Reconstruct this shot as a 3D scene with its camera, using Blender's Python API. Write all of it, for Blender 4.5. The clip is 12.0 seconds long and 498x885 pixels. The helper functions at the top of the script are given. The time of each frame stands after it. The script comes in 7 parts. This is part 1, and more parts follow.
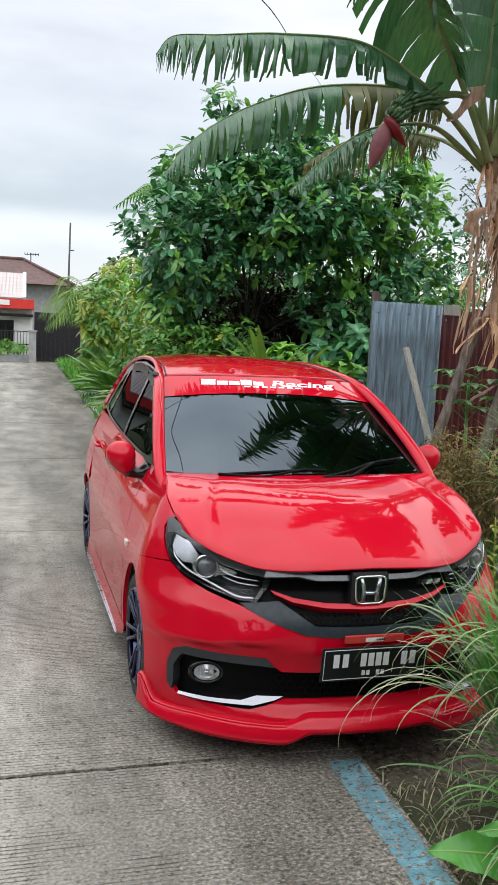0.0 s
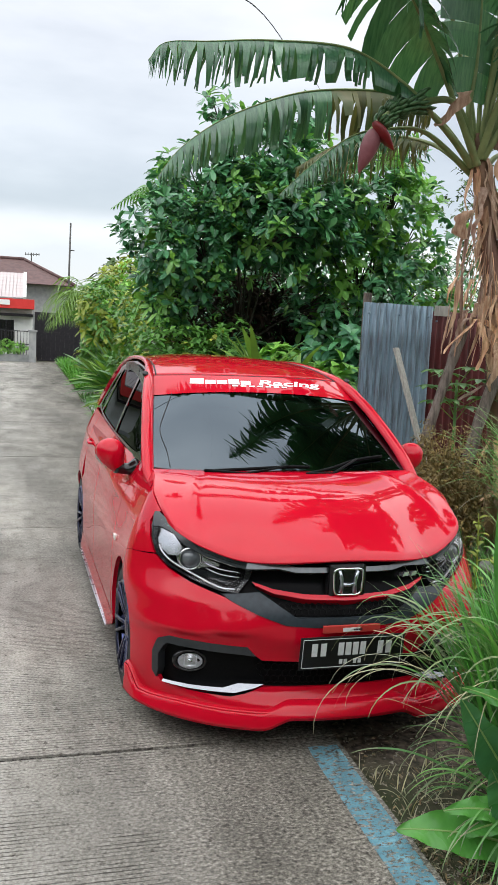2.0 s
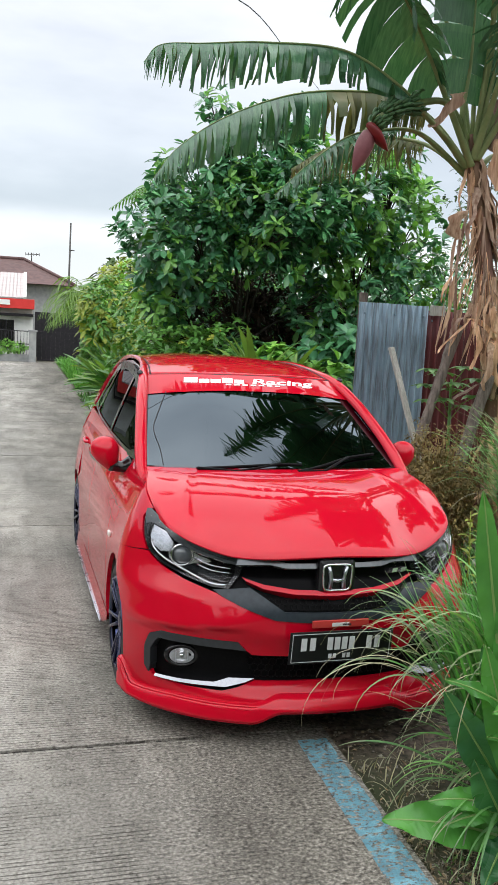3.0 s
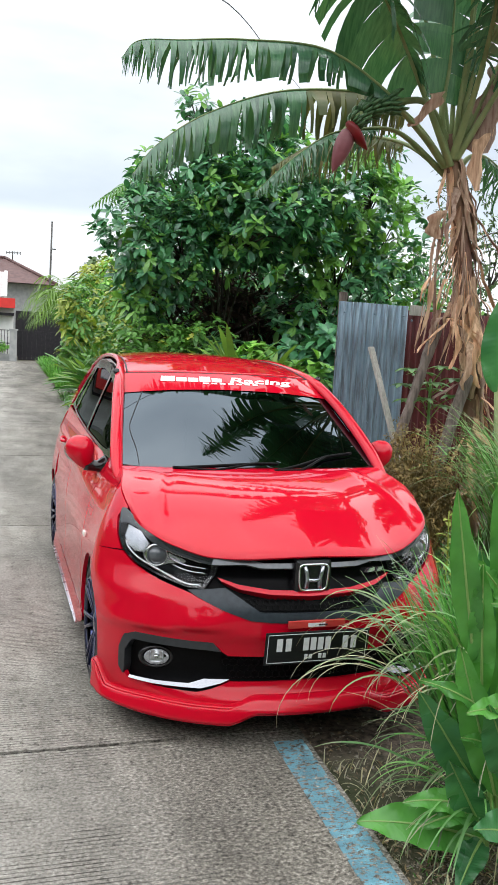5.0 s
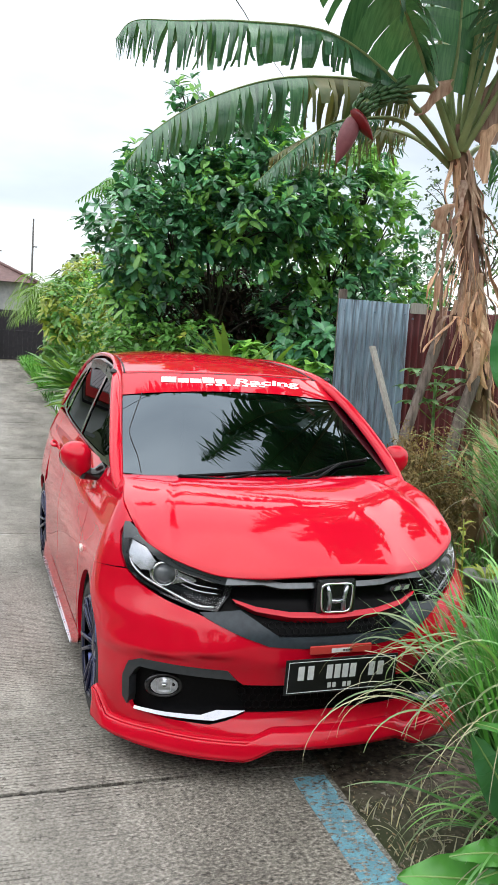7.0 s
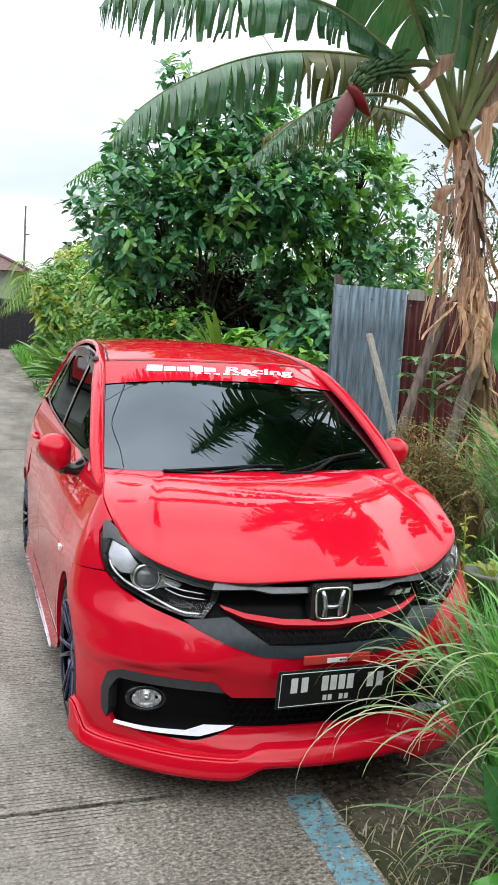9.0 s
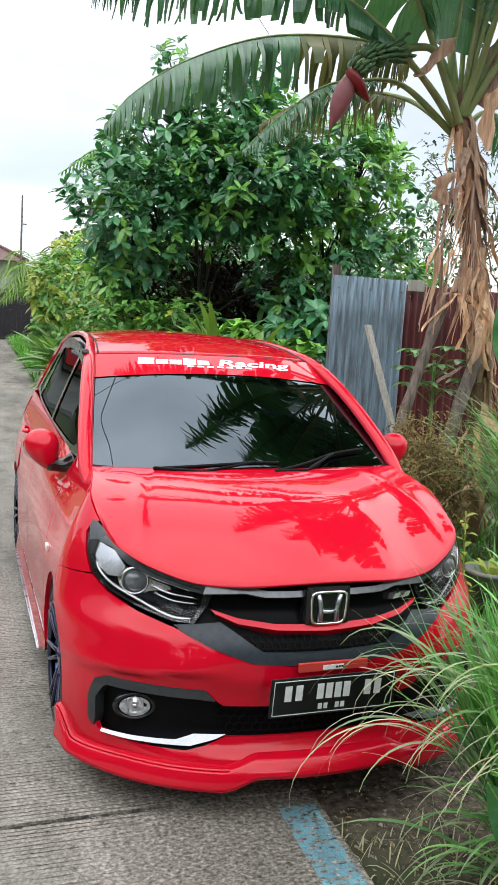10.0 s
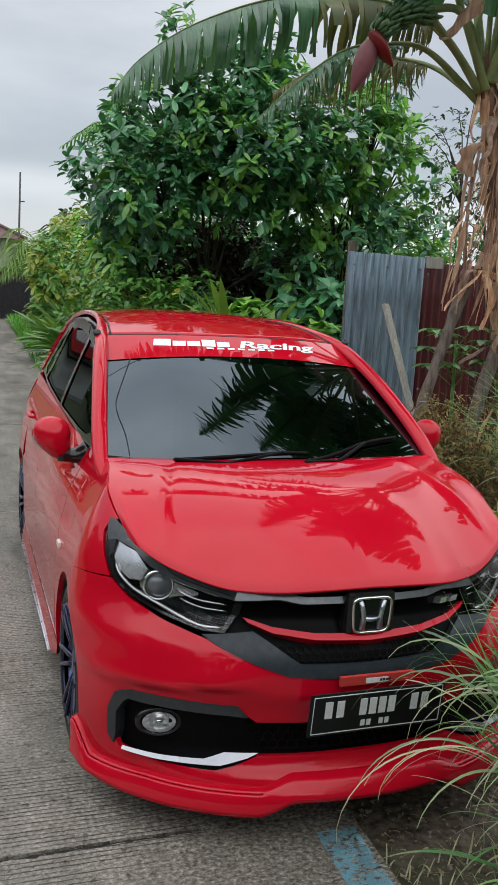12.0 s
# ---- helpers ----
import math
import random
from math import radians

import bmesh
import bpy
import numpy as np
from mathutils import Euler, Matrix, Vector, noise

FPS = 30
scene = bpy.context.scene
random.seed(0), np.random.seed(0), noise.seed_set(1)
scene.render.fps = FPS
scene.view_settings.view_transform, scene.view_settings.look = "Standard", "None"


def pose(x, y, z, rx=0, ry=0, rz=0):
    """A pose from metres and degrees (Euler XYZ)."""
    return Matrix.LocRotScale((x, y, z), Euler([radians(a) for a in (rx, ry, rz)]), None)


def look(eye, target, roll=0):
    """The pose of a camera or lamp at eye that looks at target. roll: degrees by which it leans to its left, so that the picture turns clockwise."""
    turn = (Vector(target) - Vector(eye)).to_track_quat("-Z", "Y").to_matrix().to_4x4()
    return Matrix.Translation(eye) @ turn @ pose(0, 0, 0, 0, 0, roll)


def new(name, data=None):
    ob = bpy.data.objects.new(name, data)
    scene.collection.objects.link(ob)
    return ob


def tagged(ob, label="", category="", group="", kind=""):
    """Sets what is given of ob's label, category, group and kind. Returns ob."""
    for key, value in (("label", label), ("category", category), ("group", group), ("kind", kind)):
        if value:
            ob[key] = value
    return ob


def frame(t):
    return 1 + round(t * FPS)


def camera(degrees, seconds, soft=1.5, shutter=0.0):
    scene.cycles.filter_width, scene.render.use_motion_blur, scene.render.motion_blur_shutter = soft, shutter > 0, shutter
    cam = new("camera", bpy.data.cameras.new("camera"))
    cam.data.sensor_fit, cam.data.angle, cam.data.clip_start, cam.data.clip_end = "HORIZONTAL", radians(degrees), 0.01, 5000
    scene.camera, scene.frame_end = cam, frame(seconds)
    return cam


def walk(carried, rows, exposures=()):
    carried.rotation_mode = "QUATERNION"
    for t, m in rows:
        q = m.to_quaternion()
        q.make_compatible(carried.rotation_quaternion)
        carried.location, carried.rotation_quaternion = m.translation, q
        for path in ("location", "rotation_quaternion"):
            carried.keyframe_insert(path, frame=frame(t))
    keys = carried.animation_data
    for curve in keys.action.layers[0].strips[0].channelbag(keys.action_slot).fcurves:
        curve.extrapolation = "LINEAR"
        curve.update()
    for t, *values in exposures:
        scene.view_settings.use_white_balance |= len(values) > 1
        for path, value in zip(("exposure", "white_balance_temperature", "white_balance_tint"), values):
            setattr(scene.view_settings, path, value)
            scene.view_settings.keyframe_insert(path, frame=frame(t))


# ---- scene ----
cam = camera(33.1, 12.0, 1.2)
PATH = [
    (0, (-1.333, -2.937, 1.697), (-0.808, -1.024, 1.439), 2.9),
    (0.5, (-1.327, -2.973, 1.702), (-0.802, -1.06, 1.445), 2.9),
    (1, (-1.316, -3.01, 1.704), (-0.792, -1.098, 1.446), 2.9),
    (1.5, (-1.306, -3.043, 1.704), (-0.782, -1.13, 1.446), 3.0),
    (2, (-1.29, -3.076, 1.703), (-0.767, -1.162, 1.445), 3.0),
    (2.5, (-1.274, -3.102, 1.7), (-0.752, -1.188, 1.442), 3.0),
    (3, (-1.262, -3.136, 1.702), (-0.741, -1.223, 1.444), 3.0),
    (5, (-1.225, -3.114, 1.695), (-0.664, -1.211, 1.439), 3.2),
    (5.5, (-1.229, -3.046, 1.689), (-0.661, -1.145, 1.433), 3.2),
    (6, (-1.241, -2.938, 1.689), (-0.665, -1.04, 1.433), 3.2),
    (6.5, (-1.257, -2.851, 1.687), (-0.67, -0.957, 1.431), 3.3),
    (7, (-1.268, -2.776, 1.68), (-0.665, -0.886, 1.425), 3.3),
    (9, (-1.172, -2.547, 1.662), (-0.558, -0.665, 1.383), 3.3),
    (9.5, (-1.137, -2.483, 1.665), (-0.52, -0.602, 1.382), 3.4),
    (10, (-1.115, -2.43, 1.669), (-0.497, -0.552, 1.368), 3.4),
    (10.5, (-1.108, -2.391, 1.669), (-0.489, -0.516, 1.35), 3.4),
    (11, (-1.112, -2.319, 1.664), (-0.492, -0.448, 1.326), 3.4),
    (11.5, (-1.125, -2.238, 1.662), (-0.504, -0.369, 1.316), 3.4),
    (12, (-1.14, -2.14, 1.658), (-0.519, -0.271, 1.309), 3.4),
]
EXPOSURES = [(0.0, 0.42), (3.0, 0.49), (5.0, 0.67), (9.0, 0.78), (11.2, 0.77), (11.5, 0.67), (12.0, 0.04)]
walk(cam, [(t, look(eye, target, roll)) for t, eye, target, roll in PATH], EXPOSURES)
import collections
from mathutils.geometry import delaunay_2d_cdt


# ---- world and sun: a bright overcast noon sky ----
world = bpy.data.worlds.new("overcast_sky")
scene.world = world
world.use_nodes = True
wn, wl = world.node_tree.nodes, world.node_tree.links
wn.clear()
SUN_ELEVATION, SUN_AZIMUTH = radians(62), radians(215)
sky = wn.new("ShaderNodeTexSky")
sky.sky_type, sky.sun_disc, sky.sun_elevation, sky.sun_rotation = "NISHITA", False, SUN_ELEVATION, SUN_AZIMUTH
bg_sky = wn.new("ShaderNodeBackground")
bg_sky.inputs["Strength"].default_value = 0.03
wl.new(sky.outputs[0], bg_sky.inputs["Color"])
coord = wn.new("ShaderNodeTexCoord")
squash = wn.new("ShaderNodeMapping")
squash.inputs["Scale"].default_value = (1.0, 1.0, 3.2)
wl.new(coord.outputs["Generated"], squash.inputs["Vector"])
puff = wn.new("ShaderNodeTexNoise")
puff.inputs["Scale"].default_value, puff.inputs["Detail"].default_value, puff.inputs["Roughness"].default_value = 2.1, 6, 0.5
wl.new(squash.outputs[0], puff.inputs["Vector"])
split = wn.new("ShaderNodeSeparateXYZ")
wl.new(coord.outputs["Generated"], split.inputs[0])
wob = wn.new("ShaderNodeMath")
wob.operation = "MULTIPLY_ADD"
wob.inputs[1].default_value, wob.inputs[2].default_value = 0.16, -0.08
wl.new(puff.outputs["Fac"], wob.inputs[0])
high = wn.new("ShaderNodeMath")
high.operation = "ADD"
wl.new(split.outputs["Z"], high.inputs[0])
wl.new(wob.outputs[0], high.inputs[1])
band = wn.new("ShaderNodeValToRGB")
band.color_ramp.interpolation = "EASE"
for e, (p, c) in zip([band.color_ramp.elements[0], band.color_ramp.elements[1]] + [band.color_ramp.elements.new(0.5) for _ in range(6)],
                     [(0.0, (0.395, 0.395, 0.406)), (1.0, (0.40, 0.43, 0.46)), (0.105, (0.39, 0.395, 0.404)), (0.135, (0.252, 0.268, 0.282)), (0.23, (0.315, 0.326, 0.34)), (0.36, (0.395, 0.398, 0.409)), (0.58, (1.0, 1.0, 1.0)), (0.84, (0.68, 0.70, 0.72))]):
    e.position, e.color = p, (*c, 1)
wl.new(high.outputs[0], band.inputs[0])
mottle = wn.new("ShaderNodeValToRGB")
mottle.color_ramp.elements[0].position, mottle.color_ramp.elements[0].color = 0.38, (0.80, 0.815, 0.835, 1)
mottle.color_ramp.elements[1].position, mottle.color_ramp.elements[1].color = 0.58, (1.06, 1.06, 1.05, 1)
wl.new(puff.outputs["Fac"], mottle.inputs[0])
clouds = wn.new("ShaderNodeMix")
clouds.data_type, clouds.blend_type = "RGBA", "MULTIPLY"
clouds.inputs[0].default_value = 1.0
wl.new(band.outputs[0], clouds.inputs[6])
wl.new(mottle.outputs[0], clouds.inputs[7])
bg_cloud = wn.new("ShaderNodeBackground")
bg_cloud.inputs["Strength"].default_value = 1.69
wl.new(clouds.outputs[2], bg_cloud.inputs["Color"])
both = wn.new("ShaderNodeAddShader")
wl.new(bg_sky.outputs[0], both.inputs[0])
wl.new(bg_cloud.outputs[0], both.inputs[1])
wout = wn.new("ShaderNodeOutputWorld")
wl.new(both.outputs[0], wout.inputs[0])

sun = new("sun", bpy.data.lights.new("sun", "SUN"))
sun.data.energy, sun.data.angle, sun.data.color = 0.6, radians(150), (1.0, 0.97, 0.92)
sun.matrix_world = look((0, 0, 30), (10 * math.cos(SUN_ELEVATION) * -0.35, 10 * math.cos(SUN_ELEVATION), 30 - 10 * math.sin(SUN_ELEVATION)))


# ---- materials ----
def node_kit(name):
    m = bpy.data.materials.new(name)
    m.use_nodes = True
    n = m.node_tree.nodes
    return m, n, m.node_tree.links, n["Principled BSDF"]


def noise_at(n, l, scale, detail=5, stretch=(1, 1, 1), rough=0.55):
    c = n.new("ShaderNodeTexCoord")
    mp = n.new("ShaderNodeMapping")
    mp.inputs["Scale"].default_value = stretch
    t = n.new("ShaderNodeTexNoise")
    t.inputs["Scale"].default_value, t.inputs["Detail"].default_value, t.inputs["Roughness"].default_value = scale, detail, rough
    l.new(c.outputs["Object"], mp.inputs[0])
    l.new(mp.outputs[0], t.inputs["Vector"])
    return t.outputs["Fac"]


def ramp(n, l, fac, stops):
    r = n.new("ShaderNodeValToRGB")
    els = r.color_ramp.elements
    while len(els) < len(stops):
        els.new(0.5)
    for e, (p, c) in zip(els, stops):
        e.position = p
        e.color = (*c, 1) if len(c) == 3 else c
    l.new(fac, r.inputs[0])
    return r.outputs[0]


def mix(n, l, a, b, fac, mode="MIX"):
    x = n.new("ShaderNodeMix")
    x.data_type, x.blend_type = "RGBA", mode
    for sock, v in ((x.inputs[0], fac), (x.inputs[6], a), (x.inputs[7], b)):
        if isinstance(v, (int, float)):
            sock.default_value = v
        elif isinstance(v, tuple):
            sock.default_value = (*v, 1)
        else:
            l.new(v, sock)
    return x.outputs[2]


def surface(name, c1, c2, scale=8.0, rough=(0.5, 0.7), metal=0.0, bump=0.0, bump_scale=60.0, coat=0.0, vary=0.0, stretch=(1, 1, 1),
            stain=None, stain_scale=1.2, spec=0.5, translucent=0.0, per_object=False):
    """A two-scale procedural surface: grain between two colours, stains, relief, and a change from piece to piece."""
    m, n, l, b = node_kit(name)
    grain = noise_at(n, l, scale, 6, stretch)
    col = ramp(n, l, grain, [(0.32, c1), (0.68, c2)])
    if stain:
        spot = ramp(n, l, noise_at(n, l, stain_scale, 4, stretch), [(0.45, (0, 0, 0)), (0.66, (1, 1, 1))])
        col = mix(n, l, col, stain, spot)
    if vary:
        src = n.new("ShaderNodeObjectInfo").outputs["Random"] if per_object else n.new("ShaderNodeNewGeometry").outputs["Random Per Island"]
        tone = ramp(n, l, src, [(0.0, (1 - vary, 1 - vary, 1 - vary)), (0.6, (1.0, 1.0, 1 - vary * 0.4)), (1.0, (1 + vary, 1 + vary * 0.7, 1.0))])
        col = mix(n, l, col, tone, 1.0, "MULTIPLY")
    l.new(col, b.inputs["Base Color"])
    r = n.new("ShaderNodeMapRange")
    r.inputs["To Min"].default_value, r.inputs["To Max"].default_value = rough
    l.new(noise_at(n, l, scale * 0.4, 3, stretch), r.inputs["Value"])
    l.new(r.outputs[0], b.inputs["Roughness"])
    b.inputs["Metallic"].default_value, b.inputs["Coat Weight"].default_value = metal, coat
    b.inputs["Specular IOR Level"].default_value = spec
    if coat:
        b.inputs["Coat Roughness"].default_value = 0.02
        b.inputs["Coat IOR"].default_value = 1.43
    if bump:
        bp = n.new("ShaderNodeBump")
        bp.inputs["Strength"].default_value, bp.inputs["Distance"].default_value = bump, 0.01
        l.new(noise_at(n, l, bump_scale, 6, stretch), bp.inputs["Height"])
        l.new(bp.outputs[0], b.inputs["Normal"])
    if translucent:
        t = n.new("ShaderNodeBsdfTranslucent")
        glow = mix(n, l, col, (1.5, 1.5, 0.75), 1.0, "MULTIPLY")
        l.new(glow, t.inputs["Color"])
        s = n.new("ShaderNodeMixShader")
        s.inputs[0].default_value = translucent
        l.new(b.outputs[0], s.inputs[1])
        l.new(t.outputs[0], s.inputs[2])
        l.new(s.outputs[0], n["Material Output"].inputs[0])
    return m


def glass_like(name, tint, ior=1.5, rough=0.0, sheen=(1.0, 1.0, 1.0)):
    """Thin pane: what lies behind shows through the tint, and the gloss follows Fresnel."""
    m, n, l, b = node_kit(name)
    n.remove(b)
    tr, gl, fr, mx = n.new("ShaderNodeBsdfTransparent"), n.new("ShaderNodeBsdfGlossy"), n.new("ShaderNodeFresnel"), n.new("ShaderNodeMixShader")
    tr.inputs[0].default_value, gl.inputs["Roughness"].default_value, fr.inputs["IOR"].default_value = (*tint, 1), rough, ior
    gl.inputs["Color"].default_value = (*sheen, 1)
    l.new(fr.outputs[0], mx.inputs[0])
    l.new(tr.outputs[0], mx.inputs[1])
    l.new(gl.outputs[0], mx.inputs[2])
    l.new(mx.outputs[0], n["Material Output"].inputs[0])
    return m


M = {}
M["paint"] = surface("red_car_paint", (0.50, 0.003, 0.017), (0.55, 0.004, 0.021), 3.0, (0.30, 0.38), coat=1.0, spec=0.0)
M["dark_chrome"] = surface("dark_chrome", (0.423, 0.449, 0.491), (0.536, 0.566, 0.614), 30, (0.22, 0.34), metal=0.9)
M["black_gloss"] = surface("black_gloss_plastic", (0.008, 0.008, 0.009), (0.012, 0.012, 0.013), 20, (0.12, 0.22))
M["black_matt"] = surface("black_matt_plastic", (0.012, 0.012, 0.013), (0.022, 0.022, 0.023), 60, (0.5, 0.7), bump=0.1, bump_scale=400)
M["grey_trim"] = surface("dark_grey_trim", (0.011, 0.013, 0.015), (0.017, 0.019, 0.022), 40, (0.22, 0.32), spec=0.25)
M["piano_black"] = surface("piano_black_plastic", (0.002, 0.002, 0.0025), (0.003, 0.003, 0.0035), 20, (0.16, 0.24), spec=0.05)
M["slate_trim"] = surface("slate_grey_trim", (0.020, 0.027, 0.034), (0.030, 0.039, 0.048), 40, (0.30, 0.40), spec=0.30)
M["strip_chrome"] = surface("satin_chrome", (0.300, 0.310, 0.335), (0.320, 0.330, 0.355), 30, (0.12, 0.2), metal=1.0)
M["chrome"] = surface("chrome", (0.75, 0.76, 0.78), (0.85, 0.86, 0.88), 30, (0.04, 0.12), metal=1.0)
M["white_vinyl"] = surface("white_vinyl", (0.80, 0.80, 0.80), (0.86, 0.86, 0.86), 30, (0.35, 0.5))
M["rubber"] = surface("tyre_rubber", (0.015, 0.015, 0.016), (0.035, 0.033, 0.031), 30, (0.7, 0.9), bump=0.25, bump_scale=200)
M["rim"] = surface("dark_blue_alloy", (0.007, 0.010, 0.045), (0.015, 0.018, 0.062), 20, (0.2, 0.3), metal=0.5, coat=0.5)
M["rim_lip"] = surface("polished_rim_lip", (0.045, 0.055, 0.13), (0.07, 0.085, 0.18), 30, (0.12, 0.22), metal=1.0)
M["screen_glass"] = glass_like("tinted_screen_glass", (0.004, 0.005, 0.006), 1.95, sheen=(0.74, 0.88, 1.0))
M["side_glass"] = glass_like("tinted_side_glass", (0.004, 0.0045, 0.005), 1.09, sheen=(0.52, 0.56, 0.60))
M["lamp_glass"] = glass_like("clear_lamp_glass", (0.93, 0.94, 0.95), 1.3)
M["lamp_silver"] = surface("lamp_reflector_silver", (0.70, 0.70, 0.72), (0.80, 0.80, 0.82), 60, (0.12, 0.20), metal=0.75)
M["lamp_lens"] = surface("projector_lens", (0.10, 0.11, 0.12), (0.16, 0.17, 0.18), 12, (0.03, 0.06), coat=1.0)
M["lamp_red"] = surface("red_lamp_plastic", (0.30, 0.005, 0.006), (0.38, 0.008, 0.008), 30, (0.08, 0.15), coat=1.0)
M["amber"] = surface("amber_lamp_plastic", (0.75, 0.72, 0.66), (0.85, 0.82, 0.76), 30, (0.1, 0.2))
M["plate_black"] = surface("plate_black_enamel", (0.006, 0.006, 0.007), (0.010, 0.010, 0.011), 20, (0.25, 0.35))
M["plate_silver"] = surface("plate_silver_paint", (0.62, 0.63, 0.64), (0.72, 0.73, 0.74), 80, (0.4, 0.5))
M["mesh_black"] = surface("grille_mesh_black", (0.002, 0.002, 0.0025), (0.004, 0.004, 0.0045), 80, (0.4, 0.55), spec=0.1)

M["soil"] = surface("damp_soil", (0.026, 0.020, 0.015), (0.185, 0.142, 0.108), 34, (0.85, 0.98), bump=0.9, bump_scale=30, stain=(0.045, 0.055, 0.022), stain_scale=0.9)
M["grass_ground"] = surface("rough_grass_ground", (0.045, 0.075, 0.018), (0.09, 0.13, 0.035), 6, (0.8, 0.95), bump=0.8, bump_scale=25, stain=(0.10, 0.085, 0.05), stain_scale=0.35)
M["joint_dirt"] = surface("dark_joint_dirt", (0.010, 0.009, 0.008), (0.030, 0.026, 0.022), 40, (0.85, 0.95), bump=0.6, bump_scale=80)
M["joint_pale"] = surface("pale_joint_mortar", (0.30, 0.29, 0.27), (0.46, 0.45, 0.42), 30, (0.85, 0.95), bump=0.4, bump_scale=80)
M["stone"] = surface("pale_gravel", (0.12, 0.10, 0.08), (0.38, 0.35, 0.31), 20, (0.7, 0.9), vary=0.35, bump=0.3)
M["litter"] = surface("dry_leaf_litter", (0.105, 0.070, 0.042), (0.29, 0.235, 0.165), 20, (0.7, 0.9), vary=0.4)
M["zinc"] = surface("weathered_zinc_sheet", (0.195, 0.290, 0.370), (0.295, 0.405, 0.485), 5, (0.45, 0.65), metal=0.25, bump=0.15, bump_scale=40, stretch=(6, 6, 0.5), stain=(0.135, 0.165, 0.19), stain_scale=7.0)
M["zinc_red"] = surface("dark_red_painted_sheet", (0.085, 0.009, 0.011), (0.13, 0.016, 0.016), 6, (0.5, 0.7), bump=0.1, stretch=(5, 5, 0.6), stain=(0.05, 0.012, 0.010), stain_scale=2)
M["plank"] = surface("grey_weathered_plank", (0.34, 0.33, 0.29), (0.52, 0.50, 0.45), 9, (0.75, 0.9), bump=0.5, bump_scale=30, stretch=(8, 8, 0.6))
M["log"] = surface("dead_log_bark", (0.09, 0.072, 0.06), (0.24, 0.20, 0.17), 8, (0.8, 0.95), bump=0.9, bump_scale=22, stretch=(5, 5, 0.7))
M["bark"] = surface("grey_brown_bark", (0.033, 0.027, 0.021), (0.078, 0.066, 0.051), 10, (0.8, 0.95), bump=0.6, bump_scale=40, stretch=(3, 3, 0.7))
M["banana_stem"] = surface("banana_stem", (0.13, 0.058, 0.040), (0.27, 0.145, 0.10), 3, (0.5, 0.7), bump=0.3, stretch=(5, 5, 0.5), stain=(0.24, 0.15, 0.07), stain_scale=2.0)
M["banana_dry"] = surface("dry_banana_sheath", (0.35, 0.185, 0.130), (0.75, 0.54, 0.44), 6, (0.75, 0.9), bump=0.5, vary=0.45, stretch=(6, 6, 0.6), per_object=True)
M["banana_yellow"] = surface("yellow_banana_sheath", (0.30, 0.25, 0.05), (0.46, 0.38, 0.10), 5, (0.4, 0.55), stain=(0.20, 0.12, 0.05), stain_scale=5, stretch=(4, 4, 0.6))
M["banana_leaf"] = surface("banana_leaf", (0.046, 0.145, 0.085), (0.092, 0.232, 0.130), 4, (0.18, 0.30), vary=0.3, translucent=0.20, stretch=(14, 2, 2), bump=0.25, bump_scale=7, spec=0.85)
M["banana_old"] = surface("ageing_banana_leaf", (0.086, 0.136, 0.062), (0.186, 0.172, 0.085), 5, (0.5, 0.7), vary=0.3, translucent=0.2)
M["banana_rib"] = surface("banana_midrib", (0.165, 0.225, 0.080), (0.29, 0.35, 0.150), 6, (0.4, 0.55), translucent=0.05)
M["banana_fruit"] = surface("green_banana_fruit", (0.033, 0.094, 0.032), (0.06, 0.14, 0.054), 12, (0.4, 0.55), vary=0.2)
M["banana_flower"] = surface("banana_flower_bract", (0.15, 0.032, 0.042), (0.27, 0.10, 0.12), 7, (0.4, 0.6), vary=0.15)
M["verge"] = surface("bright_verge_grass", (0.08, 0.27, 0.04), (0.15, 0.40, 0.06), 3, (0.4, 0.55), vary=0.25, translucent=0.2)
M["tree_leaf"] = surface("dark_glossy_tree_leaf", (0.054, 0.197, 0.121), (0.111, 0.334, 0.181), 3, (0.24, 0.38), vary=0.55, translucent=0.18, spec=0.7)
M["tree_leaf_new"] = surface("fresh_tree_leaf", (0.142, 0.347, 0.084), (0.238, 0.492, 0.132), 3, (0.32, 0.45), vary=0.3, translucent=0.25)
M["shrub_leaf"] = surface("shrub_leaf", (0.150, 0.370, 0.080), (0.280, 0.560, 0.125), 3, (0.4, 0.55), vary=0.35, translucent=0.2)
M["yellow_leaf"] = surface("yellow_green_leaf", (0.225, 0.310, 0.055), (0.39, 0.435, 0.085), 3, (0.4, 0.55), vary=0.3, translucent=0.25)
M["strap_leaf"] = surface("strap_leaf", (0.067, 0.202, 0.045), (0.134, 0.318, 0.066), 3, (0.35, 0.5), vary=0.3, translucent=0.2)
M["strap_dark"] = surface("dark_strap_leaf", (0.039, 0.132, 0.033), (0.083, 0.22, 0.055), 3, (0.3, 0.42), vary=0.3, translucent=0.15)
M["strap_bright"] = surface("bright_strap_leaf", (0.12, 0.24, 0.045), (0.20, 0.34, 0.070), 3, (0.35, 0.5), vary=0.25, translucent=0.25)
M["blade"] = surface("lemongrass_blade", (0.110, 0.305, 0.092), (0.230, 0.480, 0.175), 2, (0.4, 0.55), vary=0.35, translucent=0.2)
M["blade_deep"] = surface("deep_green_blade", (0.070, 0.285, 0.058), (0.155, 0.450, 0.108), 2, (0.35, 0.5), vary=0.3, translucent=0.2)
M["blade_dry"] = surface("dry_grass_blade", (0.315, 0.31, 0.23), (0.473, 0.46, 0.365), 2, (0.6, 0.8), vary=0.3, translucent=0.2)
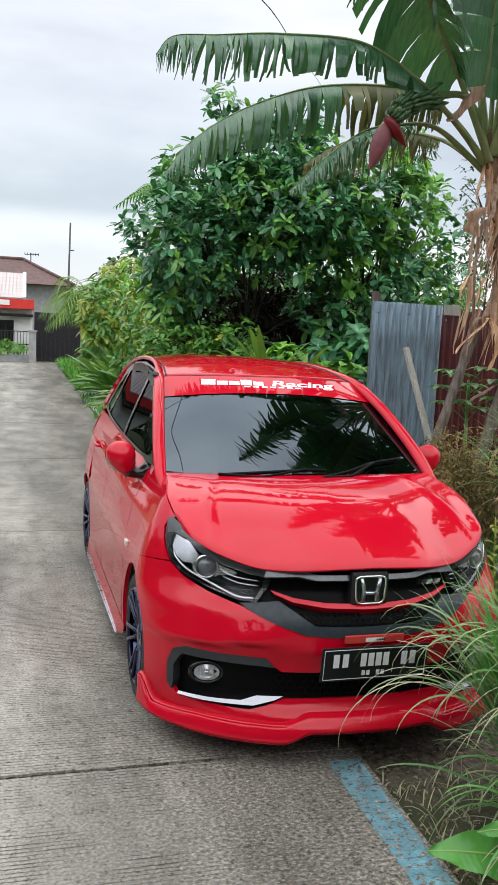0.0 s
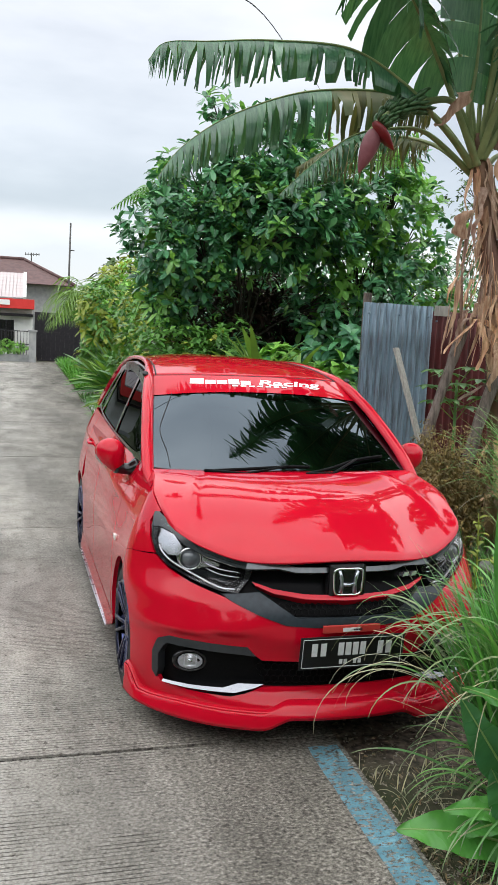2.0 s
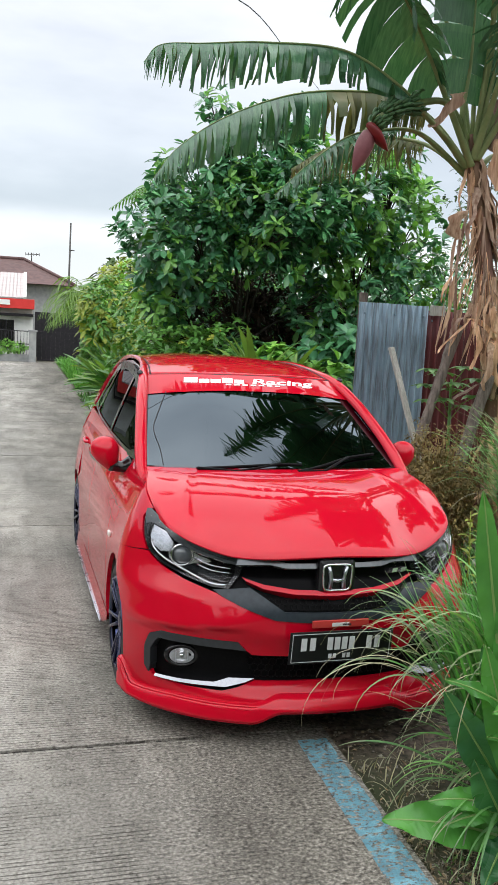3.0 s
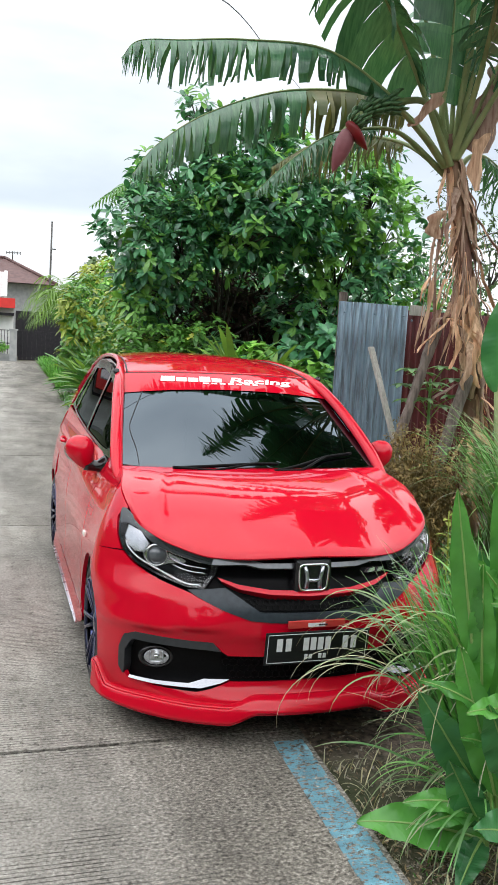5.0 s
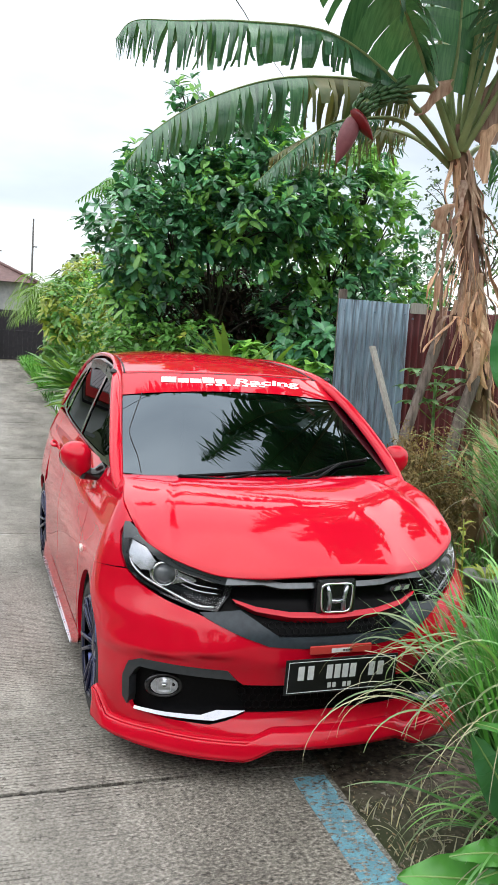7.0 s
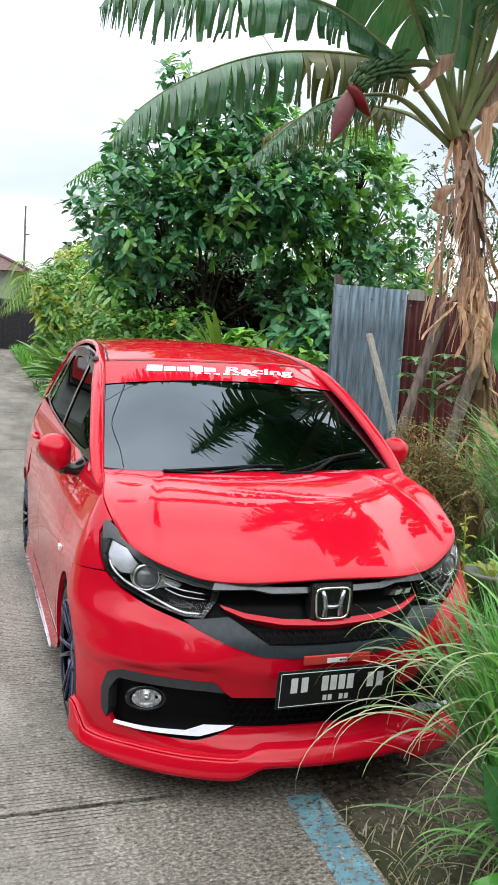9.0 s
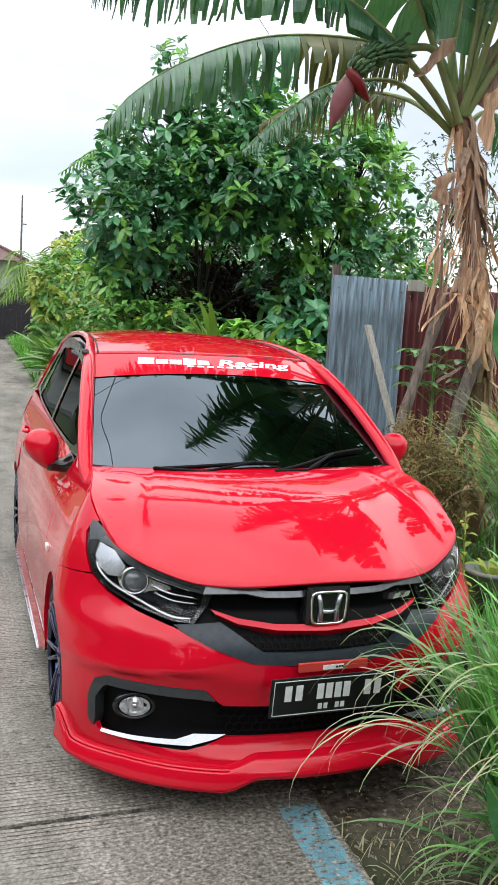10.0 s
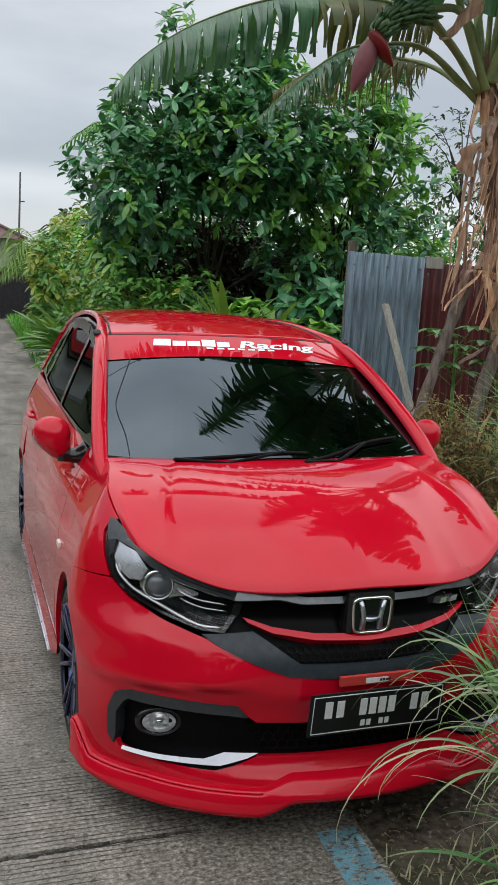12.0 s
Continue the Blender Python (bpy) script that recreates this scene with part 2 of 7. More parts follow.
M["blade_tip"] = surface("pale_blade_tip", (0.17, 0.26, 0.14), (0.30, 0.37, 0.23), 2, (0.5, 0.7), vary=0.3, translucent=0.2)
M["ginger"] = surface("ginger_leaf", (0.060, 0.235, 0.046), (0.115, 0.365, 0.078), 5, (0.22, 0.34), vary=0.2, translucent=0.25, per_object=True)
M["ginger_dark"] = surface("dark_ginger_leaf", (0.036, 0.165, 0.058), (0.075, 0.260, 0.090), 5, (0.22, 0.34), vary=0.2, translucent=0.2, per_object=True)
M["ginger_rib"] = surface("ginger_midrib", (0.20, 0.34, 0.09), (0.26, 0.40, 0.12), 6, (0.4, 0.5))
M["dry_bush"] = surface("dry_bush_twig", (0.149, 0.115, 0.048), (0.31, 0.247, 0.109), 8, (0.7, 0.9), vary=0.4, translucent=0.1)
M["far_leaf"] = surface("far_foliage", (0.054, 0.111, 0.036), (0.102, 0.169, 0.058), 0.8, (0.7, 0.9), vary=0.35)
# brown twigs, darkened in colour for the shade under the crowns
M["thicket"] = surface("shade_brown_twigs", (0.048, 0.032, 0.029), (0.093, 0.061, 0.051), 6, (0.8, 0.95), vary=0.3, spec=0.2)
M["wall_white"] = surface("white_plaster", (0.66, 0.66, 0.63), (0.76, 0.76, 0.73), 3, (0.7, 0.9), stain=(0.52, 0.52, 0.49), stain_scale=0.7)
M["fascia_red"] = surface("red_painted_fascia", (0.60, 0.025, 0.02), (0.68, 0.035, 0.03), 4, (0.4, 0.55))
M["roof_pale"] = surface("faded_pink_metal_roof", (0.47, 0.40, 0.39), (0.58, 0.51, 0.50), 2, (0.5, 0.7), stretch=(0.4, 3, 3))
M["roof_brown"] = surface("brown_tile_roof", (0.085, 0.045, 0.042), (0.14, 0.075, 0.07), 4, (0.6, 0.8), bump=0.3)
M["gate_dark"] = surface("dark_steel_gate", (0.015, 0.013, 0.017), (0.03, 0.026, 0.032), 10, (0.4, 0.6), metal=0.4)
M["pillar_grey"] = surface("grey_render", (0.28, 0.29, 0.29), (0.40, 0.40, 0.39), 5, (0.8, 0.95), bump=0.2)
M["pole"] = surface("dark_pole", (0.05, 0.048, 0.045), (0.09, 0.085, 0.08), 8, (0.6, 0.8))
M["terracotta"] = surface("grey_plastic_pot", (0.16, 0.17, 0.16), (0.24, 0.25, 0.23), 10, (0.5, 0.7))


def concrete_material(name, paint=None):
    """Tined concrete: grooves across the road where they are not worn away, grit, stains; optional worn paint."""
    m, n, l, b = node_kit(name)
    fine, wide = noise_at(n, l, 80, 8), noise_at(n, l, 0.9, 6, (1.8, 0.4, 1))
    streak = noise_at(n, l, 3.0, 6, (1.6, 0.6, 1))
    col = ramp(n, l, fine, [(0.30, (0.180, 0.170, 0.150)), (0.47, (0.318, 0.303, 0.276)), (0.70, (0.438, 0.422, 0.392))])
    tone = ramp(n, l, wide, [(0.32, (0.60, 0.595, 0.58)), (0.47, (0.95, 0.95, 0.94)), (0.62, (1.26, 1.26, 1.25))])
    col = mix(n, l, col, tone, 1.0, "MULTIPLY")
    col = mix(n, l, col, ramp(n, l, streak, [(0.36, (0.80, 0.80, 0.785)), (0.6, (1.07, 1.07, 1.07))]), 1.0, "MULTIPLY")
    scab = ramp(n, l, noise_at(n, l, 11, 10, (1, 1, 1), 0.72), [(0.34, (0.50, 0.49, 0.47)), (0.44, (0.93, 0.925, 0.91)), (0.62, (1.12, 1.12, 1.10))])
    patch = ramp(n, l, noise_at(n, l, 0.8, 5, (1.2, 0.8, 1)), [(0.40, (0.15, 0.15, 0.15)), (0.60, (1, 1, 1))])
    col = mix(n, l, col, mix(n, l, (1, 1, 1), scab, patch), 1.0, "MULTIPLY")
    wave = n.new("ShaderNodeTexWave")
    wave.wave_type, wave.bands_direction, wave.wave_profile = "BANDS", "Y", "SIN"
    for key, value in (("Scale", 15.5), ("Distortion", 1.0), ("Detail", 2.0), ("Detail Scale", 1.6), ("Detail Roughness", 0.6)):
        wave.inputs[key].default_value = value
    l.new(n.new("ShaderNodeTexCoord").outputs["Object"], wave.inputs["Vector"])
    lines = mix(n, l, wave.outputs["Fac"], noise_at(n, l, 1.0, 4, (3.0, 44, 1), 0.68), 0.46)
    # the tining is worn off towards the road's edge and in patches
    edge = n.new("ShaderNodeMapRange")
    edge.inputs["From Min"].default_value, edge.inputs["From Max"].default_value = -0.9, -0.2
    edge.inputs["To Min"].default_value, edge.inputs["To Max"].default_value = 0.06, (-0.01 if paint else -0.075)
    place = n.new("ShaderNodeSeparateXYZ")
    l.new(n.new("ShaderNodeTexCoord").outputs["Object"], place.inputs[0])
    l.new(place.outputs["X"], edge.inputs["Value"])
    wear = n.new("ShaderNodeMath")
    l.new(noise_at(n, l, 1.7, 7, (0.8, 1.1, 1), 0.62), wear.inputs[0])
    l.new(edge.outputs[0], wear.inputs[1])
    worn = ramp(n, l, wear.outputs[0], [(0.45, (0.0, 0.0, 0.0)), (0.58, (1, 1, 1))])
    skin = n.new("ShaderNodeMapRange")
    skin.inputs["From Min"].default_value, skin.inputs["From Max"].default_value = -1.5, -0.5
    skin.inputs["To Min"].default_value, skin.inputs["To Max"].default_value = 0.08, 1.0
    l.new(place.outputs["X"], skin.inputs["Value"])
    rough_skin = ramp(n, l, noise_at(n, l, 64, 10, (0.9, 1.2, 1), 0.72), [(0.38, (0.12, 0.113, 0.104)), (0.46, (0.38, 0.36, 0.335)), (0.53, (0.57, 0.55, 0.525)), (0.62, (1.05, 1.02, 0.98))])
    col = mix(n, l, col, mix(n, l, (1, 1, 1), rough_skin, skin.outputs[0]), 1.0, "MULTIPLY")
    cut = ramp(n, l, lines, [(0.22, (0, 0, 0)), (0.31, (1, 1, 1))])
    groove = mix(n, l, (1, 1, 1), cut, worn)
    pits = ramp(n, l, noise_at(n, l, 30, 5), [(0.33, (0, 0, 0)), (0.38, (1, 1, 1))])
    col = mix(n, l, col, mix(n, l, (0.32, 0.31, 0.295), (1, 1, 1), groove), 1.0, "MULTIPLY")
    col = mix(n, l, mix(n, l, col, (0.45, 0.44, 0.42), 1.0, "MULTIPLY"), col, pits)
    if paint:
        coat = ramp(n, l, noise_at(n, l, 30, 12, (1, 1.5, 1), 0.80), [(0.465, (0, 0, 0)), (0.495, (1, 1, 1))])
        coat = mix(n, l, coat, mix(n, l, (0.93, 0.93, 0.93), (1, 1, 1), groove), 1.0, "MULTIPLY")
        tint = ramp(n, l, noise_at(n, l, 9, 5), [(0.35, tuple(v * 0.7 for v in paint)), (0.55, paint), (0.75, tuple(min(1, v * 1.6 + 0.05) for v in paint))])
        col = mix(n, l, col, tint, coat)
    l.new(col, b.inputs["Base Color"])
    b.inputs["Roughness"].default_value = 0.85
    h = mix(n, l, fine, groove, 0.12 if paint else 0.55)
    bp = n.new("ShaderNodeBump")
    bp.inputs["Strength"].default_value, bp.inputs["Distance"].default_value = 1.0, 0.010
    l.new(h, bp.inputs["Height"])
    l.new(bp.outputs[0], b.inputs["Normal"])
    return m


M["concrete"] = concrete_material("tined_concrete")
M["blue_strip"] = concrete_material("worn_blue_paint_on_concrete", (0.130, 0.310, 0.385))


# ---- building helpers ----
def mesh_of(name, verts, faces, smooth=True):
    me = bpy.data.meshes.new(name)
    me.from_pydata([tuple(v) for v in verts], [], [tuple(f) for f in faces])
    if smooth:
        me.polygons.foreach_set("use_smooth", [True] * len(me.polygons))
    me.update()
    return me


def part(name, data, material, parent=None, label=""):
    """Links a mesh or bmesh as one object under a thing or under a part."""
    if isinstance(data, bmesh.types.BMesh):
        me = bpy.data.meshes.new(name)
        data.normal_update()
        data.to_mesh(me)
        data.free()
        data = me
    if material is not None and not data.materials:
        data.materials.append(material)
    ob = new(name, data)
    if parent is not None:
        ob.parent = parent
    return tagged(ob, label)


def thing(name, label, category, group="", at=(0, 0, 0), kind=""):
    ob = new(name)
    ob.location = at
    ob.empty_display_size = 0.1
    return tagged(ob, label, category, group, kind)


def box_bm(size, at=(0, 0, 0), bevel=0.0, m=None, segments=2):
    bm = bmesh.new()
    bmesh.ops.create_cube(bm, size=1.0, matrix=Matrix.Translation(at) @ Matrix.Diagonal((*size, 1)))
    if bevel:
        bmesh.ops.bevel(bm, geom=list(bm.edges), offset=bevel, segments=segments, affect="EDGES", profile=0.7)
    if m is not None:
        bmesh.ops.transform(bm, matrix=m, verts=bm.verts)
    return bm


def spline(pts, n):
    """Catmull-Rom through the points, n samples."""
    p = [Vector(q) for q in pts]
    p = [p[0] * 2 - p[1]] + p + [p[-1] * 2 - p[-2]]
    out = []
    for i in range(n):
        u = i / (n - 1) * (len(p) - 3)
        k = min(int(u), len(p) - 4)
        f = u - k
        a, b, c, d = p[k:k + 4]
        out.append(0.5 * ((2 * b) + (c - a) * f + (2 * a - 5 * b + 4 * c - d) * f * f + (3 * b - a - 3 * c + d) * f ** 3))
    return out


def tube_data(pts, radii, sides=8, flat=1.0, cap=True):
    """Verts and faces of a tube along points; flat squeezes it across its second axis."""
    pts = [Vector(p) for p in pts]
    verts, faces = [], []
    up = Vector((0, 0, 1))
    t0 = (pts[1] - pts[0]).normalized()
    side = t0.cross(up) if abs(t0.z) < 0.95 else t0.cross(Vector((0, 1, 0)))
    side.normalize()
    for i, p in enumerate(pts):
        t = (pts[min(i + 1, len(pts) - 1)] - pts[max(i - 1, 0)]).normalized()
        side = (side - t * side.dot(t)).normalized()
        nrm = t.cross(side)
        r = radii[i] if isinstance(radii, (list, tuple)) else radii
        for k in range(sides):
            a = 2 * math.pi * k / sides
            verts.append(p + side * (r * math.cos(a)) + nrm * (r * flat * math.sin(a)))
    for i in range(len(pts) - 1):
        for k in range(sides):
            a, b = i * sides + k, i * sides + (k + 1) % sides
            faces.append((a, b, b + sides, a + sides))
    if cap:
        faces.append(tuple(range(sides))[::-1])
        faces.append(tuple(range((len(pts) - 1) * sides, len(pts) * sides)))
    return verts, faces


def tube(name, pts, radii, material, parent=None, sides=8, flat=1.0, label=""):
    v, f = tube_data(pts, radii, sides, flat)
    return part(name, mesh_of(name, v, f), material, parent, label)


def merge(chunks):
    verts, faces = [], []
    for v, f in chunks:
        o = len(verts)
        verts.extend(v)
        faces.extend(tuple(i + o for i in q) for q in f)
    return verts, faces


def lathe_data(profile, sides=24):
    """Profile of (radius, height) turned round z."""
    verts, faces = [], []
    for r, z in profile:
        for k in range(sides):
            a = 2 * math.pi * k / sides
            verts.append((r * math.cos(a), r * math.sin(a), z))
    for i in range(len(profile) - 1):
        for k in range(sides):
            a, b = i * sides + k, i * sides + (k + 1) % sides
            faces.append((a, b, b + sides, a + sides))
    return verts, faces


def grid_data(fn, us, vs, flip=False):
    verts = [fn(u, v) for v in vs for u in us]
    w = len(us)
    faces = []
    for j in range(len(vs) - 1):
        for i in range(w - 1):
            q = (j * w + i, j * w + i + 1, (j + 1) * w + i + 1, (j + 1) * w + i)
            faces.append(q[::-1] if flip else q)
    return verts, faces

# ---- ground, road ----
ROAD_L, ROAD_R, SLAB = -3.7, 0.035, 3.86


def ground_height(x, y):
    if ROAD_L < x < 0.03:
        return -0.14
    bank = 0.0 if x < 0.1 else min(1.0, (x - 0.1) / 1.5)
    return -0.05 + bank * 0.035 * (noise.noise((x * 1.3, y * 1.3, 3.0)) + 0.6 * noise.noise((x * 5, y * 5, 7.0)))


xs = [-400, -120, -40, -15, -8, -4.5] + [-3.71, -3.69, -2, -1, -0.02, 0.02, 0.04] + [0.1 + 0.12 * i for i in range(30)] + [4, 6, 9, 15, 40, 120, 400]
ys = [-400, -100, -30, -10, -5, -3] + [-2.4 + 0.12 * i for i in range(56)] + [5, 6, 8, 11, 15, 20, 28, 40, 80, 200, 700]
v, f = grid_data(lambda x, y: (x, y, ground_height(x, y)), xs, ys)
ground = part("ground", mesh_of("ground", v, f), M["soil"])
tagged(ground, "damp brown soil and rough ground beside the road", "ground", kind="structure")

v, f = grid_data(lambda x, y: (x, y, -0.035 + 0.06 * noise.noise((x * 0.4, y * 0.4, 0))), [0.9 + 0.8 * i for i in range(12)] + [14, 24, 60, 150, 400], [4.8 + 1.2 * i for i in range(30)] + [50, 80, 160, 700])
verge = part("verge", mesh_of("verge", v, f), M["grass_ground"])
tagged(verge, "rough green grassy ground behind the parked car", "ground", kind="structure")
v, f = grid_data(lambda x, y: (x, y, -0.03), [-400, -60, -12, -3.75], [-400, -60, 0, 60, 700])
verge_far = part("verge", mesh_of("verge", v, f), M["grass_ground"])
tagged(verge_far, "rough grassy ground along the road's far edge", "ground", kind="structure")

# the road: cast slabs with open joints across it
road = thing("road", "grey tined concrete lane of cast slabs with dark joints", "road", kind="structure")


def slab_mesh(y0, y1, seed):
    rnd = random.Random(seed)
    n = 320
    bm = bmesh.new()
    rows = []
    for y, inward in ((y0, 1), (y1, -1)):
        line = []
        for i in range(n + 1):
            x = ROAD_L + (ROAD_R - ROAD_L) * i / n
            chip = 0.004 + 0.013 * max(0, noise.noise((x * 4, y * 3.1 + seed, 1.5))) + 0.014 * abs(noise.noise((x * 21, y, seed))) + 0.010 * max(0, noise.noise((x * 47, y, seed + 5)))
            chip = 0.0015 + (0.001 + 1.05 * chip) * (1.0 if x < -1.0 else max(0.35, 1.0 - 0.75 * (x + 1.0)))
            bend = 0.010 * noise.noise((x * 2.3, y, 2.5)) + 0.006 * noise.noise((x * 9, y, 6.5)) + 0.003 * noise.noise((x * 31, y, 8.5))
            line.append((x, y + bend + inward * chip))
        rows.append(line)
    top = [[bm.verts.new((x, y, 0.0)) for x, y in r] for r in rows]
    low = [[bm.verts.new((x, y, -0.15)) for x, y in r] for r in rows]
    for i in range(n):
        bm.faces.new((top[0][i], top[0][i + 1], top[1][i + 1], top[1][i]))
        bm.faces.new((low[0][i], low[0][i + 1], top[0][i + 1], top[0][i]))
        bm.faces.new((top[1][i], top[1][i + 1], low[1][i + 1], low[1][i]))
    for k in (0, n):
        q = (top[0][k], top[1][k], low[1][k], low[0][k])
        bm.faces.new(q if k else q[::-1])
    return bm


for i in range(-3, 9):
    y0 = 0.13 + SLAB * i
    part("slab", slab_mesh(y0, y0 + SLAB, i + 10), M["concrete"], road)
    part("joint_filler", box_bm((ROAD_R - ROAD_L - 0.02, 0.11, 0.10), ((ROAD_L + ROAD_R) / 2, y0, -0.060 if i % 2 == 0 else -0.0535)), M["joint_dirt"] if i % 2 == 0 else M["joint_pale"], road, "dark dirt filling the joint" if i % 2 == 0 else "pale mortar filling the joint")

# worn blue strip along the road's edge, ending in front of the car
v, f = [], []
n = 40
for i in range(n + 1):
    y = 0.035 - i * (2.2 / n)
    wl_, wr_ = -0.118 + 0.006 * noise.noise((y * 9, 1, 0)), 0.012 + 0.008 * noise.noise((y * 9, 4, 0))
    v += [(wl_, y, 0.004), (wr_, y, 0.004), (wr_, y, 0.0005), (wl_, y, 0.0005)]
for i in range(n):
    a = i * 4
    f += [(a, a + 4, a + 5, a + 1), (a + 1, a + 5, a + 6, a + 2), (a, a + 3, a + 7, a + 4)]
strip = part("road_marking", mesh_of("road_marking", v, f, False), M["blue_strip"])
tagged(strip, "worn light blue painted strip along the concrete edge", "road marking", kind="structure")

# concrete side path and low kerb further along
path_bm = box_bm((1.5, 2.3, 0.08), (0.80, 18.6, -0.035), 0.01)
tagged(part("pavement", path_bm, M["concrete"]), "short pale concrete apron joining the road", "pavement", kind="structure")
tagged(part("kerb", box_bm((0.10, 6.0, 0.10), (0.10, 13.6, -0.01), 0.015), M["pillar_grey"]), "low pale concrete kerb at the road edge", "kerb", kind="structure")

# ---- the red hatchback: nose towards -y, its middle on x = 0 ----
def pchip(*pts):
    """Smooth curve through a few (position, value) pairs, without overshoot."""
    px, py = np.array([p[0] for p in pts], float), np.array([p[1] for p in pts], float)
    h, d = np.diff(px), np.diff(py) / np.diff(px)
    m = np.zeros(len(px))
    m[0], m[-1] = d[0], d[-1]
    for i in range(1, len(px) - 1):
        if d[i - 1] * d[i] > 0:
            m[i] = 2 / (1 / d[i - 1] + 1 / d[i])

    def at(x):
        x = min(max(x, px[0]), px[-1])
        i = min(max(int(np.searchsorted(px, x)) - 1, 0), len(h) - 1)
        t = (x - px[i]) / h[i]
        return float(py[i] * (1 + 2 * t) * (1 - t) ** 2 + m[i] * h[i] * t * (1 - t) ** 2 + py[i + 1] * t * t * (3 - 2 * t) + m[i + 1] * h[i] * t * t * (t - 1))
    return at


def ease(x, a, b):
    t = min(max((x - a) / (b - a), 0.0), 1.0)
    return t * t * (3 - 2 * t)


HALF, NOSE, TAIL_Y, TAIL = 0.845, 0.65, 3.32, 0.46
th = np.linspace(0, math.pi / 2, 900)
front_x, front_y = HALF * np.sin(th) ** (2 / 2.2), NOSE * (1 - np.cos(th) ** (2 / 1.8))
side_y = np.linspace(NOSE, TAIL_Y, 300)[1:-1]
rear_x, rear_y = HALF * np.cos(th) ** 0.75, TAIL_Y + TAIL * np.sin(th) ** 0.75
PLAN_X = np.concatenate([front_x, np.full(len(side_y), HALF), rear_x])
PLAN_Y = np.concatenate([front_y, side_y, rear_y])
PLAN_S = np.concatenate([[0], np.cumsum(np.hypot(np.diff(PLAN_X), np.diff(PLAN_Y)))])
S_END = float(PLAN_S[-1])
nose_line = pchip((0.05, 0.0), (0.165, 0.0), (0.195, 0.014), (0.235, 0.050), (0.26, 0.060), (0.36, 0.056), (0.42, 0.044), (0.47, 0.028), (0.52, 0.028), (0.56, 0.035), (0.60, 0.053), (0.64, 0.090), (0.69, 0.122), (0.76, 0.135), (0.82, 0.15), (0.9, 0.2), (1.05, 0.35))


def nose_fade(z, py):
    return max(0.0, 1 - py / (0.38 + 0.57 * ease(z, 0.45, 0.66)))


tail_line = pchip((0.05, 0.10), (0.2, 0.02), (0.45, 0.0), (0.62, 0.03), (0.8, 0.06), (1.05, 0.12))


def tumble(z, y):
    k = 0.84 - 0.34 * ease(y, 0.85, 1.7)
    return 1 - k * max(0.0, z - 0.55) ** 2 - 0.5 * max(0.0, 0.36 - z) ** 2


def body_raw(s, z):
    a = abs(s)
    px, py = float(np.interp(a, PLAN_S, PLAN_X)), float(np.interp(a, PLAN_S, PLAN_Y))
    y = py + nose_line(z) * nose_fade(z, py) - tail_line(z) * max(0.0, 1 - (TAIL_Y + TAIL - py) / 0.8)
    line = 0.008 * math.exp(-((z - 0.84 - 0.03 * (py - 1)) / 0.035) ** 2) * ease(py, 0.6, 1.1) * (1 - ease(py, 3.2, 3.6))
    scoop = -0.005 * math.exp(-((z - 0.40) / 0.10) ** 2) * ease(py, 1.15, 1.6) * (1 - ease(py, 2.5, 2.9))
    dz = z - 0.500 + 0.045 * ease(px, 0.3, 0.8)
    brow = 0.020 * math.exp(-(dz / (0.055 if dz > 0 else 0.014)) ** 2) * ease(px, 0.25, 0.5) * (1 - ease(py, 0.35, 0.65))
    x = px * tumble(z, py) + (line + scoop) * (px / HALF)
    return Vector((math.copysign(x, s) if s else 0.0, y - brow, z))


def glasshouse_raw(y, z):
    x = 0.738 - 0.155 * max(0.0, (z - 1.03) / 0.43) ** 1.15 - 0.026 * (1 - ease(y, 0.97, 1.5)) - 0.05 * ease(y, 2.6, 4.4) - 0.052 * max(0.0, (y - 1.6) / 2.0) * min(1, max(0.0, (z - 1.03) / 0.43))
    return Vector((x, y, z))


def frame_on(raw, a, b, out):
    """Point and outward normal of a surface."""
    e = 0.004
    p = raw(a, b)
    nrm = (raw(a + e, b) - raw(a - e, b)).cross(raw(a, b + e) - raw(a, b - e))
    nrm = nrm.normalized() if nrm.length > 1e-9 else Vector(out(p))
    return p, (nrm if nrm.dot(out(p)) > 0 else -nrm)


def from_middle(p):
    return Vector((p.x, (p.y - 1.9) * 0.8, (p.z - 0.5) * 0.3))


def inside(pts, poly):
    x, y = pts[:, 0], pts[:, 1]
    r = np.zeros(len(pts), bool)
    n = len(poly)
    for i in range(n):
        (x0, y0), (x1, y1) = poly[i], poly[(i + 1) % n]
        if y0 != y1:
            r ^= ((y0 > y) != (y1 > y)) & (x < (x1 - x0) * (y - y0) / (y1 - y0) + x0)
    return r


def rounded(poly, times=2):
    for _ in range(times):
        out = []
        for i in range(len(poly)):
            a, b = poly[i], poly[(i + 1) % len(poly)]
            out += [(a[0] * 0.78 + b[0] * 0.22, a[1] * 0.78 + b[1] * 0.22), (a[0] * 0.22 + b[0] * 0.78, a[1] * 0.22 + b[1] * 0.78)]
        poly = out
    return poly


def resample(poly, res):
    out = []
    for i in range(len(poly)):
        a, b = np.array(poly[i]), np.array(poly[(i + 1) % len(poly)])
        k = max(1, int(round(np.linalg.norm(b - a) / res)))
        out += [tuple(a + (b - a) * j / k) for j in range(k)]
    return out


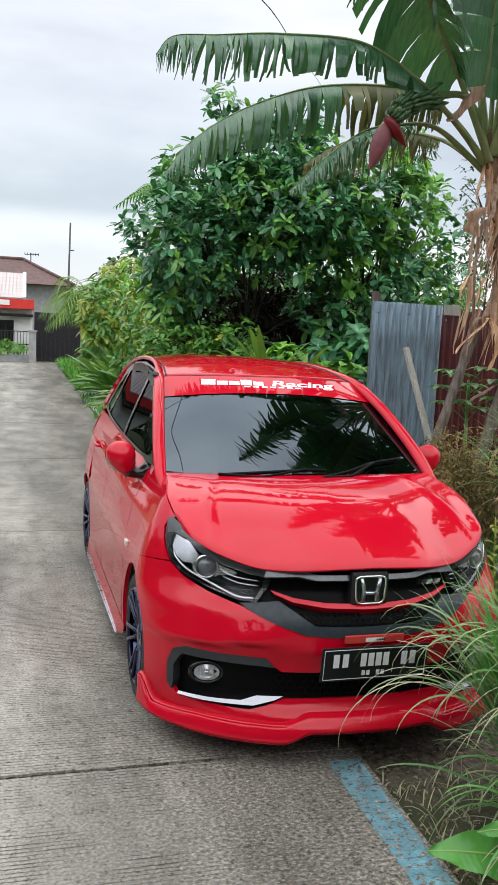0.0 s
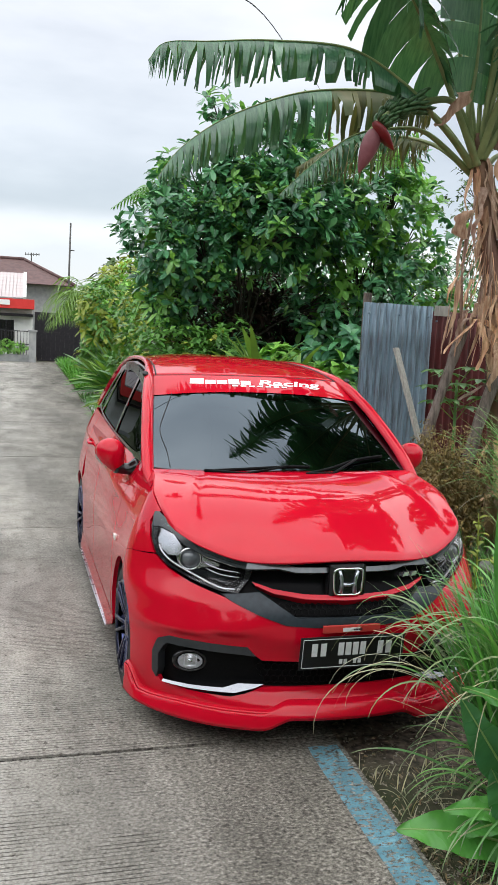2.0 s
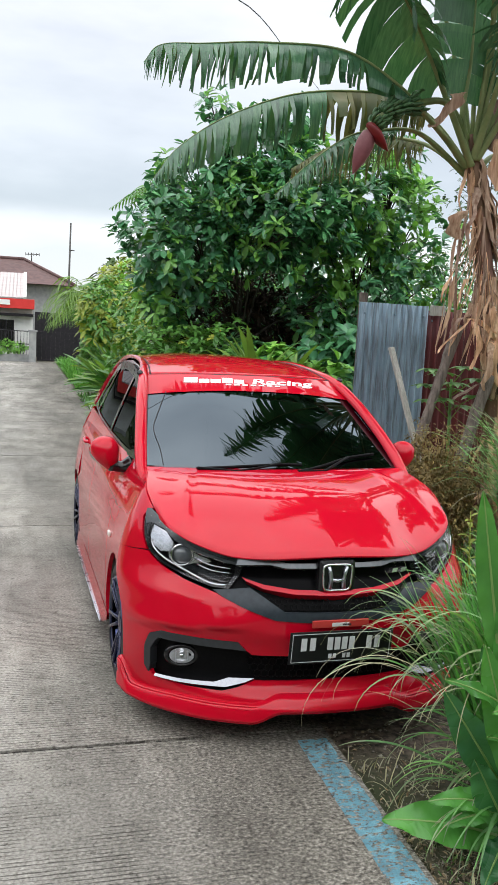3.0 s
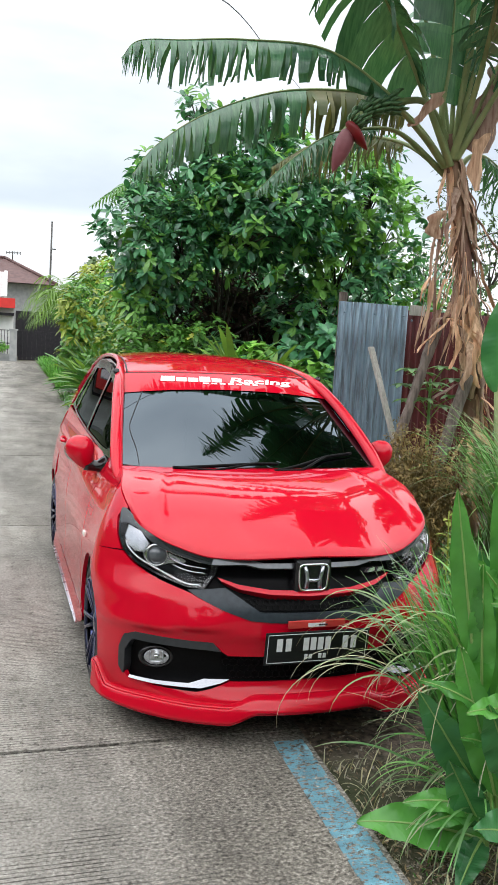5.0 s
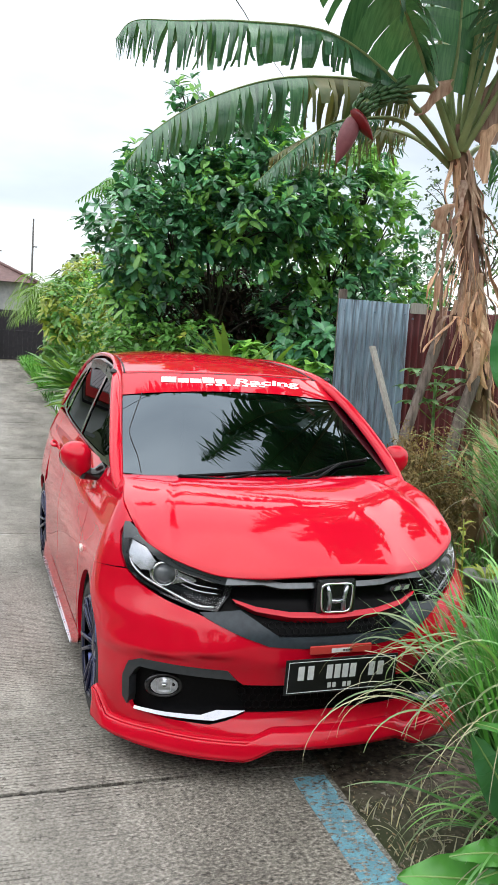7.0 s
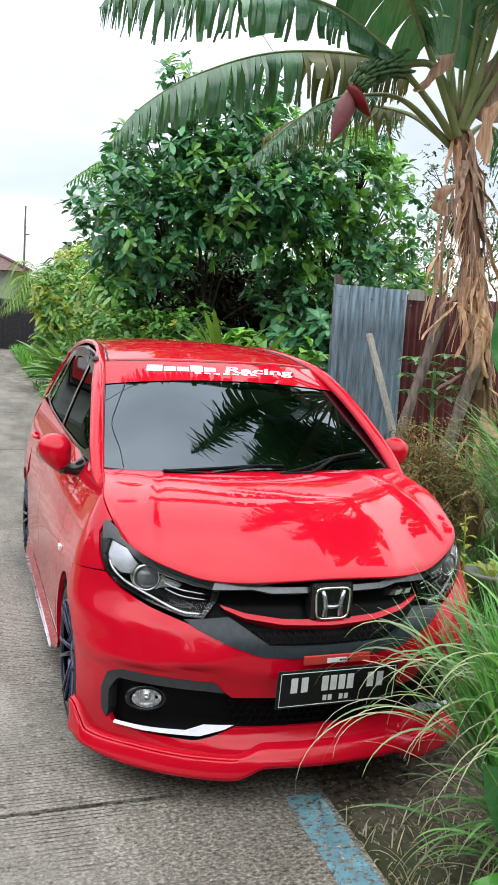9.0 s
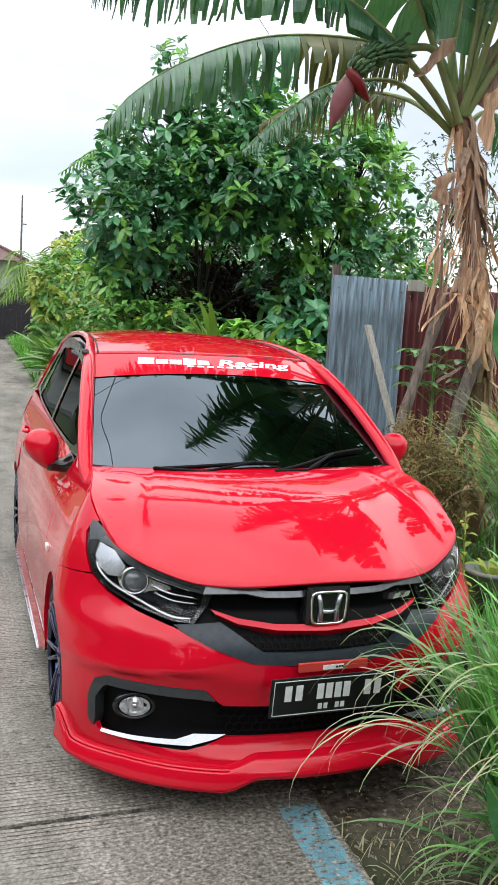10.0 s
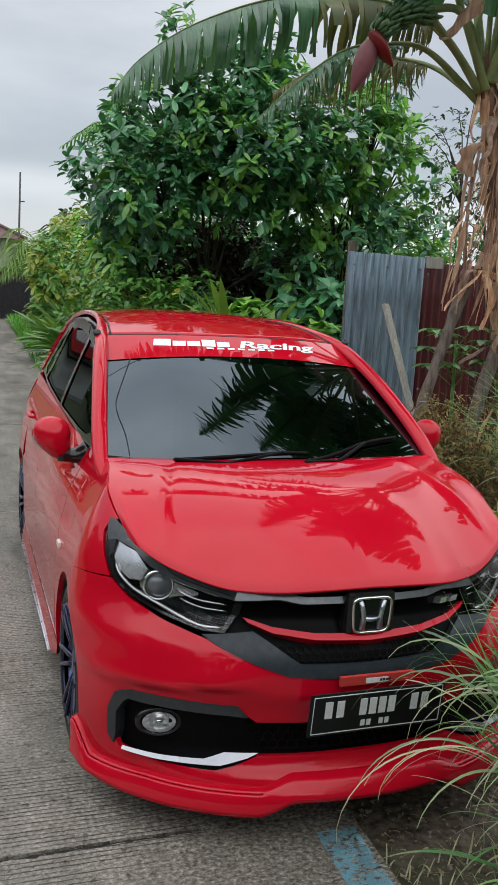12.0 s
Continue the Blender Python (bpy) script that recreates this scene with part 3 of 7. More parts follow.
def panel(name, poly, material, parent, raw=body_raw, res=0.02, off=0.0, thick=0.012, holes=(), mirror=False, label="", dome=0.0):
    """A sheet cut to an outline in a surface's own coordinates, with a folded edge and the surface's true normals."""
    loops = [resample(q, res) for q in (poly, *holes)]
    pts, edges = [], []
    for q in loops:
        o = len(pts)
        pts += q
        edges += [(o + i, o + (i + 1) % len(q)) for i in range(len(q))]
    rim = np.array(pts)
    lo, hi = rim.min(0), rim.max(0)
    gx, gy = np.meshgrid(np.arange(lo[0] + res / 2, hi[0], res), np.arange(lo[1] + res / 2, hi[1], res))
    cand = np.stack([gx.ravel(), gy.ravel()], 1)
    ok = inside(cand, loops[0])
    for q in loops[1:]:
        ok &= ~inside(cand, q)
    cand = cand[ok]
    if len(cand):
        far = np.array([np.min(np.sum((rim - c) ** 2, 1)) > (0.55 * res) ** 2 for c in cand])
        pts = pts + [tuple(c) for c in cand[far]]
    cv, _, cf, *_ = delaunay_2d_cdt([Vector(p) for p in pts], edges, [], 0, 1e-7)
    cen = np.array([np.mean([cv[i][:] for i in t], 0) for t in cf])
    keep = inside(cen, loops[0])
    for q in loops[1:]:
        keep &= ~inside(cen, q)
    tris = [t for t, k in zip(cf, keep) if k]
    used = sorted({i for t in tris for i in t})
    index = {k: i for i, k in enumerate(used)}
    sx = -1 if mirror else 1
    pos, nor = [], []
    for k in used:
        p, nr = frame_on(raw, cv[k][0], cv[k][1], from_middle)
        if dome:
            q = np.array(cv[k][:])
            p = p + nr * (dome * min(1.0, math.sqrt(float(np.min(np.sum((rim - q) ** 2, 1)))) / 0.05))
        p = p + nr * off
        pos.append(Vector((p.x * sx, p.y, p.z)))
        nor.append(Vector((nr.x * sx, nr.y, nr.z)))
    faces = []
    for t in tris:
        a, b, c = (index[i] for i in t)
        g = (pos[b] - pos[a]).cross(pos[c] - pos[a])
        faces.append((a, b, c) if g.dot(nor[a]) > 0 else (a, c, b))
    if thick:
        count = collections.Counter()
        for t in faces:
            for i in range(3):
                count[(t[i], t[(i + 1) % 3])] += 1
        for (a, b) in list(count):
            if (b, a) not in count:
                o = len(pos)
                pos += [pos[a], pos[b], pos[b] - nor[b] * thick, pos[a] - nor[a] * thick]
                g = (pos[o + 2] - pos[o]).cross(pos[o + 1] - pos[o])
                g = g.normalized() if g.length > 1e-12 else nor[a]
                nor += [g] * 4
                faces.append((o + 1, o, o + 3, o + 2))
    me = mesh_of(name, pos, faces)
    me.normals_split_custom_set_from_vertices([tuple(q) for q in nor])
    return part(name, me, material, parent, label)


def xz(pts):
    """Outline on the nose, from distances off the middle and heights."""
    out = []
    for x, z in pts:
        px = min(abs(x) / tumble(z, 0.4), HALF * 0.9995)
        out.append((math.copysign(float(np.interp(px, PLAN_X[:900], PLAN_S[:900])), x) if x else 0.0, z))
    return out


def yz(pts):
    """Outline on the flank, from distances behind the nose and heights."""
    out = []
    for y, z in pts:
        py = y
        for _ in range(6):
            py = y - nose_line(z) * nose_fade(z, py) + tail_line(z) * max(0.0, 1 - (TAIL_Y + TAIL - py) / 0.8)
        out.append((float(np.interp(py, PLAN_Y, PLAN_S)), z))
    return out


def rear_xz(pts):
    return [(math.copysign(float(np.interp(-min(abs(x) / tumble(z, 3.5), HALF * 0.9995), -PLAN_X[-900:], PLAN_S[-900:])), x if x else 1), z) for x, z in pts]


def sym(pts):
    return pts + [(-x, z) for x, z in reversed(pts) if abs(x) > 1e-6]


def arc(cy, cz, r, a0, a1, n=16):
    return [(cy + r * math.cos(radians(a0 + (a1 - a0) * i / n)), cz + r * math.sin(radians(a0 + (a1 - a0) * i / n))) for i in range(n + 1)]


AXLE_F, AXLE_R, WHEEL_R, ARCH = 0.79, 3.195, 0.292, 0.335
M["lid_grey"] = surface("lamp_lid_grey", (0.034, 0.039, 0.044), (0.046, 0.052, 0.058), 40, (0.10, 0.16), spec=0.7)
M["bar_grey"] = surface("satin_bar_grey", (0.10, 0.11, 0.12), (0.15, 0.16, 0.17), 40, (0.16, 0.24), metal=0.4)
M["frame_grey"] = surface("satin_grey_plastic", (0.022, 0.025, 0.028), (0.032, 0.036, 0.040), 40, (0.28, 0.36))
M["fog_silver"] = surface("fog_lamp_silver", (0.70, 0.70, 0.72), (0.82, 0.82, 0.84), 90, (0.12, 0.22), metal=0.6)
car = thing("car", "shiny red compact hatchback parked half off the concrete lane", "car")
P = M["paint"]

# front bumper with its openings
LAMP = [(0.365, 0.748), (0.45, 0.764), (0.55, 0.796), (0.63, 0.836), (0.68, 0.868), (0.712, 0.882), (0.732, 0.862), (0.738, 0.80), (0.722, 0.742), (0.68, 0.704), (0.59, 0.668), (0.49, 0.640), (0.43, 0.638), (0.385, 0.692)]
FOG = [(0.0, 0.366), (0.34, 0.369), (0.375, 0.396), (0.405, 0.423), (0.55, 0.424), (0.675, 0.424), (0.709, 0.402), (0.724, 0.35), (0.723, 0.27), (0.704, 0.222), (0.60, 0.213), (0.45, 0.212), (0.392, 0.228), (0.330, 0.255), (0.0, 0.257)]
TRIM_TOP = [(0.0, 0.524), (0.14, 0.524), (0.265, 0.532), (0.36, 0.566), (0.47, 0.618), (0.59, 0.654), (0.68, 0.694), (0.726, 0.738)]
seam = yz([(0.62, 0.7155), (0.68, 0.700), (0.7165, 0.680), (0.7335, 0.635)])
front_arch = yz([(AXLE_F + r_ * math.cos(radians(d_)), 0.29 + r_ * math.sin(radians(d_))) for d_, r_ in ((106, 0.335), (116, 0.335), (126, 0.333), (136, 0.328), (146, 0.320), (156, 0.311), (166, 0.304), (176, 0.299), (186, 0.296), (197, 0.296))])
bumper_half = xz(TRIM_TOP) + seam + front_arch + yz([(0.515, 0.165)]) + xz([(0.80, 0.16), (0.6, 0.16), (0.36, 0.16), (0.0, 0.16)])
front_bumper = panel("front_bumper", sym(bumper_half), P, car, res=0.022, thick=0.02, holes=[sym(xz(FOG))])
pocket = panel("fog_housing", [(s * 1.03, z) for s, z in sym(xz([(x, z + (0.012 if z > 0.3 else -0.012)) for x, z in FOG]))], M["mesh_black"], front_bumper, res=0.03, off=-0.035, thick=0)


def hexes(poly, pitch, off, name, material, parent, raw=body_raw, wire=0.0028):
    """A honeycomb mesh of thin ribs inside an outline."""
    arr = np.array(poly)
    lo, hi = arr.min(0), arr.max(0)
    chunks = []
    done = set()
    r = pitch / math.sqrt(3)
    for j in range(int((hi[1] - lo[1]) / (1.5 * r)) + 2):
        for i in range(int((hi[0] - lo[0]) / pitch) + 2):
            cx, cy = lo[0] + pitch * (i + 0.5 * (j % 2)), lo[1] + 1.5 * r * j
            if not inside(np.array([[cx, cy]]), poly)[0]:
                continue
            for k in range(6):
                a0, a1 = radians(30 + 60 * k), radians(90 + 60 * k)
                q0, q1 = (cx + r * math.cos(a0), cy + r * math.sin(a0)), (cx + r * math.cos(a1), cy + r * math.sin(a1))
                key = tuple(sorted(((round(q0[0], 3), round(q0[1], 3)), (round(q1[0], 3), round(q1[1], 3)))))
                if key in done:
                    continue
                done.add(key)
                pp = []
                for q in (q0, q1):
                    p, nr = frame_on(raw, q[0], q[1], from_middle)
                    pp.append(p + nr * off)
                chunks.append(tube_data(pp, wire, 4, cap=False))
    if chunks:
        part(name, mesh_of(name, *merge(chunks)), material, parent)


hexes(sym(xz([(0.0, 0.362), (0.34, 0.366), (0.36, 0.33), (0.33, 0.255), (0.0, 0.258)])), 0.030, -0.026, "lower_grille_mesh", M["mesh_black"], front_bumper)

def tipped(s_, z_):
    """The frame's upper face leans back towards the pocket, so that it looks up a little."""
    q, n_ = frame_on(body_raw, s_, z_, from_middle)
    return q + n_ * (0.010 * (1 - ease(z_, 0.385, 0.432)))


for sx in (1, -1):
    mirror = sx < 0
    # grey frame along the top and the outer side of the fog lamp pocket
    brow = [(0.366, 0.392), (0.398, 0.427), (0.55, 0.429), (0.675, 0.430), (0.715, 0.408), (0.730, 0.35), (0.728, 0.262), (0.712, 0.234), (0.707, 0.268), (0.708, 0.345), (0.690, 0.386), (0.680, 0.398), (0.55, 0.398), (0.415, 0.396)]
    panel("fog_frame", xz(brow), M["frame_grey"], front_bumper, raw=tipped, res=0.012, off=0.002, thick=0.045, mirror=mirror, label="satin dark grey fog lamp frame")
    chrome_l = [(0.685, 0.236), (0.59, 0.2375), (0.475, 0.2430), (0.425, 0.262), (0.330, 0.2640), (0.360, 0.250), (0.430, 0.229), (0.60, 0.2255), (0.685, 0.2265)]

    def leaning(s_, z_):
        q, n_ = frame_on(body_raw, s_, 0.24, from_middle)
        q = q + n_ * ((0.252 - z_) * 0.75)
        q.z = z_
        return q
    panel("chrome_strip", xz(chrome_l), M["strip_chrome"], front_bumper, raw=leaning, res=0.012, off=0.004, thick=0.03, mirror=mirror, label="bright chrome L-shaped strip")
    p, nr = frame_on(body_raw, *xz([(0.60, 0.328)])[0], from_middle)
    p, nr = Vector((p.x * sx, p.y, p.z)), Vector((nr.x * sx, nr.y, nr.z)).lerp(Vector((0, -1, 0)), 0.6).normalized()
    turn = nr.to_track_quat("Z", "Y").to_matrix().to_4x4()
    place = Matrix.Translation(p - nr * 0.030) @ turn @ Matrix.Diagonal((1.10, 0.76, 1, 1))
    for nm, prof, mat, lab in (("fog_lamp", [(0.068, 0.0), (0.066, 0.012), (0.056, 0.018), (0.050, 0.012), (0.047, 0.0)], M["black_gloss"], ""),
                               ("fog_lamp_bowl", [(0.046, 0.013), (0.040, 0.009), (0.030, 0.004), (0.014, 0.001), (0.008, 0.0), (0.0001, 0.0)], M["fog_silver"], "silver fog lamp reflector"),
                               ("fog_lamp_lens", [(0.047, 0.012), (0.036, 0.020), (0.018, 0.025), (0.0001, 0.026)], M["lamp_glass"], "clear fog lamp lens")):
        vv, ff = lathe_data(prof, 32)
        o = part(nm, mesh_of(nm, [place @ Vector(q) for q in vv], ff), mat, front_bumper, lab)
        if nm == "fog_lamp_bowl":
            vv, ff = lathe_data([(0.011, 0.002), (0.011, 0.010), (0.007, 0.014), (0.0001, 0.015)], 14)
            part("fog_bulb", mesh_of("fog_bulb", [place @ Vector(q) for q in vv], ff), M["chrome"], o)
            for bx in (-0.022, 0.022):
                part("fog_rib", box_bm((0.0025, 0.060, 0.004), (bx, 0, 0.008), 0, place), M["dark_chrome"], o)
        if nm == "fog_lamp_lens":
            o.visible_shadow = False


# the lip of the body kit, low under the bumper
def lip_point(s, k):
    a = abs(s)
    px = float(np.interp(a, PLAN_S, PLAN_X))
    zb = 0.106 + 0.050 * (1 - ease(px, 0.23, 0.35))
    end = ease(a, LIP_END - 0.13, LIP_END - 0.02)
    zt = 0.168 + 0.036 * (1 - ease(px, 0.23, 0.35)) - 0.020 * ease(px, 0.62, 0.80) + 0.075 * end
    prof = [(-0.014, zt + 0.006), (0.002, zt + 0.003), (0.012, zt + 0.001), (0.020, zt - 0.002), (0.024, zt - 0.007), (0.030, (zt + zb) / 2), (0.036, zb + 0.010), (0.037, zb + 0.003), (0.033, zb), (0.022, zb - 0.002), (-0.03, zb + 0.01)]
    o, z = prof[k]
    o *= 1 - 0.35 * end
    p, nr = frame_on(body_raw, s, max(z, 0.17), from_middle)
    nr.z = 0
    nr.normalize()
    q = p + nr * o
    q.z = z
    return q


LIP_END = yz([(0.525, 0.17)])[0][0]
svals = [LIP_END * i / 90 for i in range(-90, 91)]
v, f = grid_data(lambda s, k: lip_point(s, k), svals, range(11))
lip = part("front_lip", mesh_of("front_lip", v, f), P, car, "glossy red front lip spoiler")
crisp = lip.modifiers.new("crisp", "EDGE_SPLIT")
crisp.split_angle = radians(30)
bev = lip.modifiers.new("thick", "SOLIDIFY")
bev.thickness, bev.offset = 0.006, -1

# grille between the lamps
grille = panel("grille", sym(xz([(0.0, 0.806), (0.16, 0.80), (0.28, 0.782), (0.40, 0.775), (0.45, 0.70), (0.49, 0.62), (0.36, 0.56), (0.26, 0.53), (0.0, 0.52)])), M["mesh_black"], car, res=0.025, off=-0.035, thick=0)
tagged(grille, "gloss black upper grille")
hexes(sym(xz([(0.0, 0.607), (0.2, 0.612), (0.30, 0.625), (0.225, 0.568), (0.0, 0.563)])), 0.026, -0.022, "grille_mesh", M["mesh_black"], grille)


def leaning_bar(s_, z_):
    """The bar's face leans back and looks up."""
    q, n_ = frame_on(body_raw, s_, 0.735, from_middle)
    q = q + n_ * (0.022 + (0.745 - z_) * 0.55)
    q.z = z_
    return q


panel("grille_bar", sym(xz([(0.0, 0.752), (0.20, 0.752), (0.262, 0.766), (0.385, 0.764), (0.395, 0.738), (0.272, 0.745), (0.212, 0.733), (0.0, 0.733)])), M["bar_grey"], grille, raw=leaning_bar, res=0.012, thick=0.03, label="satin grey grille bar")
panel("grille_blade", sym(xz([(0.0, 0.722), (0.22, 0.722), (0.36, 0.735), (0.385, 0.70), (0.375, 0.672), (0.2, 0.647), (0.0, 0.640)])), M["piano_black"], grille, res=0.02, off=-0.018, thick=0.02)
panel("grille_red_bar", sym(xz([(0.0, 0.637), (0.18, 0.642), (0.30, 0.658), (0.376, 0.682), (0.364, 0.668), (0.30, 0.642), (0.18, 0.625), (0.0, 0.619)])), P, grille, res=0.015, off=0.006, thick=0.04, label="body-red grille blade")
panel("grille_surround", sym(xz([(0.0, 0.560), (0.228, 0.564), (0.30, 0.612), (0.352, 0.646), (0.43, 0.636), (0.49, 0.630), (0.47, 0.616), (0.36, 0.564), (0.265, 0.530), (0.14, 0.522), (0.0, 0.522)])), M["slate_trim"], grille, res=0.018, off=0.004, thick=0.035, label="satin dark grey grille surround")

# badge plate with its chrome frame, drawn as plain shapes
emblem = part("emblem", box_bm((0.170, 0.062, 0.150), (0, 0.110, 0.702), 0.030, segments=4), M["black_gloss"], grille, "black badge plate with a chrome frame")


def ring_data(w_top, w_bot, h, wire, y, zc):
    pts = []
    for i in range(48):
        a = 2 * math.pi * i / 48
        c, s_ = math.cos(a), math.sin(a)
        k = (abs(c) ** 6 + abs(s_) ** 6) ** (-1 / 6)
        z = s_ * k
        w = (w_top + w_bot) / 2 + (w_top - w_bot) / 2 * z
        pts.append(Vector((c * k * w / 2, y, zc + z * h / 2)))
    vv, ff = tube_data(pts + [pts[0]], wire, 8, cap=False)
    return vv, ff


part("emblem_ring", mesh_of("emblem_ring", *ring_data(0.134, 0.120, 0.112, 0.0052, 0.076, 0.700)), M["chrome"], grille)
for sx in (1, -1):
    tube("emblem_bar", [(sx * 0.041, 0.078, 0.747), (sx * 0.033, 0.074, 0.720), (sx * 0.028, 0.074, 0.69), (sx * 0.031, 0.078, 0.654)], [0.0085, 0.0085, 0.009, 0.010], M["dark_chrome"], grille, 8)
tube("emblem_bar", [(-0.028, 0.074, 0.690), (0, 0.073, 0.687), (0.028, 0.074, 0.690)], 0.0075, M["dark_chrome"], grille, 8)
for k in range(2):
    pts = [frame_on(body_raw, *xz([(0.272 + 0.042 * k + dx, 0.700 + dz)])[0], from_middle) for dx, dz in ((0.0, -0.009), (0.010, 0.009), (0.034, 0.010), (0.026, -0.007))]
    part("badge_bar", mesh_of("badge_bar", [p + nr * 0.012 for p, nr in pts] + [p - nr * 0.018 for p, nr in pts], [(0, 1, 2, 3), (4, 7, 6, 5), (0, 4, 5, 1), (1, 5, 6, 2), (2, 6, 7, 3), (3, 7, 4, 0)], False), M["lamp_silver"], grille)

# number plate, its figures as plain bars, and a small sticker above it
tilt = Matrix.Translation((0.0, -0.012, 0.432)) @ pose(0, 0, 0, 6, 0, 0)
plate = part("number_plate", box_bm((0.452, 0.006, 0.142), (0, 0, 0), 0.002, tilt), M["plate_black"], car, "black enamel number plate with silver figures")
FACE = -0.0042


def plate_bar(x, z, w, h):
    part("plate_bar", box_bm((w, 0.0016, h), (x, FACE, z), 0, tilt), M["plate_silver"], plate)


for x in (-0.166, -0.128, -0.052, -0.020, 0.012, 0.044, 0.122, 0.158):
    plate_bar(x, 0.016, 0.024, 0.056)
for x in (-0.048, -0.028, 0.014, 0.034):
    plate_bar(x, -0.040, 0.014, 0.020)
for z in (0.062, -0.062):
    plate_bar(0, z, 0.43, 0.0022)
for x in (-0.215, 0.215):
    plate_bar(x, 0, 0.0022, 0.124)
sticker = part("plate_holder", box_bm((0.25, 0.012, 0.030), (0.0, 0.008, 0.523), 0.002), surface("dull_red_holder", (0.42, 0.03, 0.025), (0.5, 0.045, 0.035), 9, (0.4, 0.6)), car, "dull red plate holder strip")
part("sticker", box_bm((0.075, 0.002, 0.016), (-0.003, 0.0012, 0.521)), M["plate_silver"], sticker)
for i in range(4):
    part("sticker_bar", box_bm((0.008, 0.0012, 0.007), (0.010 + 0.010 * i, -0.0004, 0.521)), M["black_matt"], sticker)


# headlamps
def lamp_xy(x, z, off, sx):
    p, nr = frame_on(body_raw, *xz([(x, z)])[0], from_middle)
    return Vector(((p.x + nr.x * off) * sx, p.y + nr.y * off, p.z + nr.z * off)), Vector((nr.x * sx, nr.y, nr.z))


for sx in (1, -1):
    mirror = sx < 0
    lamp = panel("headlamp", rounded(xz(LAMP), 1), M["mesh_black"], car, res=0.02, off=-0.034, thick=0.03, mirror=mirror, label="swept-back headlamp with a projector lens under clear cover")
    panel("lamp_edge", xz(LAMP), M["black_gloss"], lamp, res=0.02, off=0.0, thick=0.04, mirror=mirror,
          holes=[xz([(0.398, 0.728), (0.45, 0.741), (0.55, 0.769), (0.62, 0.797), (0.66, 0.838), (0.708, 0.852), (0.727, 0.80), (0.712, 0.750), (0.672, 0.711), (0.59, 0.675), (0.49, 0.646), (0.436, 0.646), (0.405, 0.692)])])
    lid = [(0.360, 0.756), (0.45, 0.774), (0.55, 0.807), (0.63, 0.848), (0.68, 0.886), (0.702, 0.904), (0.718, 0.900), (0.725, 0.880), (0.727, 0.842), (0.705, 0.852), (0.66, 0.840), (0.62, 0.800), (0.55, 0.771), (0.45, 0.742), (0.378, 0.726)]
    panel("lamp_eyelid", xz(lid), M["lid_grey"], lamp, res=0.015, off=0.004, thick=0.012, mirror=mirror, label="satin dark grey lamp eyelid")
    tube("lid_seam", spline([lamp_xy(x, z, 0.0045, sx)[0] for x, z in ((0.585, 0.822), (0.572, 0.800), (0.545, 0.784), (0.48, 0.764), (0.405, 0.745))], 16), 0.0016, M["mesh_black"], lamp, 5)
    # indicator bowl, outer end
    panel("indicator_bowl", xz([(0.632, 0.790), (0.660, 0.833), (0.706, 0.848), (0.722, 0.80), (0.712, 0.772), (0.684, 0.748), (0.650, 0.752)]), M["lamp_silver"], lamp, res=0.010, off=-0.010, thick=0.01, mirror=mirror, dome=-0.012, label="silver indicator reflector")
    # silver sweep round and inward of the projector
    panel("lamp_reflector", rounded(xz([(0.665, 0.752), (0.650, 0.79), (0.60, 0.785), (0.555, 0.758), (0.50, 0.742), (0.50, 0.728), (0.56, 0.722), (0.60, 0.700), (0.655, 0.712)]), 1), M["lamp_silver"], lamp, res=0.012, off=-0.026, thick=0.01, mirror=mirror, dome=-0.010, label="silver projector surround")
    panel("lamp_lower_blade", xz([(0.64, 0.708), (0.56, 0.690), (0.47, 0.668), (0.462, 0.676), (0.50, 0.700), (0.58, 0.712)]), M["grey_trim"], lamp, res=0.015, off=-0.020, thick=0.01, mirror=mirror)
    # projector
    p, nr = lamp_xy(0.605, 0.748, -0.016, sx)
    aim = Vector((nr.x * 0.45, nr.y, nr.z * 0.3)).normalized()
    turn = Matrix.Translation(p) @ aim.to_track_quat("Z", "Y").to_matrix().to_4x4()
    for nm, prof, mat in (("projector_ring", [(0.050, -0.02), (0.050, 0.004), (0.046, 0.010), (0.041, 0.008), (0.038, -0.004)], M["chrome"]),
                          ("projector_lens", [(0.039, -0.004), (0.034, 0.008), (0.022, 0.017), (0.010, 0.020), (0.0001, 0.021)], M["lamp_lens"])):
        vv, ff = lathe_data(prof, 28)
        part(nm, mesh_of(nm, [turn @ Vector(q) for q in vv], ff), mat, lamp)
    # light strips
    for row in ([(0.555, 0.742), (0.50, 0.722), (0.412, 0.712)], [(0.545, 0.718), (0.49, 0.700), (0.416, 0.694)], [(0.60, 0.790), (0.55, 0.768), (0.43, 0.734)]):
        pts = [lamp_xy(x, z, -0.010, sx)[0] for x, z in row]
        tube("light_strip", spline(pts, 8), 0.0035, M["chrome"], lamp, 6)
    pts = [lamp_xy(x, z, -0.008, sx)[0] for x, z in [(0.716, 0.785), (0.706, 0.756), (0.668, 0.722), (0.59, 0.688), (0.50, 0.654), (0.438, 0.652)]]
    tube("light_guide", spline(pts, 16), 0.0055, M["lamp_silver"], lamp, 6)
    cover = panel("lamp_cover", rounded(xz(LAMP), 1), M["lamp_glass"], lamp, res=0.025, off=0.004, thick=0, mirror=mirror)
    cover.visible_shadow = False

# hood
edge_y = pchip((0, 0.075), (0.25, 0.100), (0.4, 0.170), (0.55, 0.265), (0.667, 0.38), (0.70, 0.49))
edge_z = pchip((0, 0.802), (0.25, 0.790), (0.4, 0.780), (0.55, 0.812), (0.667, 0.866), (0.70, 0.892))


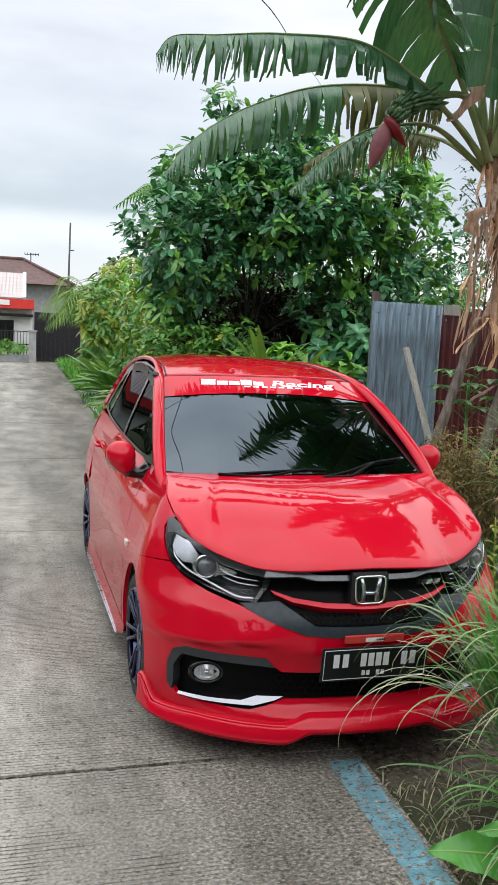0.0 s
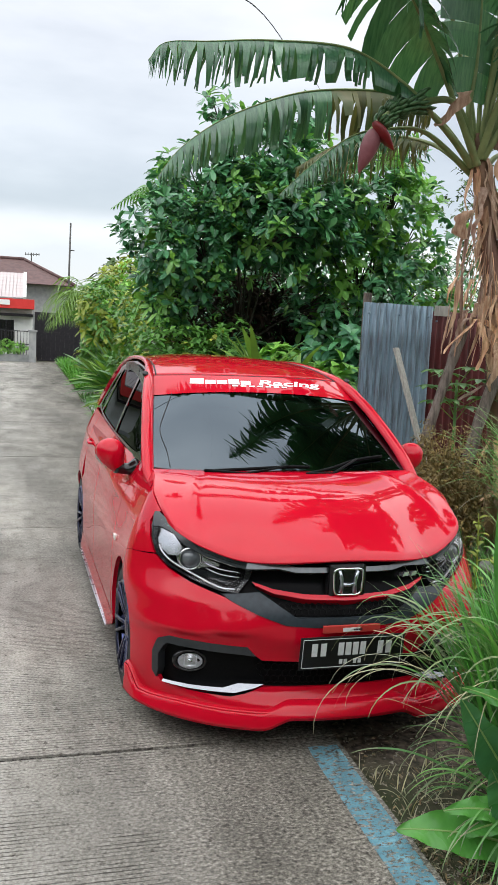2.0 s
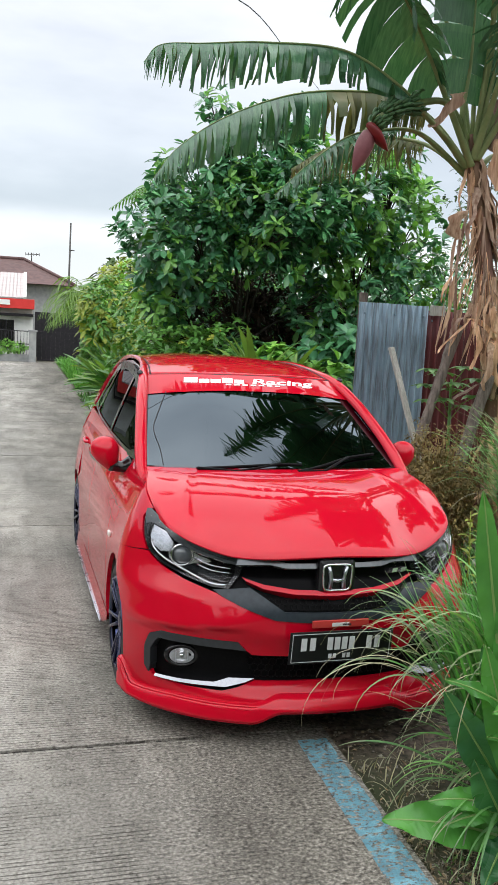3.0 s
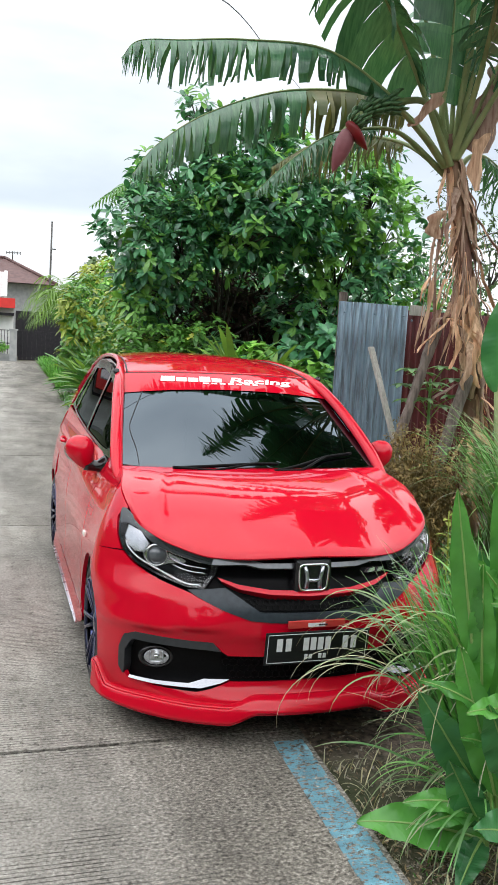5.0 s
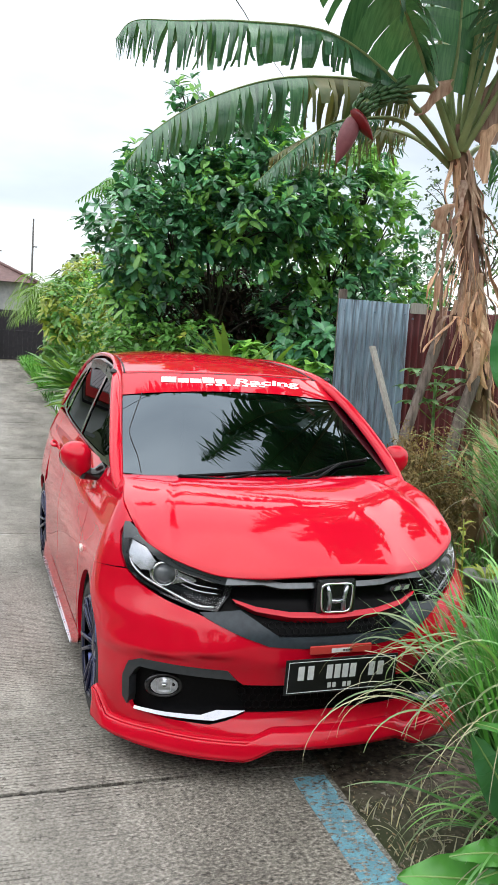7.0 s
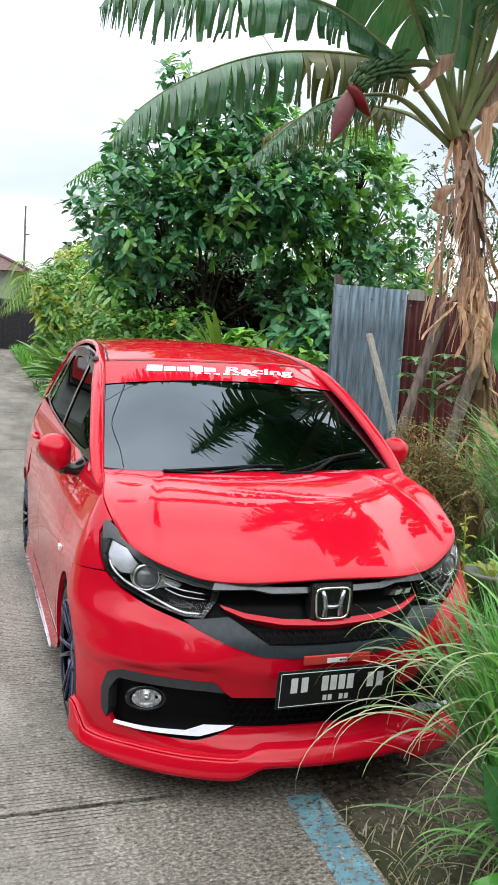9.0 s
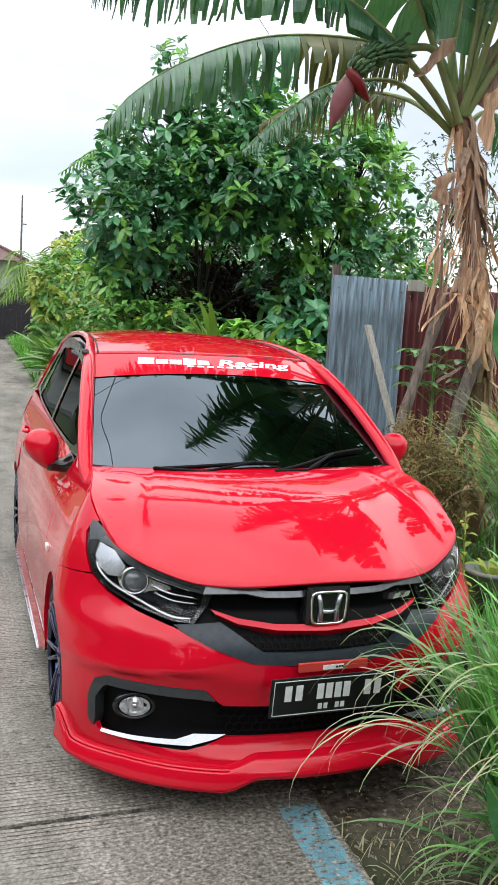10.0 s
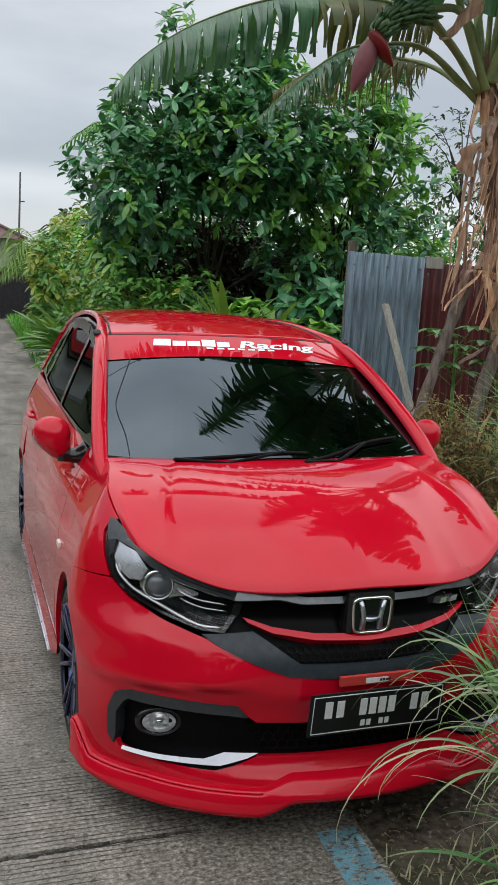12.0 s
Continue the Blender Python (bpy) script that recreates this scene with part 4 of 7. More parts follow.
hood_slope = pchip((0, 0.54), (0.19, 0.44), (0.318, 0.365), (0.382, 0.335), (0.51, 0.295), (0.637, 0.235), (0.88, 0.14), (1, 0.11))
HOOD_V = np.linspace(0, 1, 1500)
HOOD_RISE = np.concatenate([[0], np.cumsum([hood_slope((p + q) / 2) for p, q in zip(HOOD_V[:-1], HOOD_V[1:])])])
HOOD_RISE /= HOOD_RISE[-1]


def hood_raw(f_, v_):
    a = abs(f_)
    fx = 0.70 * a
    f0 = Vector((fx, edge_y(fx), edge_z(fx)))
    f1 = Vector((0.700 * a, 0.885 + 0.085 * a * a, 1.026 - 0.002 * a * a))
    middle = float(np.interp(v_, HOOD_V, HOOD_RISE))
    g = middle + (1 - (1 - v_) ** 1.6 - middle) * a ** 3
    p = Vector((f0.x + (f1.x - f0.x) * v_, f0.y + (f1.y - f0.y) * v_, f0.z + (f1.z - f0.z) * g))
    k = (a - 0.84 + 0.14 * v_) / 0.035
    p.z += 0.012 * (math.exp(-k * k) if k < 0 else 1 / (1 + k * k)) * math.sin(math.pi * min(1, v_ * 1.02))
    p.z += 0.021 * (1 - a * a) * math.sin(math.pi * v_) ** 1.5
    p.z -= 0.012 * max(0.0, 1 - v_ / 0.04) ** 2
    p.x = math.copysign(a * edge_x(v_), f_)
    return p


def flank_at(y, z):
    return body_raw(*yz([(y, z)])[0]).x


edge_x = pchip((0.0, 0.0), (1.0, 0.0))
corner = [(v_, hood_raw(1.0, v_)) for v_ in (0.0, 0.2, 0.4, 0.6, 0.8, 1.0)]
edge_x = pchip(*[(v_, flank_at(q.y, q.z) - 0.004) for v_, q in corner])

us = [math.sin(i / 48 * math.pi / 2) for i in range(-48, 49)]
vs = [(i / 44) ** 1.5 for i in range(45)]
v, f = grid_data(hood_raw, us, vs)
hood = part("hood", mesh_of("hood", v, f), P, car)
sol = hood.modifiers.new("thick", "SOLIDIFY")
sol.thickness, sol.offset = 0.014, -1

# flanks: fenders, doors, quarters
shut = [hood_raw(1.0, v_) for v_ in (0.08, 0.25, 0.45, 0.65, 0.85, 1.0)]
fender_poly = xz([(0.730, 0.742), (0.744, 0.80), (0.740, 0.862), (0.722, 0.892)]) + yz([(q.y + 0.002, q.z - 0.001) for q in shut]) + yz([(1.10, 1.030), (1.18, 1.032), (1.175, 0.8), (1.165, 0.45), (1.165, 0.20), (1.12, 0.205)]) + yz(arc(AXLE_F, 0.29, ARCH, -12, 100)) + yz([(0.7345, 0.636), (0.7180, 0.681), (0.681, 0.7012), (0.62, 0.7168)])
fdoor_poly = yz([(1.187, 1.030), (1.6, 1.040), (2.125, 1.052), (2.14, 0.8), (2.14, 0.40), (2.12, 0.215), (1.19, 0.21), (1.172, 0.45), (1.182, 0.8)])
rdoor_poly = yz([(2.133, 1.052), (2.6, 1.063), (2.98, 1.075), (3.02, 0.95), (2.99, 0.80), (2.90, 0.66)]) + yz(arc(AXLE_R, 0.29, ARCH + 0.02, 118, 192)) + yz([(2.82, 0.215), (2.128, 0.215), (2.147, 0.40), (2.147, 0.8)])
quarter_poly = yz([(2.988, 1.075), (3.3, 1.085), (3.58, 1.08), (3.64, 0.92), (3.62, 0.70), (3.60, 0.60)]) + yz([(3.54, 0.42)]) + yz(arc(AXLE_R, 0.29, ARCH, 15, 116)) + yz([(2.998, 0.80), (3.028, 0.95)])
for sx in (1, -1):
    mirror = sx < 0
    fender = panel("fender", fender_poly, P, car, res=0.022, mirror=mirror, thick=0.02)
    fd = panel("front_door", fdoor_poly, P, car, res=0.025, mirror=mirror)
    rd = panel("rear_door", rdoor_poly, P, car, res=0.025, mirror=mirror)
    panel("quarter_panel", quarter_poly, P, car, res=0.025, mirror=mirror)
    p, nr = frame_on(body_raw, *yz([(1.09, 0.655)])[0], from_middle)
    part("side_marker", box_bm((0.016, 0.055, 0.026), ((p.x + 0.003) * sx, p.y, p.z), 0.007), M["amber"], fender, "small pale side marker lamp")
    for door, y in ((fd, 2.03), (rd, 2.90)):
        a, _ = frame_on(body_raw, *yz([(y, 0.905)])[0], from_middle)
        b_, _ = frame_on(body_raw, *yz([(y - 0.17, 0.898)])[0], from_middle)
        pts = spline([(a.x * sx, a.y, a.z), ((a.x + 0.022) * sx, a.y - 0.03, a.z), ((b_.x + 0.022) * sx, b_.y + 0.03, b_.z), (b_.x * sx, b_.y, b_.z)], 12)
        tube("door_handle", pts, 0.013, P, door, 8, 0.8)
    # side skirt with a dark and silver lower edge
    def skirt(y, k):
        zz, o = [(0.235, 0.0), (0.20, 0.003), (0.16, 0.008), (0.125, 0.013), (0.115, 0.002), (0.12, -0.05)][k]
        q, _ = frame_on(body_raw, *yz([(y, 0.25)])[0], from_middle)
        k_ = ease(y, 1.06, 1.32)
        return (sx * (q.x + o * k_), y, 0.235 - (0.235 - zz) * (0.35 + 0.65 * k_))
    v, f = grid_data(skirt, [1.10 + 1.80 * i / 24 for i in range(25)], range(6), flip=sx < 0)
    part("side_skirt", mesh_of("side_skirt", v, f), P, car, "red side skirt with a pale lower edge")
    q, _ = frame_on(body_raw, *yz([(1.5, 0.25)])[0], from_middle)
    tube("skirt_edge", [(sx * (q.x + 0.012), 1.30, 0.117), (sx * (q.x + 0.015), 2.0, 0.115), (sx * (q.x + 0.014), 2.89, 0.115)], 0.0045, M["dark_chrome"], car, 6)

# glasshouse
rail = pchip((0.97, 1.03), (1.36, 1.262), (1.75, 1.432), (2.1, 1.488), (2.5, 1.505), (3.0, 1.482), (3.4, 1.420), (3.6, 1.36))
crown = pchip((1.60, 1.440), (1.75, 1.470), (2.0, 1.515), (2.3, 1.540), (2.7, 1.540), (3.1, 1.515), (3.5, 1.455), (3.72, 1.40))


def rail_point(y, sx=1, out=0.0):
    p = glasshouse_raw(y, rail(y))
    return Vector(((p.x - 0.012 + out) * sx, y, p.z))


def roof_raw(f_, y):
    a = abs(f_)
    yy = y + 0.10 * a * a * max(0, 1 - (y - 1.66) / 0.6)
    e = rail_point(min(yy, 3.6))
    z = crown(yy) + (e.z - crown(yy)) * a ** 2.6
    return Vector((math.copysign(e.x * a, f_), yy, z))


us = [math.sin(i / 20 * math.pi / 2) for i in range(-20, 21)]
v, f = grid_data(roof_raw, us, [1.665 + (3.70 - 1.665) * i / 40 for i in range(41)])
roof = part("roof", mesh_of("roof", v, f), P, car)
sol = roof.modifiers.new("thick", "SOLIDIFY")
sol.thickness, sol.offset = 0.012, -1


for sx in (1, -1):
    tube("roof_ditch", [roof_raw(sx * 0.952, 1.66 + 1.9 * i / 24) + Vector((0, 0, 0.001)) for i in range(25)], 0.0045, M["black_matt"], roof, 6)


def screen_raw(f_, v_):
    a = abs(f_)
    b0 = Vector((0.690 * a, 0.845 + 0.115 * a * a, 0.985 + 0.02 * a * a))
    b1 = Vector((0.572 * a, 1.672 + 0.085 * a * a, 1.452 - 0.020 * a ** 2.4))
    p = b0.lerp(b1, v_) + Vector((0, -0.49, 0.87)) * (0.020 * 4 * v_ * (1 - v_) * (1 - 0.3 * a * a))
    p.x = math.copysign(p.x, f_)
    return p


us = [i / 24 for i in range(-24, 25)]
v, f = grid_data(screen_raw, us, [i / 24 for i in range(25)])
windscreen = part("windscreen", mesh_of("windscreen", v, f), M["screen_glass"], car, "dark tinted windscreen reflecting sky and leaves")


def on_screen(name, us, vs, off, material, label=""):
    def fn(a, b):
        p, nr = frame_on(screen_raw, a, b, from_middle)
        return p + nr * off
    vv, ff = grid_data(fn, us, vs)
    return part(name, mesh_of(name, vv, ff), material, windscreen, label)


line = []
for i in range(33):
    p, nr = frame_on(screen_raw, -1 + i / 16, 0.997, from_middle)
    line.append(p + nr * 0.003)
tube("screen_seal", line, 0.0032, M["black_matt"], windscreen, 5)
BAN = 0.80


def strip_at(a, k):
    low = BAN - 0.055 * a * a
    p, nr = frame_on(screen_raw, a, low + (1 - low) * k, from_middle)
    return p + nr * 0.004


vv, ff = grid_data(strip_at, [i / 24 for i in range(-24, 25)], [i / 8 for i in range(9)])
part("sun_strip", mesh_of("sun_strip", vv, ff), M["paint"], windscreen, "red sun strip with white lettering")
on_screen("screen_base", [i / 24 for i in range(-24, 25)], [0.0, 0.02, 0.04], 0.004, M["mesh_black"])
# the strip's first word as plain slanted blocks, the second in letters
U0, U1, V0, V1 = -0.650, 0.71, 0.885, 0.950


def to_strip(tx, ty):
    """From 0..1 across the line of writing and 0..1 up it, to the glass."""
    p, nr = frame_on(screen_raw, U0 + (U1 - U0) * (tx + 0.010 * ty), V0 + (V1 - V0) * ty, from_middle)
    return p + nr * 0.006


for k, (a, w, h) in enumerate([(0.0, 0.098, 1.0), (0.108, 0.075, 0.74), (0.192, 0.075, 0.74), (0.276, 0.080, 1.0), (0.366, 0.075, 0.74)]):
    vv, ff = grid_data(lambda i, j: to_strip(a + w * i / 4, h * j / 2), range(5), range(3))
    part("letter_block", mesh_of("letter_block", vv, ff), M["white_vinyl"], windscreen)
for k in range(7):
    vv, ff = grid_data(lambda i, j: to_strip(0.30 + 0.062 * k + 0.042 * i / 2, -0.36 + 0.24 * j), range(3), range(2))
    part("letter_block", mesh_of("letter_block", vv, ff), M["white_vinyl"], windscreen)
txt = bpy.data.curves.new("word", "FONT")
txt.body, txt.resolution_u, txt.shear, txt.offset = "Racing", 3, 0.15, 0.030
txt_ob = new("word", txt)
bpy.context.view_layer.update()
word = bpy.data.meshes.new_from_object(txt_ob.evaluated_get(bpy.context.evaluated_depsgraph_get()))
bpy.data.objects.remove(txt_ob)
cx = [q.co.x for q in word.vertices]
x0, x1, cap_h = min(cx), max(cx), 0.70
for q in word.vertices:
    q.co = to_strip(0.50 + 0.50 * (q.co.x - x0) / (x1 - x0), q.co.y / cap_h)
part("lettering", word, M["white_vinyl"], windscreen, "white bold word Racing")

# thin wire stuck along the inside of the glass
line = []
for a, b in ((-0.826, 0.775), (-0.872, 0.64), (-0.916, 0.50), (-0.940, 0.40), (-0.928, 0.31), (-0.892, 0.19), (-0.872, 0.06)):
    p, nr = frame_on(screen_raw, a, b, from_middle)
    line.append(p + nr * 0.003)
tube("aerial_wire", spline(line, 30), 0.0019, M["black_matt"], windscreen, 6, label="thin black wire along the glass")

# wipers
for sx, pts in ((1, [(-0.64, 0.030), (-0.35, 0.062), (0.0, 0.088), (0.16, 0.085)]), (-1, [(0.10, 0.03), (0.32, 0.07), (0.58, 0.13), (0.84, 0.15)])):
    line = []
    for a, b in pts:
        p, nr = frame_on(screen_raw, a, b, from_middle)
        line.append(p + nr * 0.016)
    wiper = tube("wiper", spline(line, 20), 0.0065, M["mesh_black"], car, 6, 1.4)
    p, nr = frame_on(screen_raw, pts[1][0], pts[1][1] - 0.05, from_middle)
    tube("wiper_arm", [line[0] + Vector((0, -0.02, 0.006)), p + nr * 0.03, line[2] + nr * 0.008], [0.010, 0.008, 0.005], M["mesh_black"], wiper, 6)

for sx in (1, -1):
    mirror = sx < 0
    pts = [Vector((0.692 * sx, 0.86, 0.940)), Vector((0.706 * sx, 0.960, 1.010))] + [rail_point(y, sx, 0.012 if y < 1.8 else -0.002) for y in (1.1, 1.3, 1.5, 1.75, 2.1, 2.5, 3.0, 3.4, 3.6)]
    tube("roof_rail", spline(pts, 50), [0.014, 0.018, 0.022, 0.026, 0.028, 0.029, 0.030, 0.031] + [0.032] * 14 + [0.032, 0.031, 0.030, 0.028, 0.026, 0.024] + [0.022] * 14 + [0.021, 0.020, 0.019, 0.018, 0.016, 0.014, 0.012, 0.010], P, car, 12, 0.75, "red pillar and roof rail")
    plug_turn = Matrix.Translation((sx * 0.618, 1.712, 1.444)) @ Vector((sx * 0.15, -0.80, 0.55)).to_track_quat("Z", "Y").to_matrix().to_4x4()
    vv, ff = lathe_data([(0.017, -0.006), (0.017, 0.005), (0.011, 0.010), (0.0001, 0.011)], 18)
    part("rail_plug", mesh_of("rail_plug", [plug_turn @ Vector(q) for q in vv], ff), M["black_gloss"], car, "small black rail plug")
    # side windows with black surrounds and dark rain guards
    gf = [(1.16, 1.055), (1.42, 1.215), (1.64, 1.335), (1.80, 1.398), (2.08, 1.43), (2.10, 1.06)]
    gr = [(2.16, 1.062), (2.14, 1.435), (2.5, 1.448), (2.86, 1.432), (3.02, 1.40), (3.06, 1.09)]
    qg = [(3.12, 1.095), (3.09, 1.385), (3.26, 1.33), (3.40, 1.12)]
    panel("window_surround", [(1.02, 1.03), (1.36, 1.245), (1.74, 1.415), (2.10, 1.468), (2.5, 1.485), (3.0, 1.462), (3.32, 1.40), (3.52, 1.10), (3.0, 1.074), (2.1, 1.05)], M["black_gloss"], car, raw=glasshouse_raw, res=0.05, off=-0.004, thick=0, mirror=mirror, holes=[gf, gr, qg])
    for q in (gf, gr, qg):
        panel("side_window", q, M["side_glass"], car, raw=glasshouse_raw, res=0.06, off=-0.010, thick=0, mirror=mirror)
    panel("rear_pillar", [(3.36, 1.40), (3.58, 1.34), (3.70, 1.10), (3.56, 1.085), (3.50, 1.11)], P, car, raw=glasshouse_raw, res=0.04, off=0.002, mirror=mirror)
    for pts in ([(1.62, 1.345), (1.80, 1.415), (2.10, 1.448)], [(2.13, 1.450), (2.5, 1.465), (2.9, 1.445)]):
        line = [glasshouse_raw(q.x, q.y) for q in spline([(a, b, 0) for a, b in pts], 12)]
        vv, ff = grid_data(lambda i, j: (sx * (line[i].x + 0.012 + 0.012 * j / 2), line[i].y, line[i].z - 0.055 * j / 2 + 0.01), range(12), range(3), flip=mirror)
        part("rain_guard", mesh_of("rain_guard", vv, ff), M["black_gloss"], car, "smoked rain guard over the side window")
    # door mirror
    base = Vector((sx * 0.715, 1.235, 1.005))
    mir = tube("door_mirror", spline([base + Vector((-sx * 0.01, 0.03, -0.02)), base + Vector((sx * 0.05, 0.03, -0.035)), base + Vector((sx * 0.115, 0.03, -0.025))], 8), [0.070, 0.062, 0.052, 0.044, 0.040, 0.040, 0.042, 0.044], M["black_gloss"], car, 12, 0.75, "red door mirror on a black foot")
    vv, ff = [], []
    c = Vector((sx * 0.856, 1.275, 1.050))
    for j in range(17):
        t_ = j / 16 * math.pi
        for i in range(28):
            a = 2 * math.pi * i / 28
            r = math.sin(t_)
            x_, y_, z_ = math.cos(a) * r, -math.cos(t_), math.sin(a) * r
            k = 1 + 0.10 * (abs(math.sin(2 * a)))
            bulge = 0.060 if y_ < 0 else 0.022
            taper = 1 - 0.22 * max(0.0, x_)
            low = max(0.0, -z_)
            vv.append(c + Vector((sx * (x_ * k * 0.074 * (1 - 0.38 * low * low) - 0.022 * low * low), y_ * bulge * 1.25, z_ * k * taper * (0.080 if z_ > 0 else 0.098) + 0.010 * x_)))
    for j in range(16):
        for i in range(28):
            q = (j * 28 + i, j * 28 + (i + 1) % 28, (j + 1) * 28 + (i + 1) % 28, (j + 1) * 28 + i)
            ff.append(q if sx > 0 else q[::-1])
    part("mirror_shell", mesh_of("mirror_shell", vv, ff), P, mir, "glossy red mirror shell")
    part("mirror_glass", mesh_of("mirror_glass", [c + Vector((sx * 0.078 * math.cos(2 * math.pi * i / 24), 0.030, 0.070 * math.sin(2 * math.pi * i / 24))) for i in range(24)], [tuple(range(24))], False), M["chrome"], mir)
    panel("mirror_corner", [(1.02, 1.032), (1.16, 1.058), (1.20, 1.075), (1.33, 1.04), (1.30, 1.03)], M["black_gloss"], car, raw=glasshouse_raw, res=0.04, off=0.004, mirror=mirror)

# tail: hatch, lamps, rear bumper
panel("rear_bumper", rear_xz([(0.80, 0.60), (0.80, 0.42), (0.80, 0.20), (0.4, 0.17)]) + rear_xz([(0.001, 0.17), (0.001, 0.60)]), P, car, res=0.05)
panel("rear_bumper", rear_xz([(0.80, 0.60), (0.80, 0.42), (0.80, 0.20), (0.4, 0.17)]) + rear_xz([(0.001, 0.17), (0.001, 0.60)]), P, car, res=0.05, mirror=True)
for mirror in (False, True):
    panel("tailgate", rear_xz([(0.56, 0.62), (0.60, 0.86), (0.60, 1.06), (0.001, 1.06), (0.001, 0.62)]), P, car, res=0.05, mirror=mirror)
    panel("tail_lamp", rear_xz([(0.57, 0.72), (0.61, 1.06), (0.74, 1.05), (0.79, 0.80), (0.76, 0.70)]), M["lamp_red"], car, res=0.05, off=0.005, mirror=mirror, label="red tail lamp")
rw = [(-0.50, 3.70, 1.385), (0.50, 3.70, 1.385), (0.56, 3.70, 1.07), (-0.56, 3.70, 1.07)]
part("rear_window", mesh_of("rear_window", rw, [(0, 1, 2, 3)], False), M["side_glass"], car)
part("hatch_frame", box_bm((1.16, 0.03, 0.05), (0, 3.70, 1.075), 0.012), P, car)
# dark inside: floor pan, dash, seats
part("floor_pan", box_bm((1.36, 2.9, 0.14), (0, 2.05, 0.22), 0.02), M["black_matt"], car)
# unseen plate closing the nose from below, added to darken the ground there
tray = [(-0.30, 0.13), (0.30, 0.13), (0.52, 0.28), (0.64, 0.48), (0.66, 1.25), (-0.66, 1.25), (-0.64, 0.48), (-0.52, 0.28)]
bm = bmesh.new()
low, up = [bm.verts.new((x, y, 0.150)) for x, y in tray], [bm.verts.new((x, y, 0.168)) for x, y in tray]
bm.faces.new(low[::-1])
bm.faces.new(up)
for i in range(8):
    bm.faces.new((low[i], low[(i + 1) % 8], up[(i + 1) % 8], up[i]))
part("undertray", bm, M["black_matt"], car)
part("engine_bay", box_bm((1.10, 0.62, 0.44), (0, 0.74, 0.47), 0.03), M["black_matt"], car)
part("dashboard", box_bm((1.28, 0.45, 0.28), (0, 1.22, 0.83), 0.06), M["black_matt"], car)
for x in (-0.34, 0.34):
    for y in (1.95, 2.85):
        seat = part("seat", box_bm((0.46, 0.46, 0.22), (x, y, 0.48), 0.06), M["black_matt"], car)
        part("seat_back", box_bm((0.44, 0.14, 0.62), (x, y + 0.28, 0.82), 0.06, None), M["black_matt"], seat)


# wheels
def wheel_meshes():
    tyre_prof = [(0.200, -0.088), (0.225, -0.096), (0.250, -0.098), (0.275, -0.092), (0.288, -0.078), (0.292, -0.05), (0.292, 0.05), (0.288, 0.078), (0.275, 0.092), (0.250, 0.098), (0.225, 0.096), (0.200, 0.088)]
    tyre = mesh_of("tyre", *lathe_data(tyre_prof, 56))
    lip_ = mesh_of("rim_lip", *lathe_data([(0.226, 0.098), (0.229, 0.091), (0.222, 0.085), (0.206, 0.060), (0.196, 0.0), (0.196, -0.08)], 48))
    chunks = []
    for k in range(12):
        a = 2 * math.pi * k / 12 + (0.09 if k % 2 else -0.09)
        c, s_ = math.cos(a), math.sin(a)
        chunks.append(tube_data([(c * 0.040, s_ * 0.040, 0.062), (c * 0.11, s_ * 0.11, 0.080), (c * 0.17, s_ * 0.17, 0.090), (c * 0.218, s_ * 0.218, 0.093)], [0.014, 0.011, 0.010, 0.013], 6))
    chunks.append(lathe_data([(0.060, 0.02), (0.060, 0.062), (0.050, 0.076), (0.028, 0.082), (0.0001, 0.082)], 24))
    chunks.append(lathe_data([(0.218, 0.078), (0.218, 0.096), (0.209, 0.100), (0.203, 0.09)], 48))
    spokes = mesh_of("spokes", *merge(chunks))
    disc = mesh_of("brake_disc", *lathe_data([(0.13, -0.01), (0.13, 0.01), (0.0001, 0.012)], 32))
    for me, mt in ((tyre, "rubber"), (lip_, "rim_lip"), (spokes, "rim"), (disc, "black_matt")):
        me.materials.append(M[mt])
    return tyre, lip_, spokes, disc


tyre_me, lip_me, spoke_me, disc_me = wheel_meshes()
for y in (AXLE_F, AXLE_R):
    for sx in (1, -1):
        w = part("wheel", tyre_me, None, car, "black tyre on a dark blue spoked alloy wheel")
        w.matrix_basis = pose(sx * 0.738, y, WHEEL_R, 0, 90 * sx, 0)
        for nm, me in (("rim_lip", lip_me), ("rim_spokes", spoke_me), ("brake_disc", disc_me)):
            part(nm, me, None, w)
        def liner(a, k):
            r = ARCH + 0.012
            return (sx * (0.50 + 0.235 * k), y + r * math.cos(radians(a)), 0.29 + r * math.sin(radians(a)))
        v, f = grid_data(liner, [-12 + 204 * i / 20 for i in range(21)], [0, 1])
        part("arch_liner", mesh_of("arch_liner", v, f), M["black_matt"], car)

# the nose is a little fuller than the plan's curve, and the car stands slightly askew to the road
seen = set()
for ob in car.children_recursive:
    if ob.type == "MESH" and ob.data.name not in seen and ob.matrix_basis.translation.length < 1e-6:
        seen.add(ob.data.name)
        for q in ob.data.vertices:
            q.co.x *= 1 + 0.046 * (1 - ease(q.co.y, 0.10, 1.05)) * ease(abs(q.co.x), 0.08, 0.5)
askew = Matrix.Translation((0, 1.757, 0)) @ Matrix.Rotation(radians(1.05), 4, "Z") @ Matrix.Translation((0, -1.757, 0))
car.matrix_basis = askew @ car.matrix_basis

